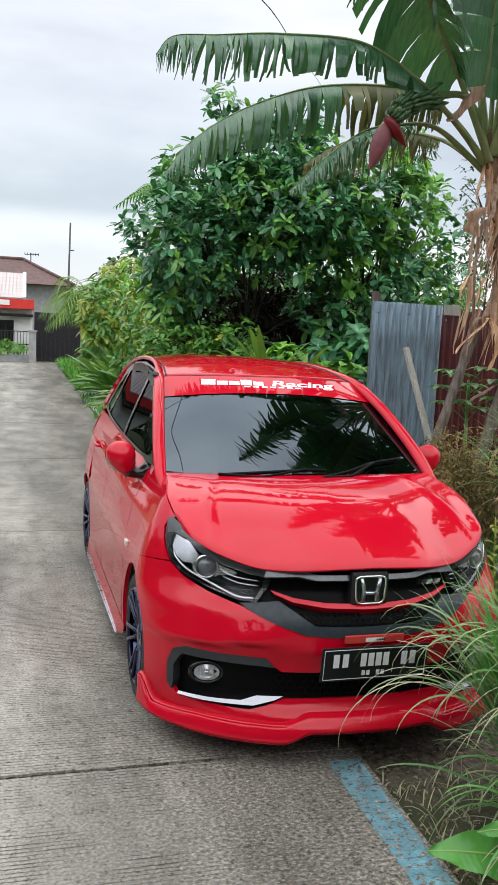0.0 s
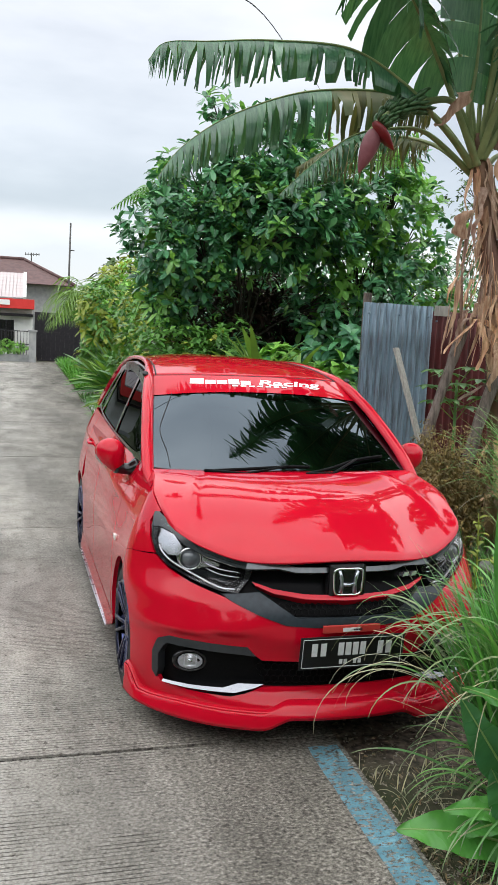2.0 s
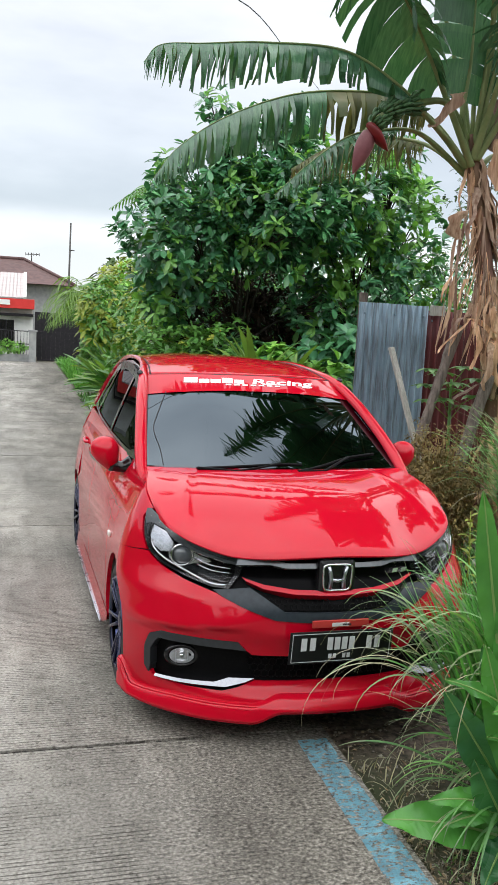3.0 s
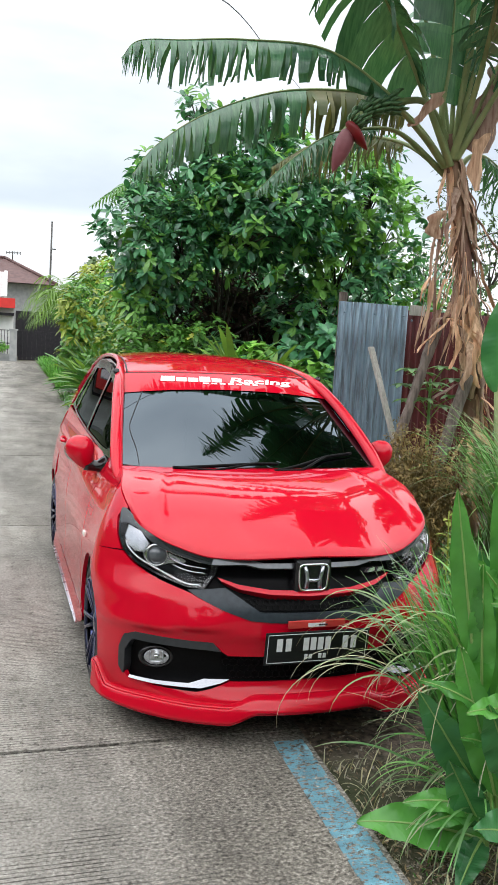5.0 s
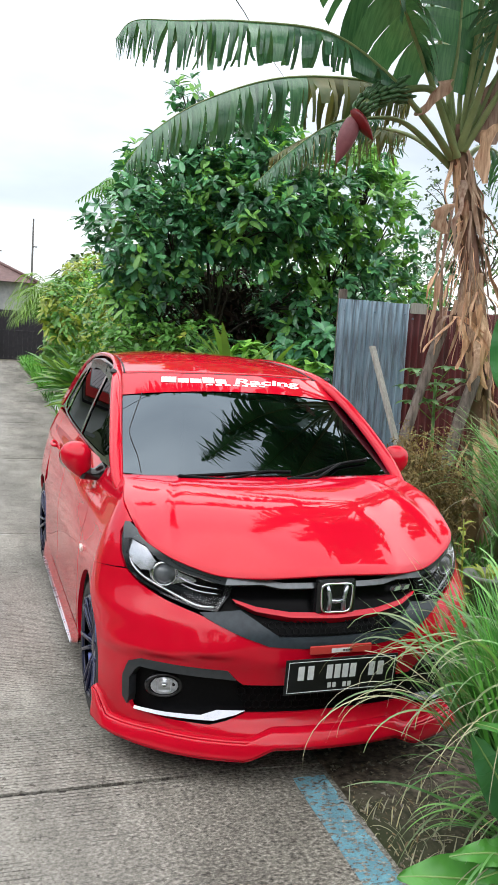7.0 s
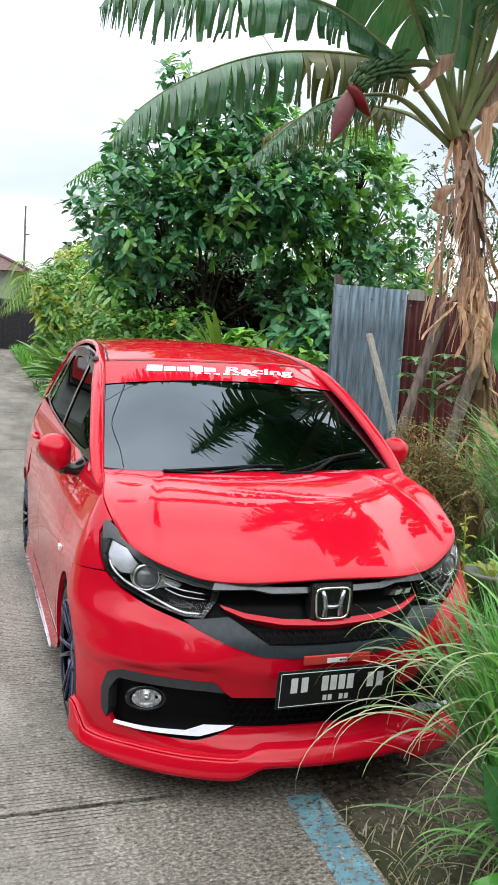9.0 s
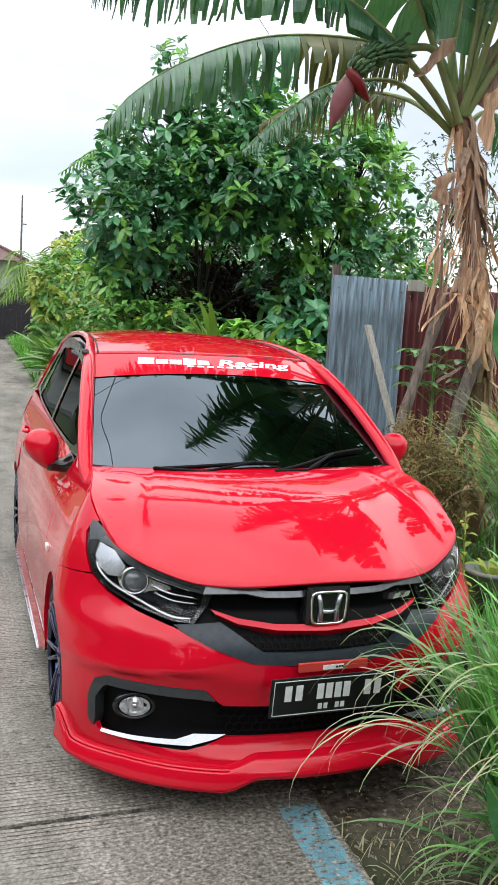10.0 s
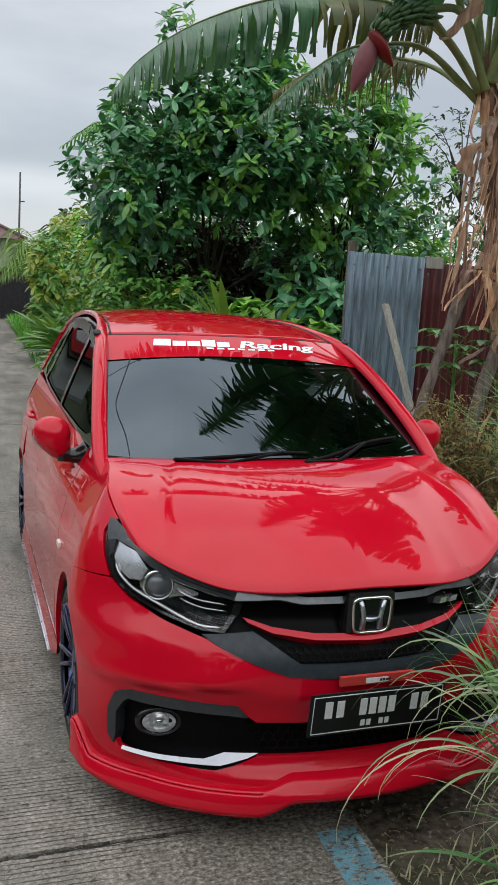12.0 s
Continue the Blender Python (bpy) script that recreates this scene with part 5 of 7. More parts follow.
# ---- sheet fence, props and plank ----
def corrugated(x0, x1, y0, y1, z1, pitch, amp, seed):
    n = int((x1 - x0) / pitch * 10)
    verts, faces = [], []
    zs = [-0.05, 0.3, 0.8, 1.3, 1.7, z1]
    for j, z in enumerate(zs):
        for i in range(n + 1):
            t = i / n
            x = x0 + (x1 - x0) * t
            y = y0 + (y1 - y0) * t + amp * math.sin(2 * math.pi * (x - x0) / pitch) + 0.012 * noise.noise((x * 1.5, z * 1.2, seed))
            top = z + (0.006 * noise.noise((x * 6, seed, 2)) if j == len(zs) - 1 else 0)
            verts.append((x, y, top))
    w = n + 1
    for j in range(len(zs) - 1):
        for i in range(n):
            faces.append((j * w + i, j * w + i + 1, (j + 1) * w + i + 1, (j + 1) * w + i))
    return mesh_of("sheet", verts, faces)


def sheet(x0, x1, y0, y1, z1, material, label, seed):
    t = thing("corrugated_sheet", label, "fence panel", "fence sheets")
    s = part("sheet", corrugated(x0, x1, y0, y1, z1, 0.076, 0.013, seed), material, t)
    sol_ = s.modifiers.new("thick", "SOLIDIFY")
    sol_.thickness = 0.0015
    for k in range(3):
        for z in (z1 - 0.10, 0.9):
            x = x0 + 0.06 + (x1 - x0 - 0.12) * k / 2
            y = y0 + (y1 - y0) * (x - x0) / (x1 - x0) - 0.014
            vv, ff = lathe_data([(0.012, 0), (0.011, 0.004), (0.005, 0.007), (0.0001, 0.008)], 10)
            part("nail_cap", mesh_of("nail_cap", [(x + q[0], y - q[2], z + q[1]) for q in vv], ff), M["zinc"], t)
    return t


sheet(1.805, 2.575, 4.40, 4.48, 2.055, M["zinc"], "weathered blue-grey corrugated zinc sheet standing upright", 1.0)
sheet(2.60, 4.2, 4.58, 4.66, 2.02, M["zinc_red"], "dark red painted corrugated sheet beside the zinc one", 5.0)
post = part("fence_post", box_bm((0.07, 0.05, 2.20), (1.865, 4.46, 1.045), 0.006), M["log"])
tagged(post, "grey wooden fence post behind the zinc sheet", "post")
post = part("fence_post", box_bm((0.16, 0.03, 0.10), (2.70, 4.54, 2.02), 0.006), M["plank"])
tagged(post, "short pale board nailed at the fence top", "board")


def beam_between(name, a, b, w, d, material, bevel=0.004):
    a, b = Vector(a), Vector(b)
    m = Matrix.Translation((a + b) / 2) @ (b - a).to_track_quat("Z", "Y").to_matrix().to_4x4()
    return part(name, box_bm((w, d, (b - a).length), (0, 0, 0), bevel, m), material)


plank = beam_between("plank", (2.33, 3.45, -0.03), (2.02, 4.08, 1.64), 0.062, 0.028, M["plank"])
tagged(plank, "grey weathered plank leaning against the zinc sheet", "plank")
log_pts = spline([(1.72, 3.26, -0.04), (1.87, 3.28, 0.45), (1.995, 3.30, 0.93), (2.135, 3.31, 1.40), (2.28, 3.32, 1.86)], 22)
vv, ff = tube_data(log_pts, [0.042 + 0.005 * noise.noise((i * 0.9, 0, 0)) for i in range(22)], 14)
vv = [q + Vector((noise.noise(q * 14), noise.noise(q * 14 + Vector((5, 0, 0))), 0)) * 0.012 for q in vv]
tagged(part("log_prop", mesh_of("log_prop", vv, ff), M["log"]), "grey dead log propped slanting against the banana stem", "log")
log_pts = spline([(2.05, 3.05, -0.04), (2.22, 3.10, 0.50), (2.38, 3.15, 1.02), (2.54, 3.20, 1.45)], 18)
vv, ff = tube_data(log_pts, [0.052 + 0.006 * noise.noise((i * 0.8, 4, 0)) for i in range(18)], 14)
vv = [q + Vector((noise.noise(q * 13), noise.noise(q * 13 + Vector((5, 0, 0))), 0)) * 0.012 for q in vv]
tagged(part("log_prop", mesh_of("log_prop", vv, ff), M["log"]), "grey dead log leaning on the banana stem behind the bush", "log")
# plant pot half hidden by the car's corner
pot = thing("plant_pot", "grey plastic plant pot with a small seedling", "pot", at=(1.86, 1.78, -0.03))
part("pot", mesh_of("pot", *lathe_data([(0.0001, 0.0), (0.10, 0.0), (0.145, 0.24), (0.158, 0.24), (0.158, 0.265), (0.138, 0.265), (0.130, 0.22), (0.0001, 0.215)], 28)), M["terracotta"], pot)

# ---- far end of the lane: house, gate, roofs, pole ----
house = thing("house", "white house with a red fascia and faded sloping metal roof", "house", at=(0, 0, 0))
WALL_Y = 36.0


def wall_with_hole(x0, x1, z0, z1, y, thick, hole, material, parent):
    hx0, hx1, hz0, hz1 = hole
    chunks = [((x0, hx0), (z0, z1)), ((hx1, x1), (z0, z1)), ((hx0, hx1), (z0, hz0)), ((hx0, hx1), (hz1, z1))]
    for (a, b), (c, d) in chunks:
        part("wall", box_bm((b - a, thick, d - c), ((a + b) / 2, y, (c + d) / 2)), material, parent)


wall_with_hole(-7.5, -0.92, 0, 2.3, WALL_Y, 0.2, (-2.75, -1.72, 0.55, 1.75), M["wall_white"], house)
part("side_wall", box_bm((0.2, 6.0, 2.3), (-1.02, WALL_Y + 3.1, 1.15)), M["wall_white"], house)
win = part("window", box_bm((1.03, 0.06, 1.2), (-2.235, WALL_Y + 0.05, 1.15)), M["black_gloss"], house, "dark window")
for x in (-2.75, -2.40, -2.06, -1.72):
    part("window_bar", box_bm((0.05, 0.06, 1.2), (x, WALL_Y - 0.02, 1.15), 0.006), M["gate_dark"], win)
part("canopy_band", box_bm((6.8, 0.5, 0.12), (-4.3, WALL_Y - 0.3, 1.98), 0.01), M["gate_dark"], house)
part("fascia", box_bm((6.7, 0.9, 0.42), (-4.22, WALL_Y - 0.45, 2.46), 0.015), M["fascia_red"], house, "red fascia board with a white plain sign")
part("sign", box_bm((0.9, 0.03, 0.22), (-2.35, WALL_Y - 0.925, 2.50), 0.004), M["white_vinyl"], house)
bm = bmesh.new()
for k in range(40):
    x0, x1 = -7.6 + 6.3 * k / 40, -7.6 + 6.3 * (k + 1) / 40
    for a, b in ((x0, x0 + 0.12), (x0 + 0.12, x1)):
        lift = 0.03 if a == x0 else 0.0
        bm.faces.new([bm.verts.new(q) for q in ((a, WALL_Y - 0.9, 2.70 + lift), (b, WALL_Y - 0.9, 2.70 + lift), (b, WALL_Y + 3.4, 3.98 + lift), (a, WALL_Y + 3.4, 3.98 + lift))])
part("roof", bm, M["roof_pale"], house, "faded pinkish ribbed metal roof")
beam = beam_between("gable_board", (-1.28, WALL_Y - 0.92, 2.72), (-1.28, WALL_Y + 3.4, 4.02), 0.14, 0.10, M["wall_white"])
beam.parent = house

back = thing("house", "house behind with a brown hipped tile roof", "house")
part("wall", box_bm((9.0, 5.0, 3.9), (-3.6, 47.5, 1.95)), M["pillar_grey"], back)
rv = [(-8.6, 44.2, 3.75), (1.35, 44.2, 3.75), (1.35, 51, 3.75), (-8.6, 51, 3.75), (-5.4, 47.6, 5.22), (-1.35, 47.6, 5.22)]
roof_b = part("roof", mesh_of("roof", rv, [(0, 1, 5, 4), (1, 2, 5), (2, 3, 4, 5), (3, 0, 4), (0, 3, 2, 1)], False), M["roof_brown"], back, "brown hipped tile roof")
part("roof_ridge", mesh_of("roof_ridge", *tube_data([(-5.4, 47.6, 5.25), (-1.35, 47.6, 5.25)], 0.10, 8)), M["roof_brown"], roof_b)
part("roof_ridge", mesh_of("roof_ridge", *tube_data([(-1.35, 47.6, 5.25), (1.38, 44.2, 3.80)], 0.09, 8)), M["roof_brown"], roof_b)
ant = thing("antenna", "thin metal television antenna on the brown roof", "antenna")
tube("mast", [(-0.95, 47.4, 4.7), (-0.95, 47.4, 5.62)], 0.03, M["pole"], ant, 6)
tube("boom", [(-1.30, 47.4, 5.52), (-0.50, 47.4, 5.56)], 0.025, M["pole"], ant, 6)
for i in range(6):
    tube("element", [(-1.28 + 0.15 * i, 47.4, 5.46), (-1.28 + 0.15 * i, 47.4, 5.62)], 0.018, M["pole"], ant, 5)

tagged(part("planter_wall", box_bm((6.4, 0.25, 0.30), (-4.18, 34.3, 0.15), 0.015), M["pillar_grey"]), "low pale planter wall in front of the house", "wall", kind="structure")
railing = thing("railing", "dark thin steel railing above the planter", "railing")
for z in (1.30, 0.75):
    tube("rail", [(-3.6, 34.3, z), (-1.0, 34.3, z)], 0.022, M["gate_dark"], railing, 6)
for i in range(20):
    tube("baluster", [(-3.5 + 0.13 * i, 34.3, 0.25), (-3.5 + 0.13 * i, 34.3, 1.30)], 0.012, M["gate_dark"], railing, 5)
pillar = thing("gate_pillar", "grey rendered gate pillar with a cap", "pillar")
part("shaft", box_bm((0.30, 0.30, 1.30), (-0.93, 34.0, 0.65), 0.012), M["pillar_grey"], pillar)
part("cap", box_bm((0.38, 0.38, 0.07), (-0.93, 34.0, 1.33), 0.012), M["pillar_grey"], pillar)
gate = thing("gate", "dark sheet-steel sliding gate at the lane's end", "gate")
part("gate_frame", box_bm((1.75, 0.05, 0.06), (0.14, 34.6, 1.27), 0.006), M["gate_dark"], gate)
part("gate_frame", box_bm((1.75, 0.05, 0.06), (0.14, 34.6, 0.08), 0.006), M["gate_dark"], gate)
for i in range(9):
    part("gate_board", box_bm((0.185, 0.03, 1.16), (-0.64 + 0.195 * i, 34.6, 0.67), 0.006), M["gate_dark"], gate)
# dark panel standing in for the shaded opening behind the gate
part("carport_back", box_bm((2.2, 0.2, 2.2), (0.3, 39.5, 1.1)), M["gate_dark"], gate)

pole = thing("utility_pole", "tall dark steel utility pole behind the trees", "pole")
tube("shaft", [(0.83, 40, -0.05), (0.80, 40, 3.0), (0.84, 40, 6.62)], [0.065, 0.052, 0.040], M["pole"], pole, 10)
tube("cross_arm", [(0.84, 40, 5.3), (1.05, 40, 5.3)], 0.03, M["pole"], pole, 6)
cable_pts = spline([(6.3, 19.0, 8.1), (4.36, 14, 6.88), (2.39, 9, 5.645), (0.425, 4, 4.41), (-0.55, 3.1, 4.05), (-2.6, 2.3, 3.8), (-6.5, 1.5, 4.3)], 40)
tagged(tube("cable", cable_pts, 0.005, M["black_matt"], None, 6), "thin black overhead cable running down to the trees", "cable", kind="structure")

# ---- plants ----
ROWS_U = [0.0, 0.18, 0.45, 0.75, 1.0]
HALF_W = [0.06, 0.28, 0.48, 0.45, 0.0]


def leaves(name, pos, along, up, length, width, material, parent, label="", fold=0.25, droop=0.35, wide=1.0):
    """Many small folded leaves in one mesh: arrays of foot, direction, upper side, length and width."""
    n = len(pos)
    along = along / np.linalg.norm(along, axis=1, keepdims=True)
    side = np.cross(along, up)
    side /= np.maximum(np.linalg.norm(side, axis=1, keepdims=True), 1e-6)
    nrm = np.cross(side, along)
    L, W = length[:, None], width[:, None]
    vs_ = []
    for u, h in zip(ROWS_U, HALF_W):
        c = pos + along * L * u - np.array([0, 0, 1.0]) * (droop * u * u) * L
        if h in (HALF_W[0], 0.0):
            vs_.append(c)
        else:
            for k in (-1, 0, 1):
                vs_.append(c + side * W * h * k * wide + nrm * (abs(k) * fold * h) * W)
    v = np.stack(vs_, 1).reshape(-1, 3)
    base = [(0, 1, 2), (0, 2, 3), (1, 4, 5, 2), (2, 5, 6, 3), (4, 7, 8, 5), (5, 8, 9, 6), (7, 10, 8), (8, 10, 9)]
    k = len(vs_)
    loops = np.concatenate([np.array([i for q in base for i in q])[None, :] + (np.arange(n) * k)[:, None]], 0).ravel()
    sizes = np.tile(np.array([len(q) for q in base]), n)
    me = bpy.data.meshes.new(name)
    me.vertices.add(len(v))
    me.vertices.foreach_set("co", v.ravel())
    me.loops.add(len(loops))
    me.loops.foreach_set("vertex_index", loops)
    me.polygons.add(len(sizes))
    me.polygons.foreach_set("loop_start", np.concatenate([[0], np.cumsum(sizes)[:-1]]))
    me.polygons.foreach_set("loop_total", sizes)
    me.polygons.foreach_set("use_smooth", np.ones(len(sizes), bool))
    me.update(calc_edges=True)
    return part(name, me, material, parent, label)


def unit(v):
    return v / np.maximum(np.linalg.norm(v, axis=-1, keepdims=True), 1e-6)


def rosettes(rng, centres, facing, per, length, width, spread=1.0):
    """Whorls of leaves at twig ends: arrays for leaves()."""
    n = len(centres)
    facing = unit(facing)
    ref = np.tile(np.array([0.0, 0.0, 1.0]), (n, 1))
    ref[np.abs(facing[:, 2]) > 0.9] = (1, 0, 0)
    a = unit(np.cross(facing, ref))
    b = np.cross(facing, a)
    pos, along, up, ln, wd = [], [], [], [], []
    for k in range(per):
        ang = 2 * math.pi * (k / per) + rng.uniform(0, 6.28, n)
        lift = rng.uniform(0.05, 0.9, n)[:, None]
        d = a * np.cos(ang)[:, None] * spread + b * np.sin(ang)[:, None] * spread + facing * lift
        d = unit(d)
        pos.append(centres + facing * (rng.uniform(-0.06, 0.03, n) * length * 4)[:, None])
        along.append(d)
        up.append(unit(facing * 0.6 + np.array([0, 0, 0.7])))
        s = rng.uniform(0.65, 1.15, n)
        ln.append(length * s)
        wd.append(width * s)
    return np.concatenate(pos), np.concatenate(along), np.concatenate(up), np.concatenate(ln), np.concatenate(wd)


def shell_points(rng, c, r, n, inner=0.55):
    d = unit(rng.normal(size=(n, 3)))
    k = rng.uniform(inner ** 3, 1, n) ** (1 / 3)
    lump = 1 + 0.16 * np.sin(d[:, 0] * 5 + c[0] * 7) * np.cos(d[:, 2] * 6 + c[1])
    return np.array(c) + d * np.array(r) * (k * lump)[:, None], d


def leafy_tree(name, label, category, base, lobes, per, length, width, material, seed, trunk_r=0.07, new_share=0.0, group="", limbs=6, fork=0.35, droop=0.35, new_mat=None, stems=1):
    rng = np.random.default_rng(seed)
    t = thing(name, label, category, group, base)
    base = np.array(base, float)
    mid = np.mean([np.array(q[0]) for q in lobes], 0) - base
    top = Vector(mid * np.array([0.6, 0.6, fork * 2]))
    v, f = tube_data(spline([(0, 0, -0.08), tuple(Vector((0.04, 0.02, 0)) + top * 0.5), tuple(top)], 10), [trunk_r * (1.1 - 0.05 * i) for i in range(10)], 9)
    part("trunk", mesh_of("trunk", v, f), M["bark"], t)
    chunks = []
    P_, A_, U_, L_, W_, whorl = [], [], [], [], [], []
    for c, r, n in lobes:
        local = np.array(c) - base
        pts, d = shell_points(rng, local, r, int(n * 1.15), 0.40)
        keep = pts[:, 2] > 0.05
        pts, d = pts[keep], d[keep]
        face = d * 0.8 + np.array([0, -0.15, 0.55]) + rng.normal(size=d.shape) * 0.35
        q = rosettes(rng, pts, face, per, length, width)
        for store, val in zip((P_, A_, U_, L_, W_), q):
            store.append(val)
        whorl.append(np.tile(rng.uniform(size=len(pts)), per))
        hub = Vector(local)
        tube("limb", spline([top * rng.uniform(0.45, 0.9), top.lerp(hub, 0.5) + Vector(rng.normal(size=3) * 0.08), hub], 8), [trunk_r * (0.36 - 0.035 * i) for i in range(8)], M["bark"], t, 6)
        for k in range(min(limbs, len(pts))):
            e = Vector(pts[k])
            chunks.append(tube_data(spline([hub.lerp(top, 0.3), hub.lerp(e, 0.5) + Vector(rng.normal(size=3) * 0.05), e], 6), [trunk_r * (0.26 - 0.035 * i) for i in range(6)], 5))
    tagged(part("branchwork", mesh_of("branchwork", *merge(chunks)), M["bark"], t), kind="stuff")
    arr = [np.concatenate(q) for q in (P_, A_, U_, L_, W_)]
    n = len(arr[0])
    fresh = np.zeros(n, bool)
    if new_share:
        hot = 0.5 + 0.5 * np.sin(arr[0][:, 0] * 3.1 + seed) * np.cos(arr[0][:, 2] * 2.7 + seed * 2)
        fresh = np.concatenate(whorl) < new_share * (0.3 + 1.7 * hot)
    part_crown = leaves("crown", *[q[~fresh] for q in arr], material, t, droop=droop)
    tagged(part_crown, kind="stuff")
    if fresh.any():
        tagged(leaves("crown", *[q[fresh] for q in arr], new_mat or M["tree_leaf_new"], t, "fresh light green leaves", droop=droop), kind="stuff")
    return t


def ribbon(foot, out, length, width, rise, sag, segs=10, twist=0.0, fold=0.25, power=2.0):
    """One arching strap leaf: verts and faces, three across."""
    foot, out = Vector(foot), Vector(out).normalized()
    side = Vector((-out.y, out.x, 0)).normalized()
    verts, faces = [], []
    for i in range(segs + 1):
        t = i / segs
        p = foot + out * (length * (t * math.cos(rise) + 0.30 * sag * t ** 2.4)) + Vector((0, 0, length * (t * math.sin(rise) - sag * t ** power)))
        w = width * (0.55 + 0.45 * min(1, t * 5)) * (1 - max(0, (t - 0.45) / 0.55) ** 2.2) * 0.5 + 0.0006
        s = side * math.cos(twist * t) + Vector((0, 0, 1)) * math.sin(twist * t)
        verts += [p - s * w + Vector((0, 0, fold * w)), p, p + s * w + Vector((0, 0, fold * w))]
    for i in range(segs):
        a = 3 * i
        faces += [(a, a + 1, a + 4, a + 3), (a + 1, a + 2, a + 5, a + 4)]
    return verts, faces


def strap_plant(name, label, category, at, n, length, width, material, seed, rise=(35, 85), sag=(0.3, 0.75), foot_r=0.08, group="", toward=None, kind="", segs=10, power=2.0, second=None, share=0.0, part_name="foliage"):
    rnd = random.Random(seed)
    t = thing(name, label, category, group, at, kind)
    sets = ([], [])
    for _ in range(n):
        a = rnd.uniform(0, 2 * math.pi)
        if toward is not None and rnd.random() < toward[1]:
            a = radians(toward[0]) + rnd.gauss(0, 0.55)
        r = foot_r * math.sqrt(rnd.random())
        b = rnd.uniform(0, 6.28)
        k = rnd.uniform(0.55, 1.1)
        sets[rnd.random() < share].append(ribbon((r * math.cos(b), r * math.sin(b), -0.03), (math.cos(a), math.sin(a), 0), length * k, width * rnd.uniform(0.7, 1.2), radians(rnd.uniform(*rise)), rnd.uniform(*sag), segs, rnd.uniform(-0.8, 0.8), 0.25, power))
    for chunk, mt in zip(sets, (material, second)):
        if chunk:
            tagged(part(part_name, mesh_of(part_name, *merge(chunk)), mt, t), kind="stuff")
    return t


# ---- banana plant ----
banana = thing("banana_plant", "tall banana plant with torn leaves and a green fruit bunch", "banana plant", at=(0, 0, 0))
trunk_pts = spline([(2.74, 3.32, -0.06), (2.70, 3.32, 0.7), (2.63, 3.32, 1.34), (2.53, 3.32, 1.97), (2.42, 3.32, 2.62), (2.31, 3.32, 3.10), (2.22, 3.32, 3.40)], 40)
vv, ff = tube_data(trunk_pts, [0.090 - 0.030 * i / 39 + 0.006 * noise.noise((i * 0.7, 0, 0)) for i in range(40)], 16)
part("stem", mesh_of("stem", vv, ff), M["banana_stem"], banana, "yellow-green stem under dry sheaths")


def banana_leaf(rib, width, droop, torn, seed, start=0.3, old_until=0.0, petiole=0.036, material=None, sides=(1, -1), curl=0.35, taper=0.8, flatside=None):
    rnd = random.Random(seed)
    n = 120
    pts = spline(rib, n)
    torn_foot, torn_tip = torn if isinstance(torn, tuple) else (torn, torn)
    sets = {False: [], True: []}
    for sgn in sides:
        i = int(start * n)
        while i < n - 1:
            torn = torn_foot + (torn_tip - torn_foot) * ease((i / n - start) / (1 - start), 0.1, 0.75)
            step = min(rnd.choice([1, 1, 1, 1, 2, 3] if torn > 0.4 else [3, 5, 8, 10]), n - 1 - i)
            dr = radians(droop + rnd.gauss(0, 17 * torn + 2))
            frac = rnd.uniform(1 - 0.36 * torn, 1.0)
            verts, faces = [], []
            m = 5
            swing = rnd.gauss(0, 0.10 * torn)
            for j in range(step + 1):
                q = i + j
                t = (q / (n - 1) - start) / (1 - start)
                w = width * (math.sin(math.pi * min(1, max(0.0, t) ** taper * 0.97 + 0.03)) ** 0.55) * frac
                tan = (pts[min(q + 1, n - 1)] - pts[max(q - 1, 0)]).normalized()
                side = tan.cross(Vector((0, 0, 1)))
                side = (side.normalized() if side.length > 0.2 else Vector((0, -1, 0))) * sgn
                if flatside is not None:
                    side = Vector(flatside) * sgn
                for k in range(m + 1):
                    s = k / m
                    a = (radians(droop) + (dr - radians(droop)) * ease(s, 0.15, 0.6)) * (1 - curl + curl * 1.6 * s)
                    narrow = (j / step - 0.5) * (0.86 * torn) * max(0.0, (s - 0.22) / 0.78) ** 0.85 * (pts[min(i + step, n - 1)] - pts[i]).length
                    p = pts[q] + (side * math.cos(a) - Vector((0, 0, 1)) * math.sin(a)) * (w * s) + tan * ((swing * s + 0.10 * s) * w - narrow)
                    verts.append(p)
            for j in range(step):
                for k in range(m):
                    a = j * (m + 1) + k
                    q = (a, a + 1, a + m + 2, a + m + 1)
                    faces.append(q if sgn > 0 else q[::-1])
            sets[(i / n) < old_until].append((verts, faces))
            i += step
    leaf = tube("leaf_rib", pts, [petiole * (1 - k / n) ** 1.7 + 0.003 for k in range(n)], M["banana_rib"], banana, 8, 0.7)
    for old, chunk in sets.items():
        if chunk:
            part("leaf_blade", mesh_of("leaf_blade", *merge(chunk)), M["banana_old"] if old else (material or M["banana_leaf"]), leaf)


banana_leaf([(2.22, 3.32, 3.15), (2.0, 3.22, 3.30), (1.73, 3.05, 3.41), (1.42, 2.97, 3.60), (0.965, 2.95, 3.785), (0.37, 2.95, 3.765), (-0.075, 2.95, 3.70), (-0.385, 2.95, 3.65), (-0.50, 2.95, 3.52)], 0.33, 66, (0.40, 0.85), 3, start=0.33, taper=1.25)
banana_leaf([(2.26, 3.36, 3.15), (2.05, 3.46, 3.45), (1.85, 3.55, 3.63), (1.54, 3.6, 3.72), (0.86, 3.6, 3.64), (0.27, 3.6, 3.40), (-0.12, 3.6, 3.12), (-0.31, 3.6, 2.87)], 0.42, 62, 0.55, 5, start=0.24, old_until=0.52)
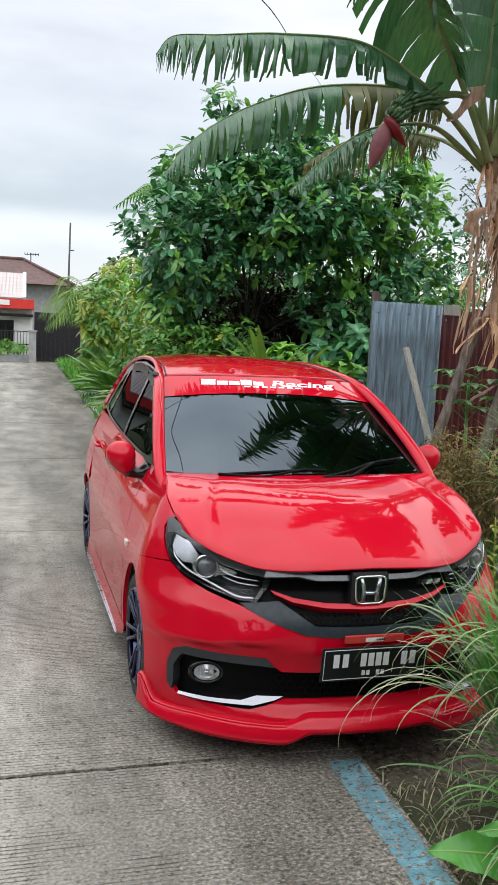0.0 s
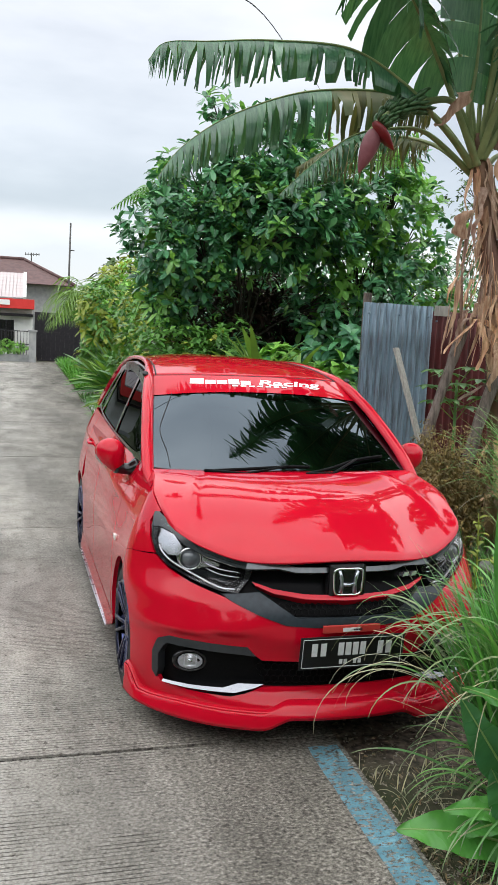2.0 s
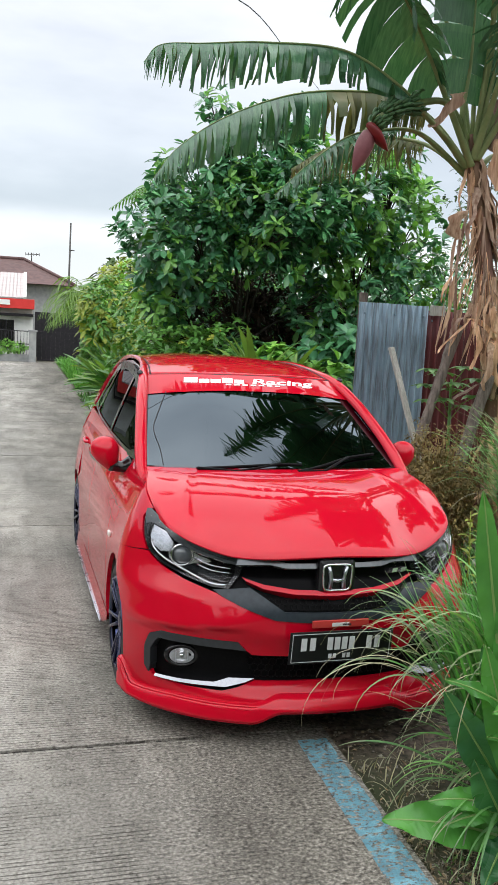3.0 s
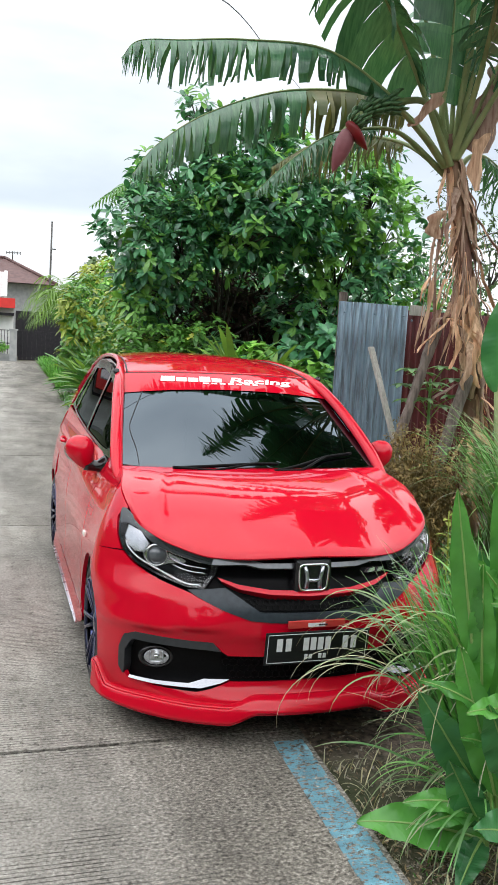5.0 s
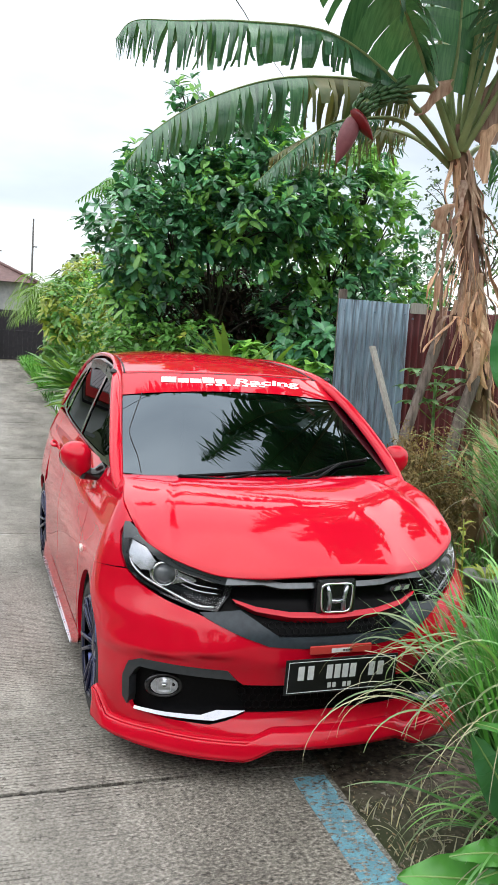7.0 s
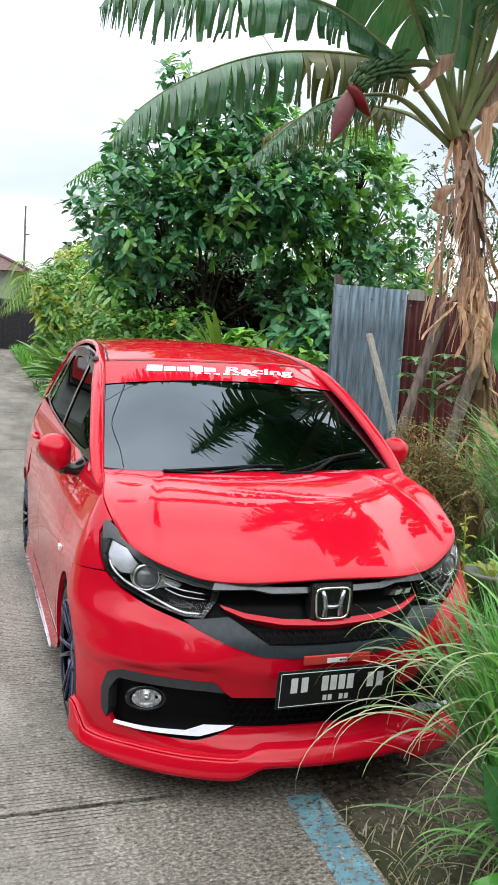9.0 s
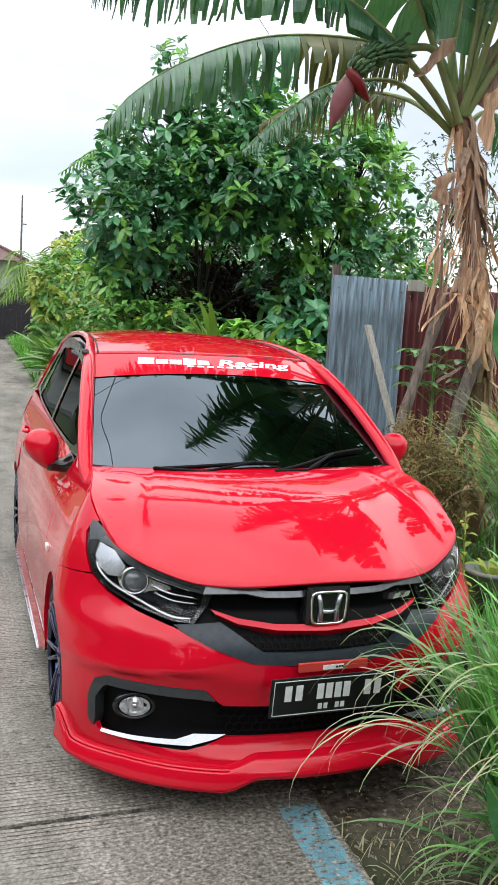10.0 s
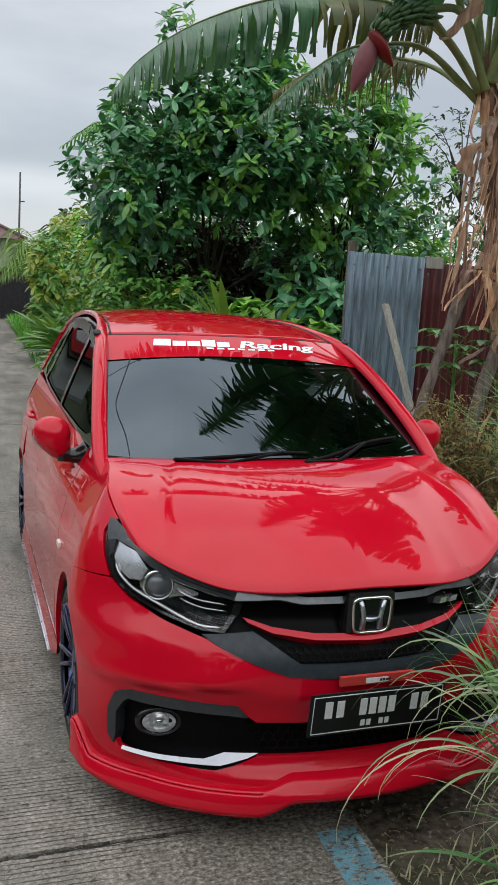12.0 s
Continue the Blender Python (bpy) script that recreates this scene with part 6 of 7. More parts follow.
banana_leaf([(2.27, 3.40, 3.10), (1.85, 3.45, 3.40), (1.48, 3.42, 3.38), (1.19, 3.40, 3.29), (0.88, 3.40, 3.05), (0.62, 3.40, 2.79)], 0.26, 48, 0.6, 8, start=0.3)
banana_leaf([(2.24, 3.27, 3.15), (2.06, 3.20, 3.40), (1.79, 3.10, 3.77), (1.56, 3.0, 4.05), (1.30, 2.85, 4.27), (1.0, 2.62, 4.42), (0.78, 2.45, 4.38), (0.64, 2.36, 4.22)], 0.60, 46, (0.10, 0.6), 11, start=0.26)
banana_leaf([(2.24, 3.30, 3.15), (2.10, 3.22, 3.50), (2.10, 3.16, 3.90), (2.08, 3.12, 4.35), (2.0, 3.0, 4.85), (1.9, 2.8, 5.15)], 0.46, 12, 0.1, 13, start=0.26, flatside=(0.93, 0.30, 0.0))
banana_leaf([(2.28, 3.30, 3.15), (2.42, 3.25, 3.60), (2.62, 3.2, 3.95), (3.0, 3.1, 4.3), (3.5, 3.0, 4.45), (4.0, 2.95, 4.3)], 0.40, 30, 0.4, 17, start=0.30)
banana_leaf([(2.32, 3.36, 3.10), (2.55, 3.45, 3.30), (2.85, 3.55, 3.25), (3.3, 3.6, 2.9), (3.7, 3.6, 2.4)], 0.36, 45, 0.5, 19, start=0.35)
banana_leaf([(2.28, 3.42, 3.12), (2.1, 3.8, 3.40), (1.80, 4.1, 3.50), (1.40, 4.3, 3.42), (1.05, 4.4, 3.2)], 0.42, 70, 0.95, 23, start=0.28, old_until=1.0)
banana_leaf([(2.24, 3.25, 3.2), (2.25, 2.95, 3.75), (2.1, 2.5, 4.25), (1.8, 1.9, 4.5), (1.5, 1.3, 4.35)], 0.42, 40, 0.55, 29, start=0.30)
banana_leaf([(2.28, 3.26, 3.2), (2.5, 2.95, 3.8), (2.65, 2.5, 4.25), (2.6, 1.9, 4.45), (2.45, 1.4, 4.3)], 0.40, 40, 0.5, 37, start=0.30)
banana_leaf([(2.26, 3.33, 3.2), (2.22, 3.5, 3.9), (2.3, 3.8, 4.5), (2.5, 4.2, 4.9), (2.8, 4.7, 4.8)], 0.40, 35, 0.4, 31, start=0.28)

# upper leaves of the crown, out of view, added to reflect dark in the windscreen
banana_leaf([(2.24, 3.30, 3.2), (1.95, 3.3, 4.2), (1.35, 2.9, 4.75), (0.85, 2.4, 4.80), (0.50, 2.1, 4.65), (0.32, 1.95, 4.45)], 0.42, 40, (0.4, 0.95), 41, start=0.34, petiole=0.022)
banana_leaf([(2.26, 3.30, 3.2), (2.2, 3.05, 4.2), (1.75, 2.4, 4.8), (1.30, 1.9, 4.75), (1.1, 1.7, 4.5)], 0.42, 35, (0.3, 0.9), 43, start=0.34, petiole=0.022)
banana_leaf([(2.28, 3.30, 3.2), (2.6, 3.1, 4.0), (3.0, 2.8, 4.5), (3.5, 2.5, 4.6), (3.9, 2.2, 4.3)], 0.52, 20, 0.3, 45, start=0.30, petiole=0.022)
banana_leaf([(2.26, 3.32, 3.2), (2.4, 3.1, 4.2), (2.7, 2.75, 4.9), (3.0, 2.4, 5.2), (3.2, 2.0, 5.1)], 0.52, 18, 0.35, 49, start=0.30, petiole=0.022)
banana_leaf([(2.28, 3.3, 3.2), (2.75, 3.3, 4.0), (3.2, 3.35, 4.5), (3.7, 3.4, 4.4)], 0.50, 25, 0.4, 55, start=0.30, petiole=0.022)
banana_leaf([(2.26, 3.30, 3.2), (2.25, 3.1, 4.3), (2.15, 2.7, 5.0), (2.0, 2.2, 5.3), (1.9, 1.7, 5.1)], 0.55, 12, 0.25, 57, start=0.32, petiole=0.022)
banana_leaf([(2.28, 3.28, 3.2), (2.65, 2.95, 4.4), (2.95, 2.5, 5.1), (3.3, 2.0, 5.3), (3.6, 1.5, 5.0)], 0.55, 12, 0.25, 63, start=0.32, petiole=0.022)

for x, y, z, a, seed in ((0.7, -0.5, 4.85, 12, 73), (0.25, -0.85, 5.0, 12, 75), (-0.35, -0.35, 4.95, 12, 77)):
    banana_leaf([(2.26, 3.32, 3.2), (2.26 + 0.25 * x, 3.32 + 0.25 * y, 4.3), (2.26 + 0.8 * x, 3.32 + 0.8 * y, z), (2.26 + 1.4 * x, 3.32 + 1.4 * y, z + 0.15), (2.26 + 1.9 * x, 3.32 + 1.9 * y, z - 0.1)], 0.55, a, 0.35, seed, start=0.34, petiole=0.022)

# dry sheaths and dead leaves hanging along the stem
rnd = random.Random(4)
for k in range(84):
    h = rnd.uniform(0.10, 0.90)
    c = trunk_pts[int(h * 39)]
    a = rnd.uniform(math.pi * 0.75, math.pi * 2.25)
    out = Vector((math.cos(a), math.sin(a), 0))
    ln = rnd.uniform(0.22, 0.95) * min(1, c.z / 0.9)
    flare = rnd.uniform(0.01, 0.07) + (rnd.uniform(0.08, 0.26) if rnd.random() < 0.3 else 0)
    side = Vector((-out.y, out.x, 0))
    w = rnd.uniform(0.008, 0.032) if rnd.random() < 0.7 else rnd.uniform(0.03, 0.065)
    verts, faces = [], []
    r0 = 0.092 - 0.020 * h
    ph = rnd.uniform(0, 6)
    for i in range(10):
        t = i / 9
        p = c + out * (r0 + flare * math.sin(t * 2.2) * (0.6 + 0.5 * t)) + Vector((0, 0, -ln * t + 0.05)) + side * (0.06 * math.sin(t * 4 + ph) * t) + Vector((0.24 * ln * t, 0, 0))
        ww = w * (1 - 0.8 * t ** 1.5) * (1 + 0.35 * math.sin(t * 9 + ph))
        p = p + Vector((noise.noise(p * 9 + Vector((ph, 0, 0))), noise.noise(p * 9 + Vector((0, ph, 3))), 0)) * 0.035
        cup = out * (0.35 * ww)
        verts += [p - side * ww - cup, p, p + side * ww - cup]
    for i in range(9):
        q = 3 * i
        faces += [(q, q + 1, q + 4, q + 3), (q + 1, q + 2, q + 5, q + 4)]
    part("dry_sheath", mesh_of("dry_sheath", verts, faces), M["banana_dry"], banana)
for foot, tip, w, seed in (((2.52, 3.22, 3.55), (2.40, 3.10, 2.95), 0.05, 1), ((2.30, 3.22, 1.92), (2.10, 3.16, 1.72), 0.022, 2), ((2.32, 3.22, 1.92), (2.62, 3.14, 1.66), 0.026, 3), ((2.36, 3.20, 1.90), (2.36, 3.15, 1.50), 0.020, 4), ((2.32, 3.22, 1.92), (2.05, 3.14, 1.62), 0.012, 12), ((2.5, 3.2, 1.75), (2.62, 3.12, 1.35), 0.03, 13),
                           ((1.95, 3.05, 3.62), (1.80, 3.02, 3.36), 0.05, 5), ((2.55, 3.2, 3.95), (2.48, 3.12, 3.25), 0.12, 6), ((2.06, 3.1, 2.75), (2.10, 3.1, 2.54), 0.05, 7), ((2.18, 3.2, 2.9), (2.14, 3.15, 1.75), 0.012, 8), ((2.14, 3.2, 2.7), (2.05, 3.15, 1.70), 0.010, 9)):
    foot, tip = Vector(foot), Vector(tip)
    verts, faces = [], []
    side = Vector((0.9, -0.3, 0.15)).normalized()
    for i in range(15):
        t = i / 14
        p = foot.lerp(tip, t) + Vector((0.03 * math.sin(t * 6 + seed), -0.03 * math.sin(t * 5), 0.10 * math.sin(math.pi * t) * (1 - t)))
        ww = w * (0.4 + math.sin(math.pi * min(1, t * 0.9 + 0.08)) ** 0.6 * 0.8) * (1 + 0.3 * math.sin(t * 17 + seed))
        n_ = Vector((0.2, -1, 0)) * (0.5 * ww * math.cos(t * 4 + seed))
        verts += [p - side * ww + n_, p - side * ww * 0.3, p + side * ww * 0.4, p + side * ww + n_]
    for i in range(14):
        for j in range(3):
            q = 4 * i + j
            faces.append((q, q + 1, q + 5, q + 4))
    part("dead_leaf", mesh_of("dead_leaf", verts, faces), M["banana_dry"], banana, "curled dry brown leaf")

# a live yellow-green sheath showing between the dry ones
vv, ff = grid_data(lambda a_, i: trunk_pts[i] + Vector((math.cos(a_), math.sin(a_), 0)) * (0.104 + 0.016 * math.sin((i - 10) / 8 * math.pi)), [radians(-75 + 80 * k / 8) for k in range(9)], list(range(10, 19)))
part("sheath", mesh_of("sheath", vv, ff), M["banana_yellow"], banana, "yellow-green live sheath")
# ragged strips hanging beside the stem
rnd = random.Random(31)
for k in range(22):
    x0 = rnd.uniform(2.06, 2.50)
    foot, ln = Vector((x0, rnd.uniform(3.12, 3.26), rnd.uniform(1.95, 2.35))), rnd.uniform(0.25, 0.60)
    w, ph, lean = rnd.uniform(0.006, 0.024), rnd.uniform(0, 6), rnd.uniform(-0.12, 0.05)
    verts, faces = [], []
    for i in range(10):
        t = i / 9
        p = foot + Vector((lean * t + 0.02 * math.sin(5 * t + ph), 0.02 * math.sin(4 * t + ph), -ln * t))
        ww = w * (1 - 0.75 * t ** 2) * (1 + 0.35 * math.sin(13 * t + ph))
        a = ph + 2.2 * t
        side = Vector((math.cos(a), math.sin(a), 0)) * ww
        verts += [p - side, p + Vector((0, -0.3 * ww, 0)), p + side]
    for i in range(9):
        q = 3 * i
        faces += [(q, q + 1, q + 4, q + 3), (q + 1, q + 2, q + 5, q + 4)]
    part("dead_leaf", mesh_of("dead_leaf", verts, faces), M["banana_dry"], banana, "ragged dry brown strip")
    tube("leaf_stalk", [foot, foot.lerp(trunk_pts[min(39, int(39 * (foot.z + 0.10) / 3.46))], 0.6) + Vector((0, 0, 0.10)), trunk_pts[min(39, int(39 * (foot.z + 0.12) / 3.46))]], 0.004, M["banana_dry"], banana, 5)

# bunch and flower
stalk = spline([(2.22, 3.30, 3.35), (1.93, 3.15, 3.57), (1.66, 3.05, 3.53), (1.43, 3.0, 3.45), (1.28, 3.0, 3.35), (1.20, 3.02, 3.25)], 30)
bunch = tube("fruit_stalk", stalk, 0.026, M["banana_rib"], banana, 8)
rnd = random.Random(9)
for h in range(7):
    c = stalk[13 + 2 * h]
    tan = (stalk[14 + 2 * h] - stalk[12 + 2 * h]).normalized()
    a0 = rnd.uniform(0, 6)
    s1 = tan.cross(Vector((0, 1, 0))).normalized()
    s2 = tan.cross(s1)
    for k in range(11):
        a = a0 + k * 0.42
        d = s1 * math.cos(a) + s2 * math.sin(a)
        L = rnd.uniform(0.075, 0.105) * (1 - 0.04 * h)
        p0 = c + d * 0.022
        pts = spline([p0, p0 + d * L * 0.5 - tan * L * 0.10, p0 + d * L * 0.75 - tan * L * 0.55, p0 + d * L * 0.72 - tan * L * 0.95], 8)
        tube("banana", pts, [0.007, 0.012, 0.0145, 0.015, 0.0145, 0.013, 0.009, 0.0035], M["banana_fruit"], bunch, 6)


def bud(name, a, b, r, material, squash=1.0):
    a, b = Vector(a), Vector(b)
    m = Matrix.Translation(a) @ (b - a).to_track_quat("Z", "Y").to_matrix().to_4x4()
    L = (b - a).length
    vv, ff = lathe_data([(max(0.0005, r * math.sin(math.pi * min(1, (t * 0.97 + 0.03)) ** 0.72) ** 0.8), L * t) for t in [i / 14 for i in range(15)]], 18)
    return part(name, mesh_of(name, [m @ Vector((q[0], q[1] * squash, q[2])) for q in vv], ff), material, bunch)


bud("flower_bud", (1.245, 3.02, 3.29), (1.125, 3.04, 2.94), 0.068, M["banana_flower"])
tagged(bud("flower_bract", (1.20, 2.99, 3.315), (1.375, 2.98, 3.12), 0.078, surface("dark_red_bract", (0.14, 0.008, 0.010), (0.22, 0.015, 0.018), 8, (0.35, 0.5)), 0.5), "lifted dark red bract")

# ---- trees and shrubs behind the car ----
leafy_tree("tree", "broad dark green tree with whorls of glossy leaves", "tree", (1.45, 7.6, 0.0),
           [((0.60, 7.0, 2.75), (0.85, 0.8, 0.65), 270), ((0.85, 7.2, 3.35), (0.75, 0.7, 0.65), 200), ((1.55, 6.7, 3.05), (0.95, 0.7, 0.62), 280), ((1.45, 7.2, 3.75), (0.75, 0.7, 0.70), 215),
            ((2.0, 7.3, 4.25), (0.45, 0.5, 0.42), 50), ((1.0, 7.3, 4.30), (0.30, 0.4, 0.32), 26), ((2.2, 6.9, 3.3), (0.75, 0.7, 0.80), 240), ((0.50, 7.2, 2.15), (0.55, 0.5, 0.45), 110), ((2.3, 7.0, 2.05), (0.5, 0.35, 0.4), 80), ((1.5, 8.6, 3.2), (1.3, 0.5, 0.8), 150)],
           7, 0.155, 0.066, M["tree_leaf"], 21, 0.045, 0.16, limbs=9, fork=0.30, droop=0.12)
leafy_tree("tree", "lighter green small tree with yellowish fresh leaves", "tree", (2.9, 7.4, 0.0),
           [((2.95, 7.0, 3.4), (0.75, 0.7, 0.65), 115), ((3.5, 7.2, 3.1), (0.65, 0.7, 0.7), 80), ((2.75, 7.1, 2.6), (0.8, 0.7, 0.6), 120), ((3.6, 7.2, 2.3), (0.9, 0.7, 0.6), 120), ((3.35, 7.3, 3.95), (0.45, 0.4, 0.4), 50)],
           7, 0.165, 0.066, M["tree_leaf"], 22, 0.04, 0.42, limbs=9, fork=0.28, droop=0.15)
# bare brown thicket under the crowns; its dark colour stands in for shade
leafy_tree("thicket", "dense thicket of brown twigs and dead leaves, coloured dark for the shade under the trees", "thicket", (1.75, 8.0, 0.0),
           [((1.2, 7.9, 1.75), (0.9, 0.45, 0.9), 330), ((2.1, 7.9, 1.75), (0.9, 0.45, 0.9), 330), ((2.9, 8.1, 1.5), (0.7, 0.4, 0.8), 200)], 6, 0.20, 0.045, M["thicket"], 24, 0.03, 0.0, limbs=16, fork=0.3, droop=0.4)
# broad-leaved undergrowth
for k, (x, y, z, r, n, mt, seed) in enumerate([(1.15, 5.9, 1.0, 0.60, 80, "tree_leaf", 31), (1.9, 5.7, 0.85, 0.55, 80, "tree_leaf", 32), (1.55, 7.0, 1.15, 0.62, 60, "tree_leaf", 39), (1.75, 5.2, 1.15, 0.36, 36, "shrub_leaf", 33), (1.40, 5.8, 1.22, 0.42, 60, "shrub_leaf", 47), (2.10, 5.9, 1.28, 0.50, 75, "tree_leaf", 48), (2.5, 5.6, 1.2, 0.7, 90, "tree_leaf", 35), (2.2, 8.8, 1.4, 1.4, 380, "tree_leaf", 37), (3.7, 8.8, 1.5, 1.4, 320, "tree_leaf", 38), (2.75, 6.6, 1.15, 0.7, 90, "tree_leaf", 30), (3.0, 10.5, 2.2, 1.8, 340, "tree_leaf", 29), (1.75, 10.2, 1.9, 1.1, 260, "shrub_leaf", 28), (5.0, 10.5, 1.6, 1.5, 240, "tree_leaf", 27)]):
    leafy_tree("shrub", "dark broad-leaved undergrowth shrub", "shrub", (x, y, 0.0), [((x, y, z), (r, r * 0.8, r * 0.95), n)], 6, 0.22, 0.095, M[mt], seed, 0.025, 0.05, "undergrowth", 8)
for x, y, z, seed in ((0.70, 7.6, 1.15, 25), (0.45, 9.6, 1.25, 26), (1.1, 11.4, 1.7, 23), (0.40, 6.6, 1.30, 45), (0.95, 6.3, 1.26, 46)):
    leafy_tree("shrub", "small-leaved green shrub beside the dark tree", "shrub", (x, y, 0.0), [((x, y, z), (0.55, 0.5, 0.6), 230), ((x, y, z * 0.5), (0.5, 0.45, 0.5), 120)], 6, 0.11, 0.05, M["strap_leaf"], seed, 0.025, 0.06, "undergrowth", 8, new_mat=M["yellow_leaf"])
strap_plant("bromeliad", "bright green strap-leaved plant behind the roof", "plant", (0.98, 5.05, 1.18), 34, 0.80, 0.075, M["strap_bright"], 3, (20, 75), (0.05, 0.40), 0.05)
strap_plant("bromeliad", "bright green strap-leaved plant behind the roof", "plant", (1.32, 5.15, 1.12), 34, 0.80, 0.075, M["strap_bright"], 5, (15, 65), (0.05, 0.40), 0.05)
for x, y, z in ((0.98, 5.05, 1.18), (1.32, 5.15, 1.12)):
    tube("stem", [(0, 0, -z - 0.08), (0.02, 0, -z * 0.5), (0, 0, 0.05)], 0.02, M["bark"], [o for o in scene.objects if o.name.startswith("bromeliad") and (o.location - Vector((x, y, z))).length < 0.01][0])

# ---- bank along the lane ----
for k, (x, y, ln, n, mt, seed) in enumerate([(1.0, 17.0, 1.75, 90, "strap_dark", 1), (1.5, 17.7, 1.9, 90, "strap_dark", 2), (0.85, 15.9, 1.5, 80, "strap_dark", 3), (1.6, 16.3, 1.9, 90, "strap_dark", 4), (1.25, 19.2, 1.7, 80, "strap_dark", 6), (0.95, 13.0, 1.4, 70, "strap_dark", 7), (1.6, 14.4, 1.7, 70, "strap_dark", 8)]):
    strap_plant("strap_plant", "dark green arching strap-leaved plant beside the lane", "plant", (x, y, 0), int(n * 2.2), ln, 0.15, M[mt], 40 + seed, (40, 85), (0.12, 0.60), 0.22, "plants on the bank", second=M["strap_bright"], share=0.5)
strap_plant("strap_plant", "yellow-green strap-leaved plant beside the lane", "plant", (1.2, 20.8, 0), 60, 1.7, 0.10, M["yellow_leaf"], 51, (50, 85), (0.3, 0.7), 0.14, "plants on the bank", second=M["strap_bright"], share=0.5)
for k, (c, r, n, mt, L, W, seed, h) in enumerate([((1.6, 16.5, 1.9), (0.9, 0.9, 1.1), 260, "strap_leaf", 0.15, 0.055, 61, 0), ((0.9, 21.0, 2.0), (0.8, 1.0, 1.1), 300, "strap_leaf", 0.16, 0.06, 62, 0), ((1.15, 24.6, 1.7), (0.55, 0.8, 0.9), 300, "strap_leaf", 0.15, 0.06, 71, 0), ((1.7, 25.2, 2.4), (0.7, 0.8, 1.0), 300, "shrub_leaf", 0.15, 0.06, 72, 0), ((1.7, 23.5, 2.6), (1.0, 1.0, 1.2), 220, "shrub_leaf", 0.18, 0.06, 63, 0), ((2.6, 19.0, 2.4), (1.0, 1.0, 1.4), 150, "shrub_leaf", 0.22, 0.07, 64, 0),
                                                  ((1.35, 10.8, 1.5), (0.75, 0.8, 0.9), 140, "shrub_leaf", 0.15, 0.05, 65, 0), ((2.4, 12.5, 2.0), (1.0, 0.9, 1.2), 150, "tree_leaf", 0.18, 0.06, 66, 0), ((0.7, 8.9, 1.1), (0.45, 0.5, 0.7), 80, "shrub_leaf", 0.14, 0.05, 67, 0), ((2.8, 28.0, 3.2), (1.6, 1.2, 1.5), 200, "far_leaf", 0.30, 0.10, 69, 0), ((3.8, 16.0, 2.8), (1.3, 1.0, 1.6), 150, "tree_leaf", 0.22, 0.07, 70, 0)]):
    leafy_tree("shrub", "leafy green shrub on the bank beside the lane", "shrub", (c[0], c[1], 0.0), [(c, r, int(n * 0.8)), ((c[0], c[1], c[2] * 0.45), (r[0] * 0.8, r[1] * 0.8, c[2] * 0.42), n // 2)], 6, L * 1.5, W * 1.6, M[mt], seed, 0.04, 0.30, "shrubs on the bank", 6, new_mat=M["yellow_leaf"])


def palm(at, n, length, seed, label, material, high=0.95, spread=1.0):
    rnd_ = random.Random(seed)
    t = thing("palm", label, "palm", at=at)
    tube("trunk", [(0, 0, -0.05), (0.03, 0, high * 0.45), (0, 0, high)], [0.08, 0.07, 0.06] if high < 2 else [0.035, 0.03, 0.025], M["bark"], t, 8)
    for k in range(n):
        a = 2 * math.pi * k / n + rnd_.uniform(-0.3, 0.3)
        out = Vector((math.cos(a), math.sin(a), 0))
        up = rnd_.uniform(0.55, 1.0)
        L = length * rnd_.uniform(0.8, 1.1)
        o, z0 = out * spread, high - 0.15
        rib = spline([(0, 0, z0), tuple(o * L * 0.22 + Vector((0, 0, z0 + L * 0.45 * up))), tuple(o * L * 0.55 + Vector((0, 0, z0 + L * 0.62 * up))), tuple(o * L * 0.9 + Vector((0, 0, z0 + L * 0.40 * up)))], 22)
        chunks = [tube_data(rib, [0.018 * (1 - 0.7 * i / 21) for i in range(22)], 5)]
        side = Vector((-out.y, out.x, 0))
        for i in range(4, 22):
            tan = (rib[min(i + 1, 21)] - rib[i - 1]).normalized()
            for s in (-1, 1):
                ll = L * 0.26 * math.sin(math.pi * (0.15 + 0.8 * i / 22))
                d = (side * s + tan * 0.7).normalized()
                e = rib[i] + d * ll - Vector((0, 0, ll * rnd_.uniform(0.35, 0.7)))
                mid = rib[i] + d * ll * 0.55 - Vector((0, 0, ll * 0.12))
                w = tan * 0.016
                chunks.append(([rib[i] - w, rib[i] + w, mid + w * 1.2, mid - w * 1.2, e], [(0, 1, 2, 3), (3, 2, 4)]))
        part("frond", mesh_of("frond", *merge(chunks)), material, t)
    return t


palm((1.45, 27.6, 0.0), 40, 4.4, 3, "feathery light green palm at the lane's end", M["strap_bright"], 0.8, 0.50)
palm((0.85, 9.3, 0.0), 7, 1.25, 6, "thin-leaved palm behind the dark tree", M["strap_leaf"], 3.25)
leafy_tree("tree", "airy small-leaved tree beyond the fence", "tree", (8.6, 14.0, 0.0), [((8.6, 14.0, 4.4), (1.3, 1.0, 1.6), 260), ((7.6, 14.3, 3.0), (1.2, 1.0, 1.2), 160), ((9.6, 14.0, 3.2), (1.2, 1.0, 1.4), 120)], 5, 0.13, 0.05, M["far_leaf"], 80, 0.08, 0.0, limbs=14)
leafy_tree("tree", "green trees behind the red sheet fence", "tree", (5.2, 9.5, 0.0), [((5.2, 9.5, 1.9), (1.3, 1.0, 1.2), 150), ((4.2, 9.0, 1.6), (1.0, 0.8, 0.9), 120)], 6, 0.17, 0.06, M["tree_leaf"], 81, 0.06, 0.15, limbs=10)


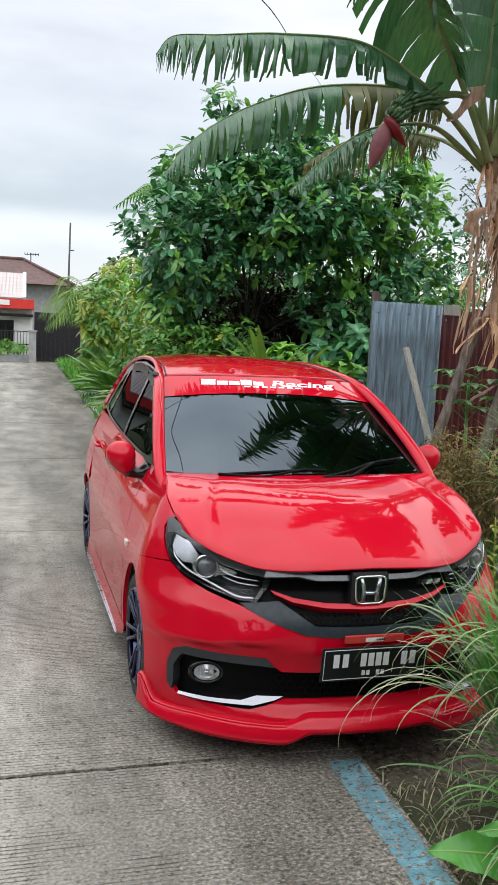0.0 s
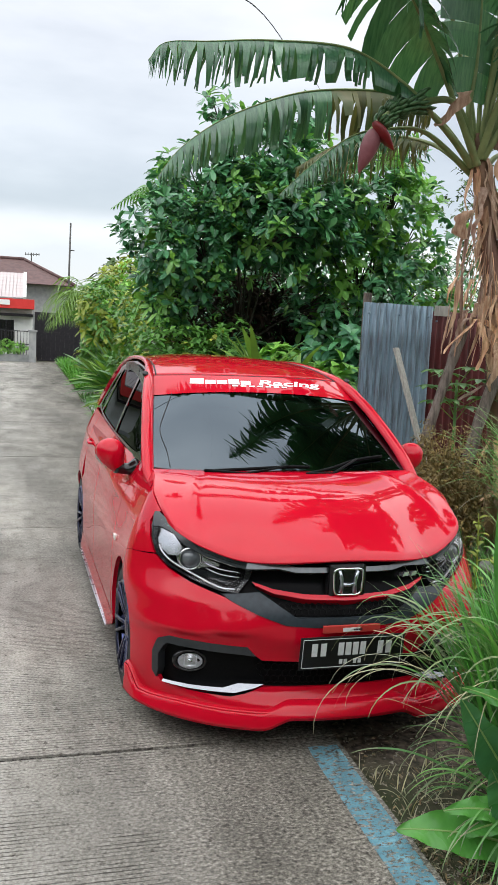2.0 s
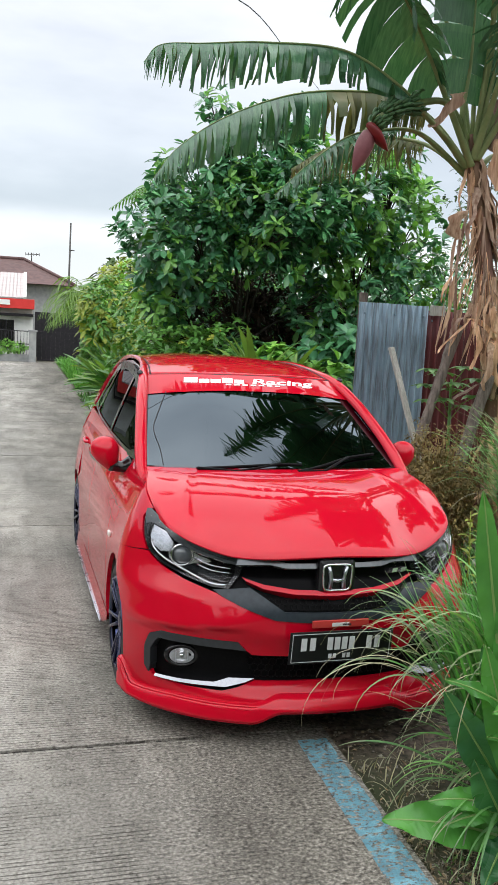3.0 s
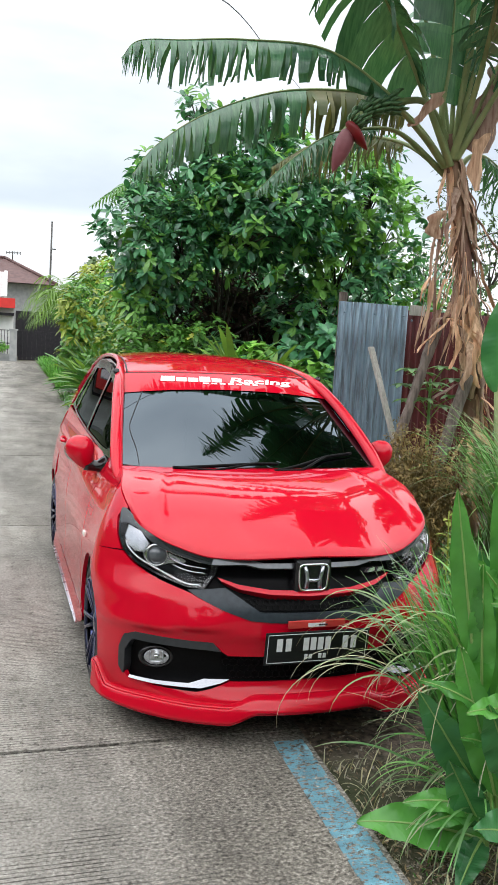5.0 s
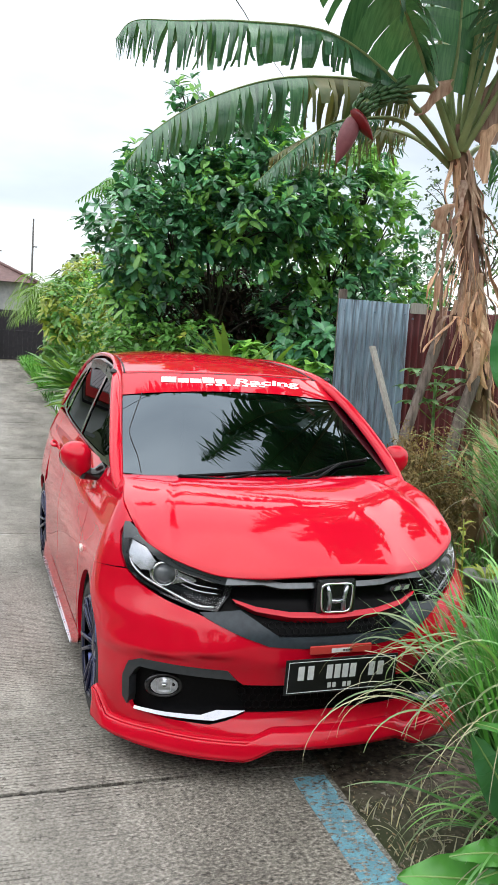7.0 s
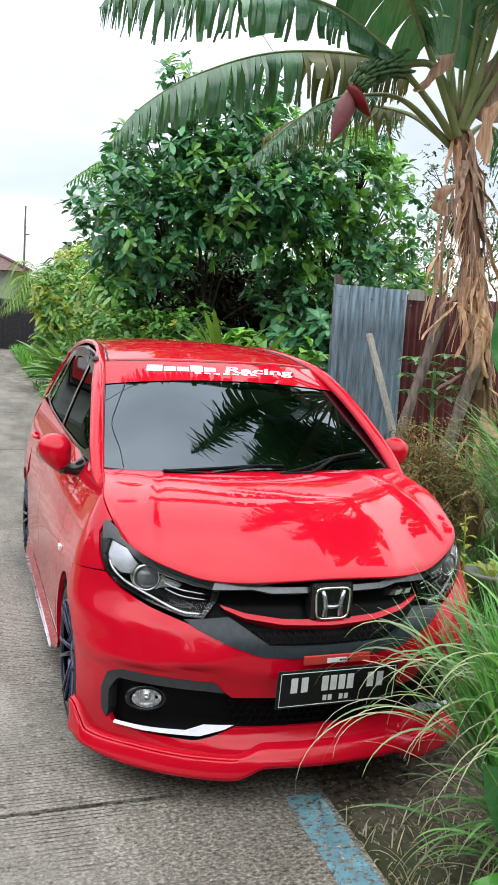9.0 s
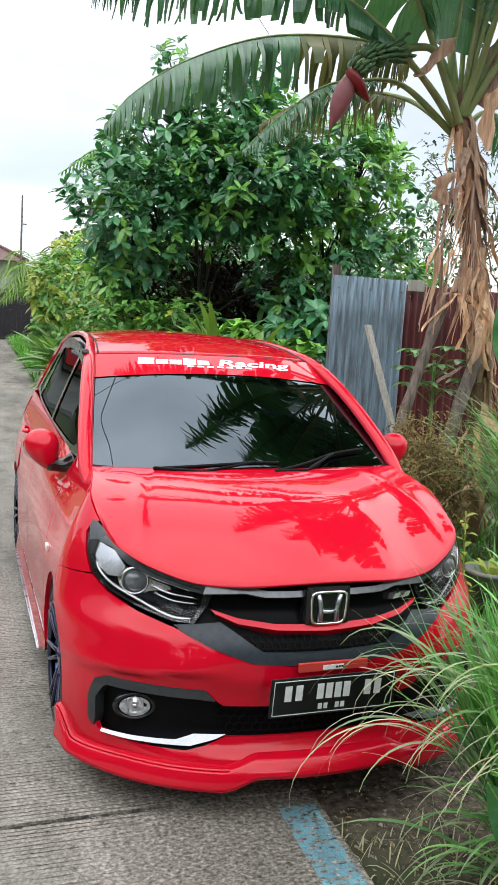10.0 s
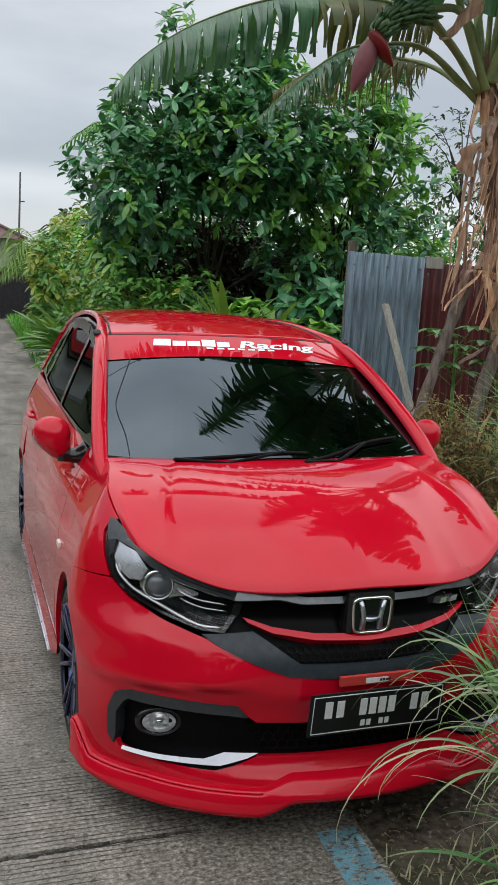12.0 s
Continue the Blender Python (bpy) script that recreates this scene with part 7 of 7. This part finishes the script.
def tufts(name, label, x0, x1, y0, y1, n, height, seed, material, width=0.008):
    rnd_ = random.Random(seed)
    chunks = []
    for _ in range(n):
        x, y, a = rnd_.uniform(x0, x1), rnd_.uniform(y0, y1), rnd_.uniform(0, 6.28)
        chunks.append(ribbon((x, y, -0.06), (math.cos(a), math.sin(a), 0), height * rnd_.uniform(0.5, 1.2), width, radians(rnd_.uniform(50, 88)), rnd_.uniform(0.1, 0.7), 4))
    return tagged(part(name, mesh_of(name, *merge(chunks)), material), label, "grass", kind="stuff")


tufts("verge_grass", "bright green grass along the lane edge", 0.12, 0.9, 19.8, 33.0, 3600, 0.55, 5, M["verge"], 0.03)
tufts("verge_grass", "short green weeds by the kerb", 0.15, 1.0, 8.5, 17.0, 1500, 0.22, 6, M["shrub_leaf"], 0.02)
tufts("verge_grass", "ragged weeds over the broken kerb", 0.0, 0.5, 8.0, 17.5, 900, 0.35, 10, M["strap_leaf"], 0.025)
tufts("verge_grass", "thin weeds on the soil beside the car", 0.10, 1.5, -1.6, -0.55, 1100, 0.06, 7, M["strap_leaf"], 0.005)
tufts("verge_grass", "dry grass stalks lying on the soil", 0.05, 1.2, -1.6, -0.1, 900, 0.12, 8, M["blade_dry"], 0.004)
tufts("verge_grass", "grass and weeds in front of the sheet fence", 1.2, 3.2, 1.2, 4.2, 2200, 0.30, 9, M["strap_leaf"], 0.012)

# hedge in the planter
leafy_tree("hedge", "clipped green hedge in the planter", "hedge", (-3.2, 34.3, 0.3), [((-1.9, 34.2, 0.62), (0.9, 0.2, 0.28), 120), ((-3.6, 34.2, 0.62), (0.9, 0.2, 0.28), 100)], 6, 0.14, 0.07, M["shrub_leaf"], 90, 0.02, 0.1, limbs=5)

# far woods closing the view, and nearer unseen trees for the car's reflections
rng = np.random.default_rng(7)
P_, A_, U_, L_, W_ = [], [], [], [], []
for k in range(64):
    a = 2 * math.pi * k / 64 + rng.uniform(-0.03, 0.03)
    R = rng.uniform(75, 110)
    c = (R * math.cos(a), R * math.sin(a), rng.uniform(1.5, 2.8))
    size = (7.5, 3.0, rng.uniform(2.2, 4.0))
    n_, leaf_ = 110, 1.1
    # behind and left: closer trees, out of view, added to darken the car's reflections
    if math.sin(a) < -0.25 or math.cos(a) < -0.35 and math.sin(a) < 0.75:
        R = rng.uniform(10.5, 14.0) if math.sin(a) < -0.25 else rng.uniform(12, 15)
        c = (R * math.cos(a), R * math.sin(a), rng.uniform(2.4, 3.2) if math.sin(a) < -0.25 else 1.3)
        size = (1.6, 1.5, rng.uniform(2.6, 4.0) if math.sin(a) < -0.25 else rng.uniform(1.8, 2.6))
        n_, leaf_ = 330, 0.42
    pts, d = shell_points(rng, c, size, n_, 0.7)
    pts[:, 2] = np.abs(pts[:, 2])
    q = rosettes(rng, pts, d + np.array([0, 0, 0.4]), 4, leaf_, leaf_ * 0.68)
    for store, val in zip((P_, A_, U_, L_, W_), q):
        store.append(val)
woods = leaves("far_woods", *[np.concatenate(q) for q in (P_, A_, U_, L_, W_)], M["far_leaf"], None)
tagged(woods, "low belt of distant green trees, plus unseen nearer ones that darken reflections", "woods", kind="stuff")

# ---- lemongrass, ginger and bush near the car's corner ----
def arching(foot, az, length, width, e0, e1, power, segs=18, twist=0.0, full=0.35):
    """One long blade that leaves the foot at elevation e0 and hooks over to e1 towards its tip: rows of three points."""
    p, out = Vector(foot), Vector((math.cos(az), math.sin(az), 0))
    side = Vector((-out.y, out.x, 0))
    rows = []
    for i in range(segs + 1):
        t = i / segs
        e = radians(e0 + (e1 - e0) * t ** power)
        run = out * math.cos(e) + Vector((0, 0, math.sin(e)))
        nrm = side.cross(run)
        s_ = side * math.cos(twist * t) + nrm * math.sin(twist * t)
        w = 0.5 * width * (0.6 + 0.4 * min(1, t * 6)) * (1 - max(0.0, (t - full) / (1 - full)) ** 1.6) + 0.0007
        rows.append((p - s_ * w - nrm * (0.2 * w), p.copy(), p + s_ * w - nrm * (0.2 * w)))
        p = p + run * (length / segs)
    return rows


def blade_strip(rows):
    verts, faces = [q for r in rows for q in r], []
    for i in range(len(rows) - 1):
        a_ = 3 * i
        faces += [(a_, a_ + 1, a_ + 4, a_ + 3), (a_ + 1, a_ + 2, a_ + 5, a_ + 4)]
    return verts, faces


def blade_clump(label, at, foot_r, sorts, seed):
    """sorts: (count, mean azimuth, spread, length range, width, e0 range, e1 range, power range, material name, share of the blade that has dried at the tip)."""
    rnd_ = random.Random(seed)
    t = thing("lemongrass", label, "grass clump", "", at)
    tips = []
    for count, az, spread, ln, width, e0, e1, power, mt, dry in sorts:
        chunk = []
        for _ in range(count):
            r, b_ = foot_r * math.sqrt(rnd_.random()), rnd_.uniform(0, 6.28)
            e_ = rnd_.uniform(*e0)
            rows = arching((r * math.cos(b_), r * math.sin(b_), -0.05), radians(az) + rnd_.gauss(0, radians(spread)), rnd_.uniform(*ln), width * rnd_.uniform(0.7, 1.25), e_, min(e_, rnd_.uniform(*e1)), rnd_.uniform(*power), 28, rnd_.uniform(-0.9, 0.9), rnd_.uniform(0.35, 0.6))
            cut_ = 28 - int(round(28 * dry * rnd_.uniform(0.3, 1.3)))
            if cut_ < 28:
                tips.append(blade_strip(rows[cut_:]))
            chunk.append(blade_strip(rows[:cut_ + 1]))
        tagged(part("foliage", mesh_of("foliage", *merge(chunk)), M[mt], t), kind="stuff")
    if tips:
        tagged(part("dry_tip", mesh_of("dry_tip", *merge(tips)), M["blade_tip"], t, "pale dried blade tips"), kind="stuff")
    return t


blade_clump("large clump of lemongrass arching over the bumper", (0.68, -0.46, 0.0), 0.16, [
    (300, 168, 62, (0.65, 1.02), 0.0165, (56, 86), (45, 80), (2.0, 3.0), "blade_deep", 0.0),
    (190, 166, 62, (0.62, 1.10), 0.0160, (50, 87), (10, 66), (2.4, 4.4), "blade", 0.06),
    (56, 174, 32, (0.90, 1.24), 0.0120, (56, 80), (-110, -55), (3.0, 4.8), "blade", 0.34),
    (30, 178, 26, (0.90, 1.24), 0.0075, (54, 78), (-110, -70), (2.8, 4.6), "blade_dry", 0.0),
    (16, 185, 40, (0.50, 0.80), 0.0110, (28, 58), (-90, -45), (1.8, 3.2), "blade", 0.4),
    (140, 20, 60, (0.80, 1.30), 0.0140, (60, 88), (-60, 50), (2.0, 3.6), "blade", 0.0)], 11)
blade_clump("low tuft of dry lemongrass in front of the big clump", (0.56, -0.60, 0.0), 0.10, [
    (64, 170, 60, (0.40, 0.78), 0.0095, (30, 75), (-80, -10), (1.8, 3.2), "blade", 0.12),
    (24, 190, 50, (0.35, 0.75), 0.0055, (20, 60), (-70, -10), (1.8, 3.0), "blade_dry", 0.0)], 14)
blade_clump("tall clump of long grass beside the dry bush", (2.62, 2.30, 0.0), 0.18, [
    (240, 180, 90, (0.95, 1.60), 0.0125, (62, 88), (-60, 40), (2.0, 3.4), "blade", 0.12),
    (60, 180, 70, (1.10, 1.60), 0.0085, (60, 84), (-95, -40), (2.2, 3.6), "blade", 0.12),
    (24, 180, 80, (1.00, 1.50), 0.0070, (58, 84), (-95, -40), (2.2, 3.6), "blade_dry", 0.0)], 12)
blade_clump("clump of long grass beside the banana stem", (2.95, 2.75, 0.0), 0.16, [
    (170, 180, 90, (0.95, 1.55), 0.0125, (62, 88), (-70, 40), (2.0, 3.4), "blade", 0.12)], 13)
strap_plant("lemongrass", "low tuft of grass between the pot and the bush", "grass clump", (1.95, 1.75, 0.0), 130, 0.62, 0.014, M["strap_leaf"], 15, (45, 86), (0.3, 0.9), 0.16, segs=10)


def broad_leaf(foot, tip, width, bow, material, parent, rib_material=None, face=(-0.35, -0.55, 0.75), cup=0.18, wave=0.008, seed=0):
    """A lance-shaped leaf with a sunken midrib, from foot to tip, its upper side turned towards face."""
    foot, tip = Vector(foot), Vector(tip)
    ax = (tip - foot)
    L = ax.length
    ax.normalize()
    side = ax.cross(Vector(face)).normalized()
    nrm = side.cross(ax)
    rows, m = 64, 5
    verts, faces, rib = [], [], []
    for i in range(rows + 1):
        t = i / rows
        c = foot + ax * (L * t) + (nrm * 0.6 + Vector((0, 0, 0.4))) * (bow * L * (4 * t * (1 - t)))
        w = width * 0.5 * (math.sin(math.pi * min(1, t ** 0.80)) ** 0.75) + 0.002
        rib.append(c)
        for k in range(-m, m + 1):
            s = k / m
            verts.append(c + side * (w * s) + nrm * (cup * w * abs(s) ** 1.3 + wave * math.sin(t * 26 + seed + (1 if s > 0 else 4)) * s * s + 0.0019 * math.sin(t * 130 - 22 * abs(s)) * min(1, 3 * abs(s))))
    q = 2 * m + 1
    for i in range(rows):
        for k in range(2 * m):
            a = i * q + k
            faces.append((a, a + 1, a + q + 1, a + q))
    leaf = part("leaf", mesh_of("leaf", verts, faces), material, parent)
    vv_, ff_ = tube_data(rib, [0.005 * (1 - 0.8 * i / rows) + 0.0008 for i in range(rows + 1)], 6)
    part("midrib", mesh_of("midrib", vv_, ff_), rib_material or M["ginger_rib"], leaf)
    return leaf


def ginger(base, top, leaves_, label, dx=0.0):
    """Leaves as (foot, tip, width, bow, dark), in world places; each foot joins the stem by a short stalk."""
    t = thing("ginger_plant", label, "plant", "ginger plants", (base[0] + dx, base[1], base[2]))
    b, top = Vector(base), Vector(top)
    line = spline([(0, 0, -0.06), tuple((top - b) * 0.5 + Vector((0.01, 0.01, 0))), tuple(top - b)], 12)
    tube("stem", line, [0.012 - 0.0006 * i for i in range(12)], M["ginger_rib"], t, 8)
    for i, (foot, tip, w, bow, dark) in enumerate(leaves_):
        f0 = Vector(foot) - b
        near = min(line, key=lambda q: (q - f0 + Vector((0, 0, 0.05))).length)
        tube("leaf_stalk", [near, near.lerp(f0, 0.6) + Vector((0, 0, 0.01)), f0], 0.004, M["ginger_rib"], t, 6)
        broad_leaf(f0, Vector(tip) - b, w, bow, M["ginger_dark"] if dark else M["ginger"], t, seed=i * 1.7, face=(-0.35, -0.55, 0.75) if abs(tip[2] - foot[2]) < 0.25 else (-0.62, -0.70, 0.35))
    return t


ginger((0.34, -0.82, 0.0), (0.30, -0.84, 0.55), [((0.33, -0.82, 0.04), (-0.10, -0.72, 0.10), 0.155, 0.08, False), ((0.31, -0.82, 0.13), (0.02, -0.80, 0.20), 0.085, 0.16, False), ((0.30, -0.84, 0.16), (0.06, -0.84, 0.13), 0.07, 0.10, False), ((0.27, -0.86, 0.24), (-0.01, -0.90, 0.63), 0.125, 0.04, True), ((0.30, -0.84, 0.10), (0.13, -0.88, 0.38), 0.12, 0.05, True), ((0.30, -0.84, 0.40), (0.55, -0.70, 0.62), 0.11, 0.10, False), ((0.33, -0.82, 0.06), (0.62, -0.95, 0.20), 0.13, 0.10, False), ((0.31, -0.83, 0.05), (0.14, -0.98, -0.01), 0.09, 0.10, True)], "bright green broad-leaved ginger plant at the road edge", 0.03)
ginger((0.27, -0.95, 0.0), (0.20, -0.96, 0.98), [((0.08, -0.95, 0.74), (-0.045, -0.98, 1.28), 0.085, 0.02, False), ((0.12, -0.95, 0.62), (0.05, -1.0, 1.06), 0.08, 0.03, False), ((0.20, -0.95, 0.80), (0.085, -0.98, 1.30), 0.075, 0.02, False), ((0.21, -0.94, 0.28), (0.015, -0.97, 0.80), 0.115, 0.03, False), ((0.22, -0.95, 0.50), (-0.10, -0.95, 0.69), 0.055, 0.10, False), ((0.20, -0.95, 0.88), (0.05, -0.95, 1.06), 0.06, 0.08, False), ((0.24, -0.95, 0.48), (0.13, -1.0, 0.96), 0.11, 0.02, False), ((0.25, -0.95, 0.30), (0.15, -1.0, 0.70), 0.10, 0.03, False), ((0.20, -0.96, 0.96), (0.22, -0.98, 1.42), 0.09, 0.02, False), ((0.22, -0.95, 0.80), (0.42, -0.90, 1.12), 0.10, 0.06, False), ((0.22, -0.95, 0.60), (0.50, -1.02, 0.88), 0.11, 0.08, False), ((0.24, -0.95, 0.40), (0.03, -1.0, 0.52), 0.06, 0.10, False)], "tall broad-leaved ginger plant beside the lemongrass", 0.09)
ginger((0.34, -0.72, 0.0), (0.28, -0.78, 0.9), [((0.29, -0.80, 0.50), (0.10, -0.84, 1.06), 0.14, 0.03, True), ((0.30, -0.78, 0.30), (0.06, -0.82, 0.74), 0.13, 0.03, True), ((0.28, -0.78, 0.75), (0.22, -0.82, 1.22), 0.11, 0.02, True), ((0.30, -0.76, 0.5), (0.55, -0.66, 0.9), 0.12, 0.06, True), ((0.28, -0.78, 0.86), (0.45, -0.75, 1.25), 0.10, 0.04, False), ((0.30, -0.78, 0.2), (0.12, -0.80, 0.48), 0.12, 0.05, True)], "dark green broad-leaved ginger plant", 0.13)
ginger((0.55, -1.05, 0.0), (0.55, -1.05, 0.9), [((0.55, -1.05, 0.3), (0.33, -1.10, 0.75), 0.12, 0.05, True), ((0.55, -1.05, 0.6), (0.50, -1.10, 1.15), 0.12, 0.03, False), ((0.55, -1.05, 0.5), (0.85, -1.05, 0.9), 0.11, 0.08, False), ((0.55, -1.05, 0.15), (0.35, -1.20, 0.32), 0.12, 0.12, True), ((0.55, -1.05, 0.8), (0.68, -1.0, 1.3), 0.10, 0.03, False)], "broad-leaved ginger plant at the road edge", 0.07)
ginger((0.36, -1.02, 0.0), (0.30, -1.02, 1.02), [((0.26, -1.02, 0.58), (0.02, -1.08, 0.64), 0.085, 0.10, False), ((0.27, -1.01, 0.34), (0.09, -1.08, 0.66), 0.125, 0.04, True), ((0.30, -1.02, 0.16), (0.07, -1.10, 0.28), 0.13, 0.10, True), ((0.27, -1.02, 0.72), (0.14, -1.08, 1.10), 0.095, 0.03, False), ((0.28, -1.02, 0.86), (0.08, -1.06, 0.96), 0.065, 0.12, False), ((0.30, -1.02, 0.08), (0.16, -1.16, 0.10), 0.12, 0.14, True), ((0.28, -1.03, 0.42), (0.17, -1.12, 0.80), 0.10, 0.03, False), ((0.30, -1.02, 0.98), (0.32, -1.05, 1.40), 0.09, 0.02, False)], "broad-leaved ginger plant with glossy wavy leaves", 0.06)
sucker = thing("banana_sucker", "young banana sucker with broad fresh leaves", "banana plant", at=(2.62, 2.75, 0))
tube("stem", [(0, 0, -0.05), (0.0, 0, 0.7), (-0.08, 0, 1.35)], [0.05, 0.04, 0.025], M["banana_rib"], sucker, 10)
broad_leaf((-0.08, 0, 1.33), (0.0, 0.0, 2.25), 0.36, 0.0, M["ginger_dark"], sucker, M["banana_rib"], (-0.5, -0.85, 0.1), 0.12)
broad_leaf((-0.06, 0, 1.25), (0.55, 0.1, 1.75), 0.30, 0.10, M["ginger_dark"], sucker, M["banana_rib"])

# dry twiggy bush
rng = np.random.default_rng(17)
bush = thing("dry_bush", "dense brownish twiggy bush beside the car", "bush", at=(1.80, 2.62, 0.0))
chunks = []
ends = []
for k in range(330):
    a, r = rng.uniform(0, 6.28), math.sqrt(rng.uniform()) * 0.36
    h = rng.uniform(0.45, 1.12) * (1 - 0.35 * (r / 0.36) ** 2)
    e = Vector((r * math.cos(a), r * math.sin(a), h))
    pts = spline([(0.1 * e.x, 0.1 * e.y, -0.05), tuple(e * 0.5 + Vector(rng.normal(size=3) * 0.05)), tuple(e)], 6)
    chunks.append(tube_data(pts, [0.006 - 0.0008 * i for i in range(6)], 4))
    for q in pts[2:]:
        ends += [q + Vector(rng.normal(size=3) * 0.035) for _ in range(6)]
part("branchwork", mesh_of("branchwork", *merge(chunks)), M["dry_bush"], bush)
pts = np.array([tuple(q) for q in ends])
tagged(leaves("foliage", *rosettes(rng, pts, rng.normal(size=pts.shape) * 0.5 + np.array([0, 0, 0.8]), 3, 0.042, 0.011), M["dry_bush"], bush), kind="stuff")
# papaya seedling by the fence
papaya = thing("papaya_plant", "young papaya with deeply cut green leaves", "plant", at=(2.32, 3.45, 0))
tube("stem", [(0, 0, -0.05), (0.02, 0, 0.7), (0, 0, 1.40)], [0.02, 0.016, 0.012], M["strap_leaf"], papaya, 7)
for k in range(11):
    a = 2 * math.pi * k / 11 * 3 + 0.4
    d = Vector((math.cos(a), math.sin(a), 0))
    hub = Vector((0, 0, 1.06 + 0.035 * k)) + d * (0.16 + 0.05 * (k % 2)) + Vector((0, 0, 0.10))
    tube("leaf_stalk", [(0, 0, 1.02 + 0.032 * k), tuple(hub)], 0.005, M["strap_bright"], papaya, 5)
    chunks = []
    for j in range(9):
        b = a + radians(-120 + 30 * j)
        chunks.append(ribbon(hub, (math.cos(b), math.sin(b), 0), 0.145 if j % 2 == 0 else 0.10, 0.066, radians(8), 0.35, 5))
    part("leaf", mesh_of("leaf", *merge(chunks)), M["strap_leaf"], papaya)
for k in range(10):
    a = k * 2.4
    broad = ribbon((0.03 * math.cos(a), 0.03 * math.sin(a), 0.22), (math.cos(a), math.sin(a), 0), 0.16, 0.035, radians(65), 0.4, 6)
    part("leaf", mesh_of("leaf", *broad), M["yellow_leaf"], pot)

seedling = thing("seedling", "thin yellow-green seedling beside the headlamp", "plant", at=(1.54, 1.60, -0.04))
tube("stem", [(0, 0, -0.03), (0.01, 0, 0.35), (-0.01, 0, 0.68)], [0.008, 0.006, 0.004], M["yellow_leaf"], seedling, 6)
for k in range(14):
    a, h = k * 2.4, 0.18 + 0.036 * k
    part("leaf", mesh_of("leaf", *ribbon((0, 0, h), (math.cos(a), math.sin(a), 0), 0.12 - 0.003 * k, 0.034, radians(40), 0.5, 6)), M["yellow_leaf"], seedling)

# litter and gravel on the soil
rnd = random.Random(77)
chunks = []
for _ in range(6500):
    x, y = rnd.uniform(0.05, 1.3), rnd.uniform(-1.7, 0.35) if rnd.random() < 0.3 else rnd.uniform(-1.7, -0.45)
    s = 0.003 + 0.011 * rnd.random() ** 2
    z = ground_height(x, y)
    vv = [(x + s * rnd.uniform(-1, 1), y + s * rnd.uniform(-1, 1), z + s * rnd.uniform(-0.2, 0.9)) for _ in range(6)]
    chunks.append((vv, [(0, 1, 2), (0, 2, 3), (0, 3, 4), (0, 4, 1), (5, 2, 1), (5, 3, 2), (5, 4, 3), (5, 1, 4)]))
tagged(part("gravel", mesh_of("gravel", *merge(chunks), False), M["stone"]), "pale gravel and grit scattered on the soil", "gravel", kind="stuff")
rng = np.random.default_rng(5)
n = 3600
pos = np.stack([rng.uniform(0.05, 1.4, n), np.where(rng.random(n) < 0.3, rng.uniform(-1.7, 0.5, n), rng.uniform(-1.7, -0.5, n)), np.full(n, -0.035)], 1)
ang = rng.uniform(0, 6.28, n)
tagged(leaves("leaf_litter", pos, np.stack([np.cos(ang), np.sin(ang), rng.uniform(0, 0.5, n)], 1), np.tile(np.array([0, 0, 1.0]), (n, 1)) + rng.normal(size=(n, 3)) * 0.4, rng.uniform(0.010, 0.040, n), rng.uniform(0.004, 0.011, n), M["litter"], None), "dry brown leaves lying on the soil", "leaf litter", kind="stuff")
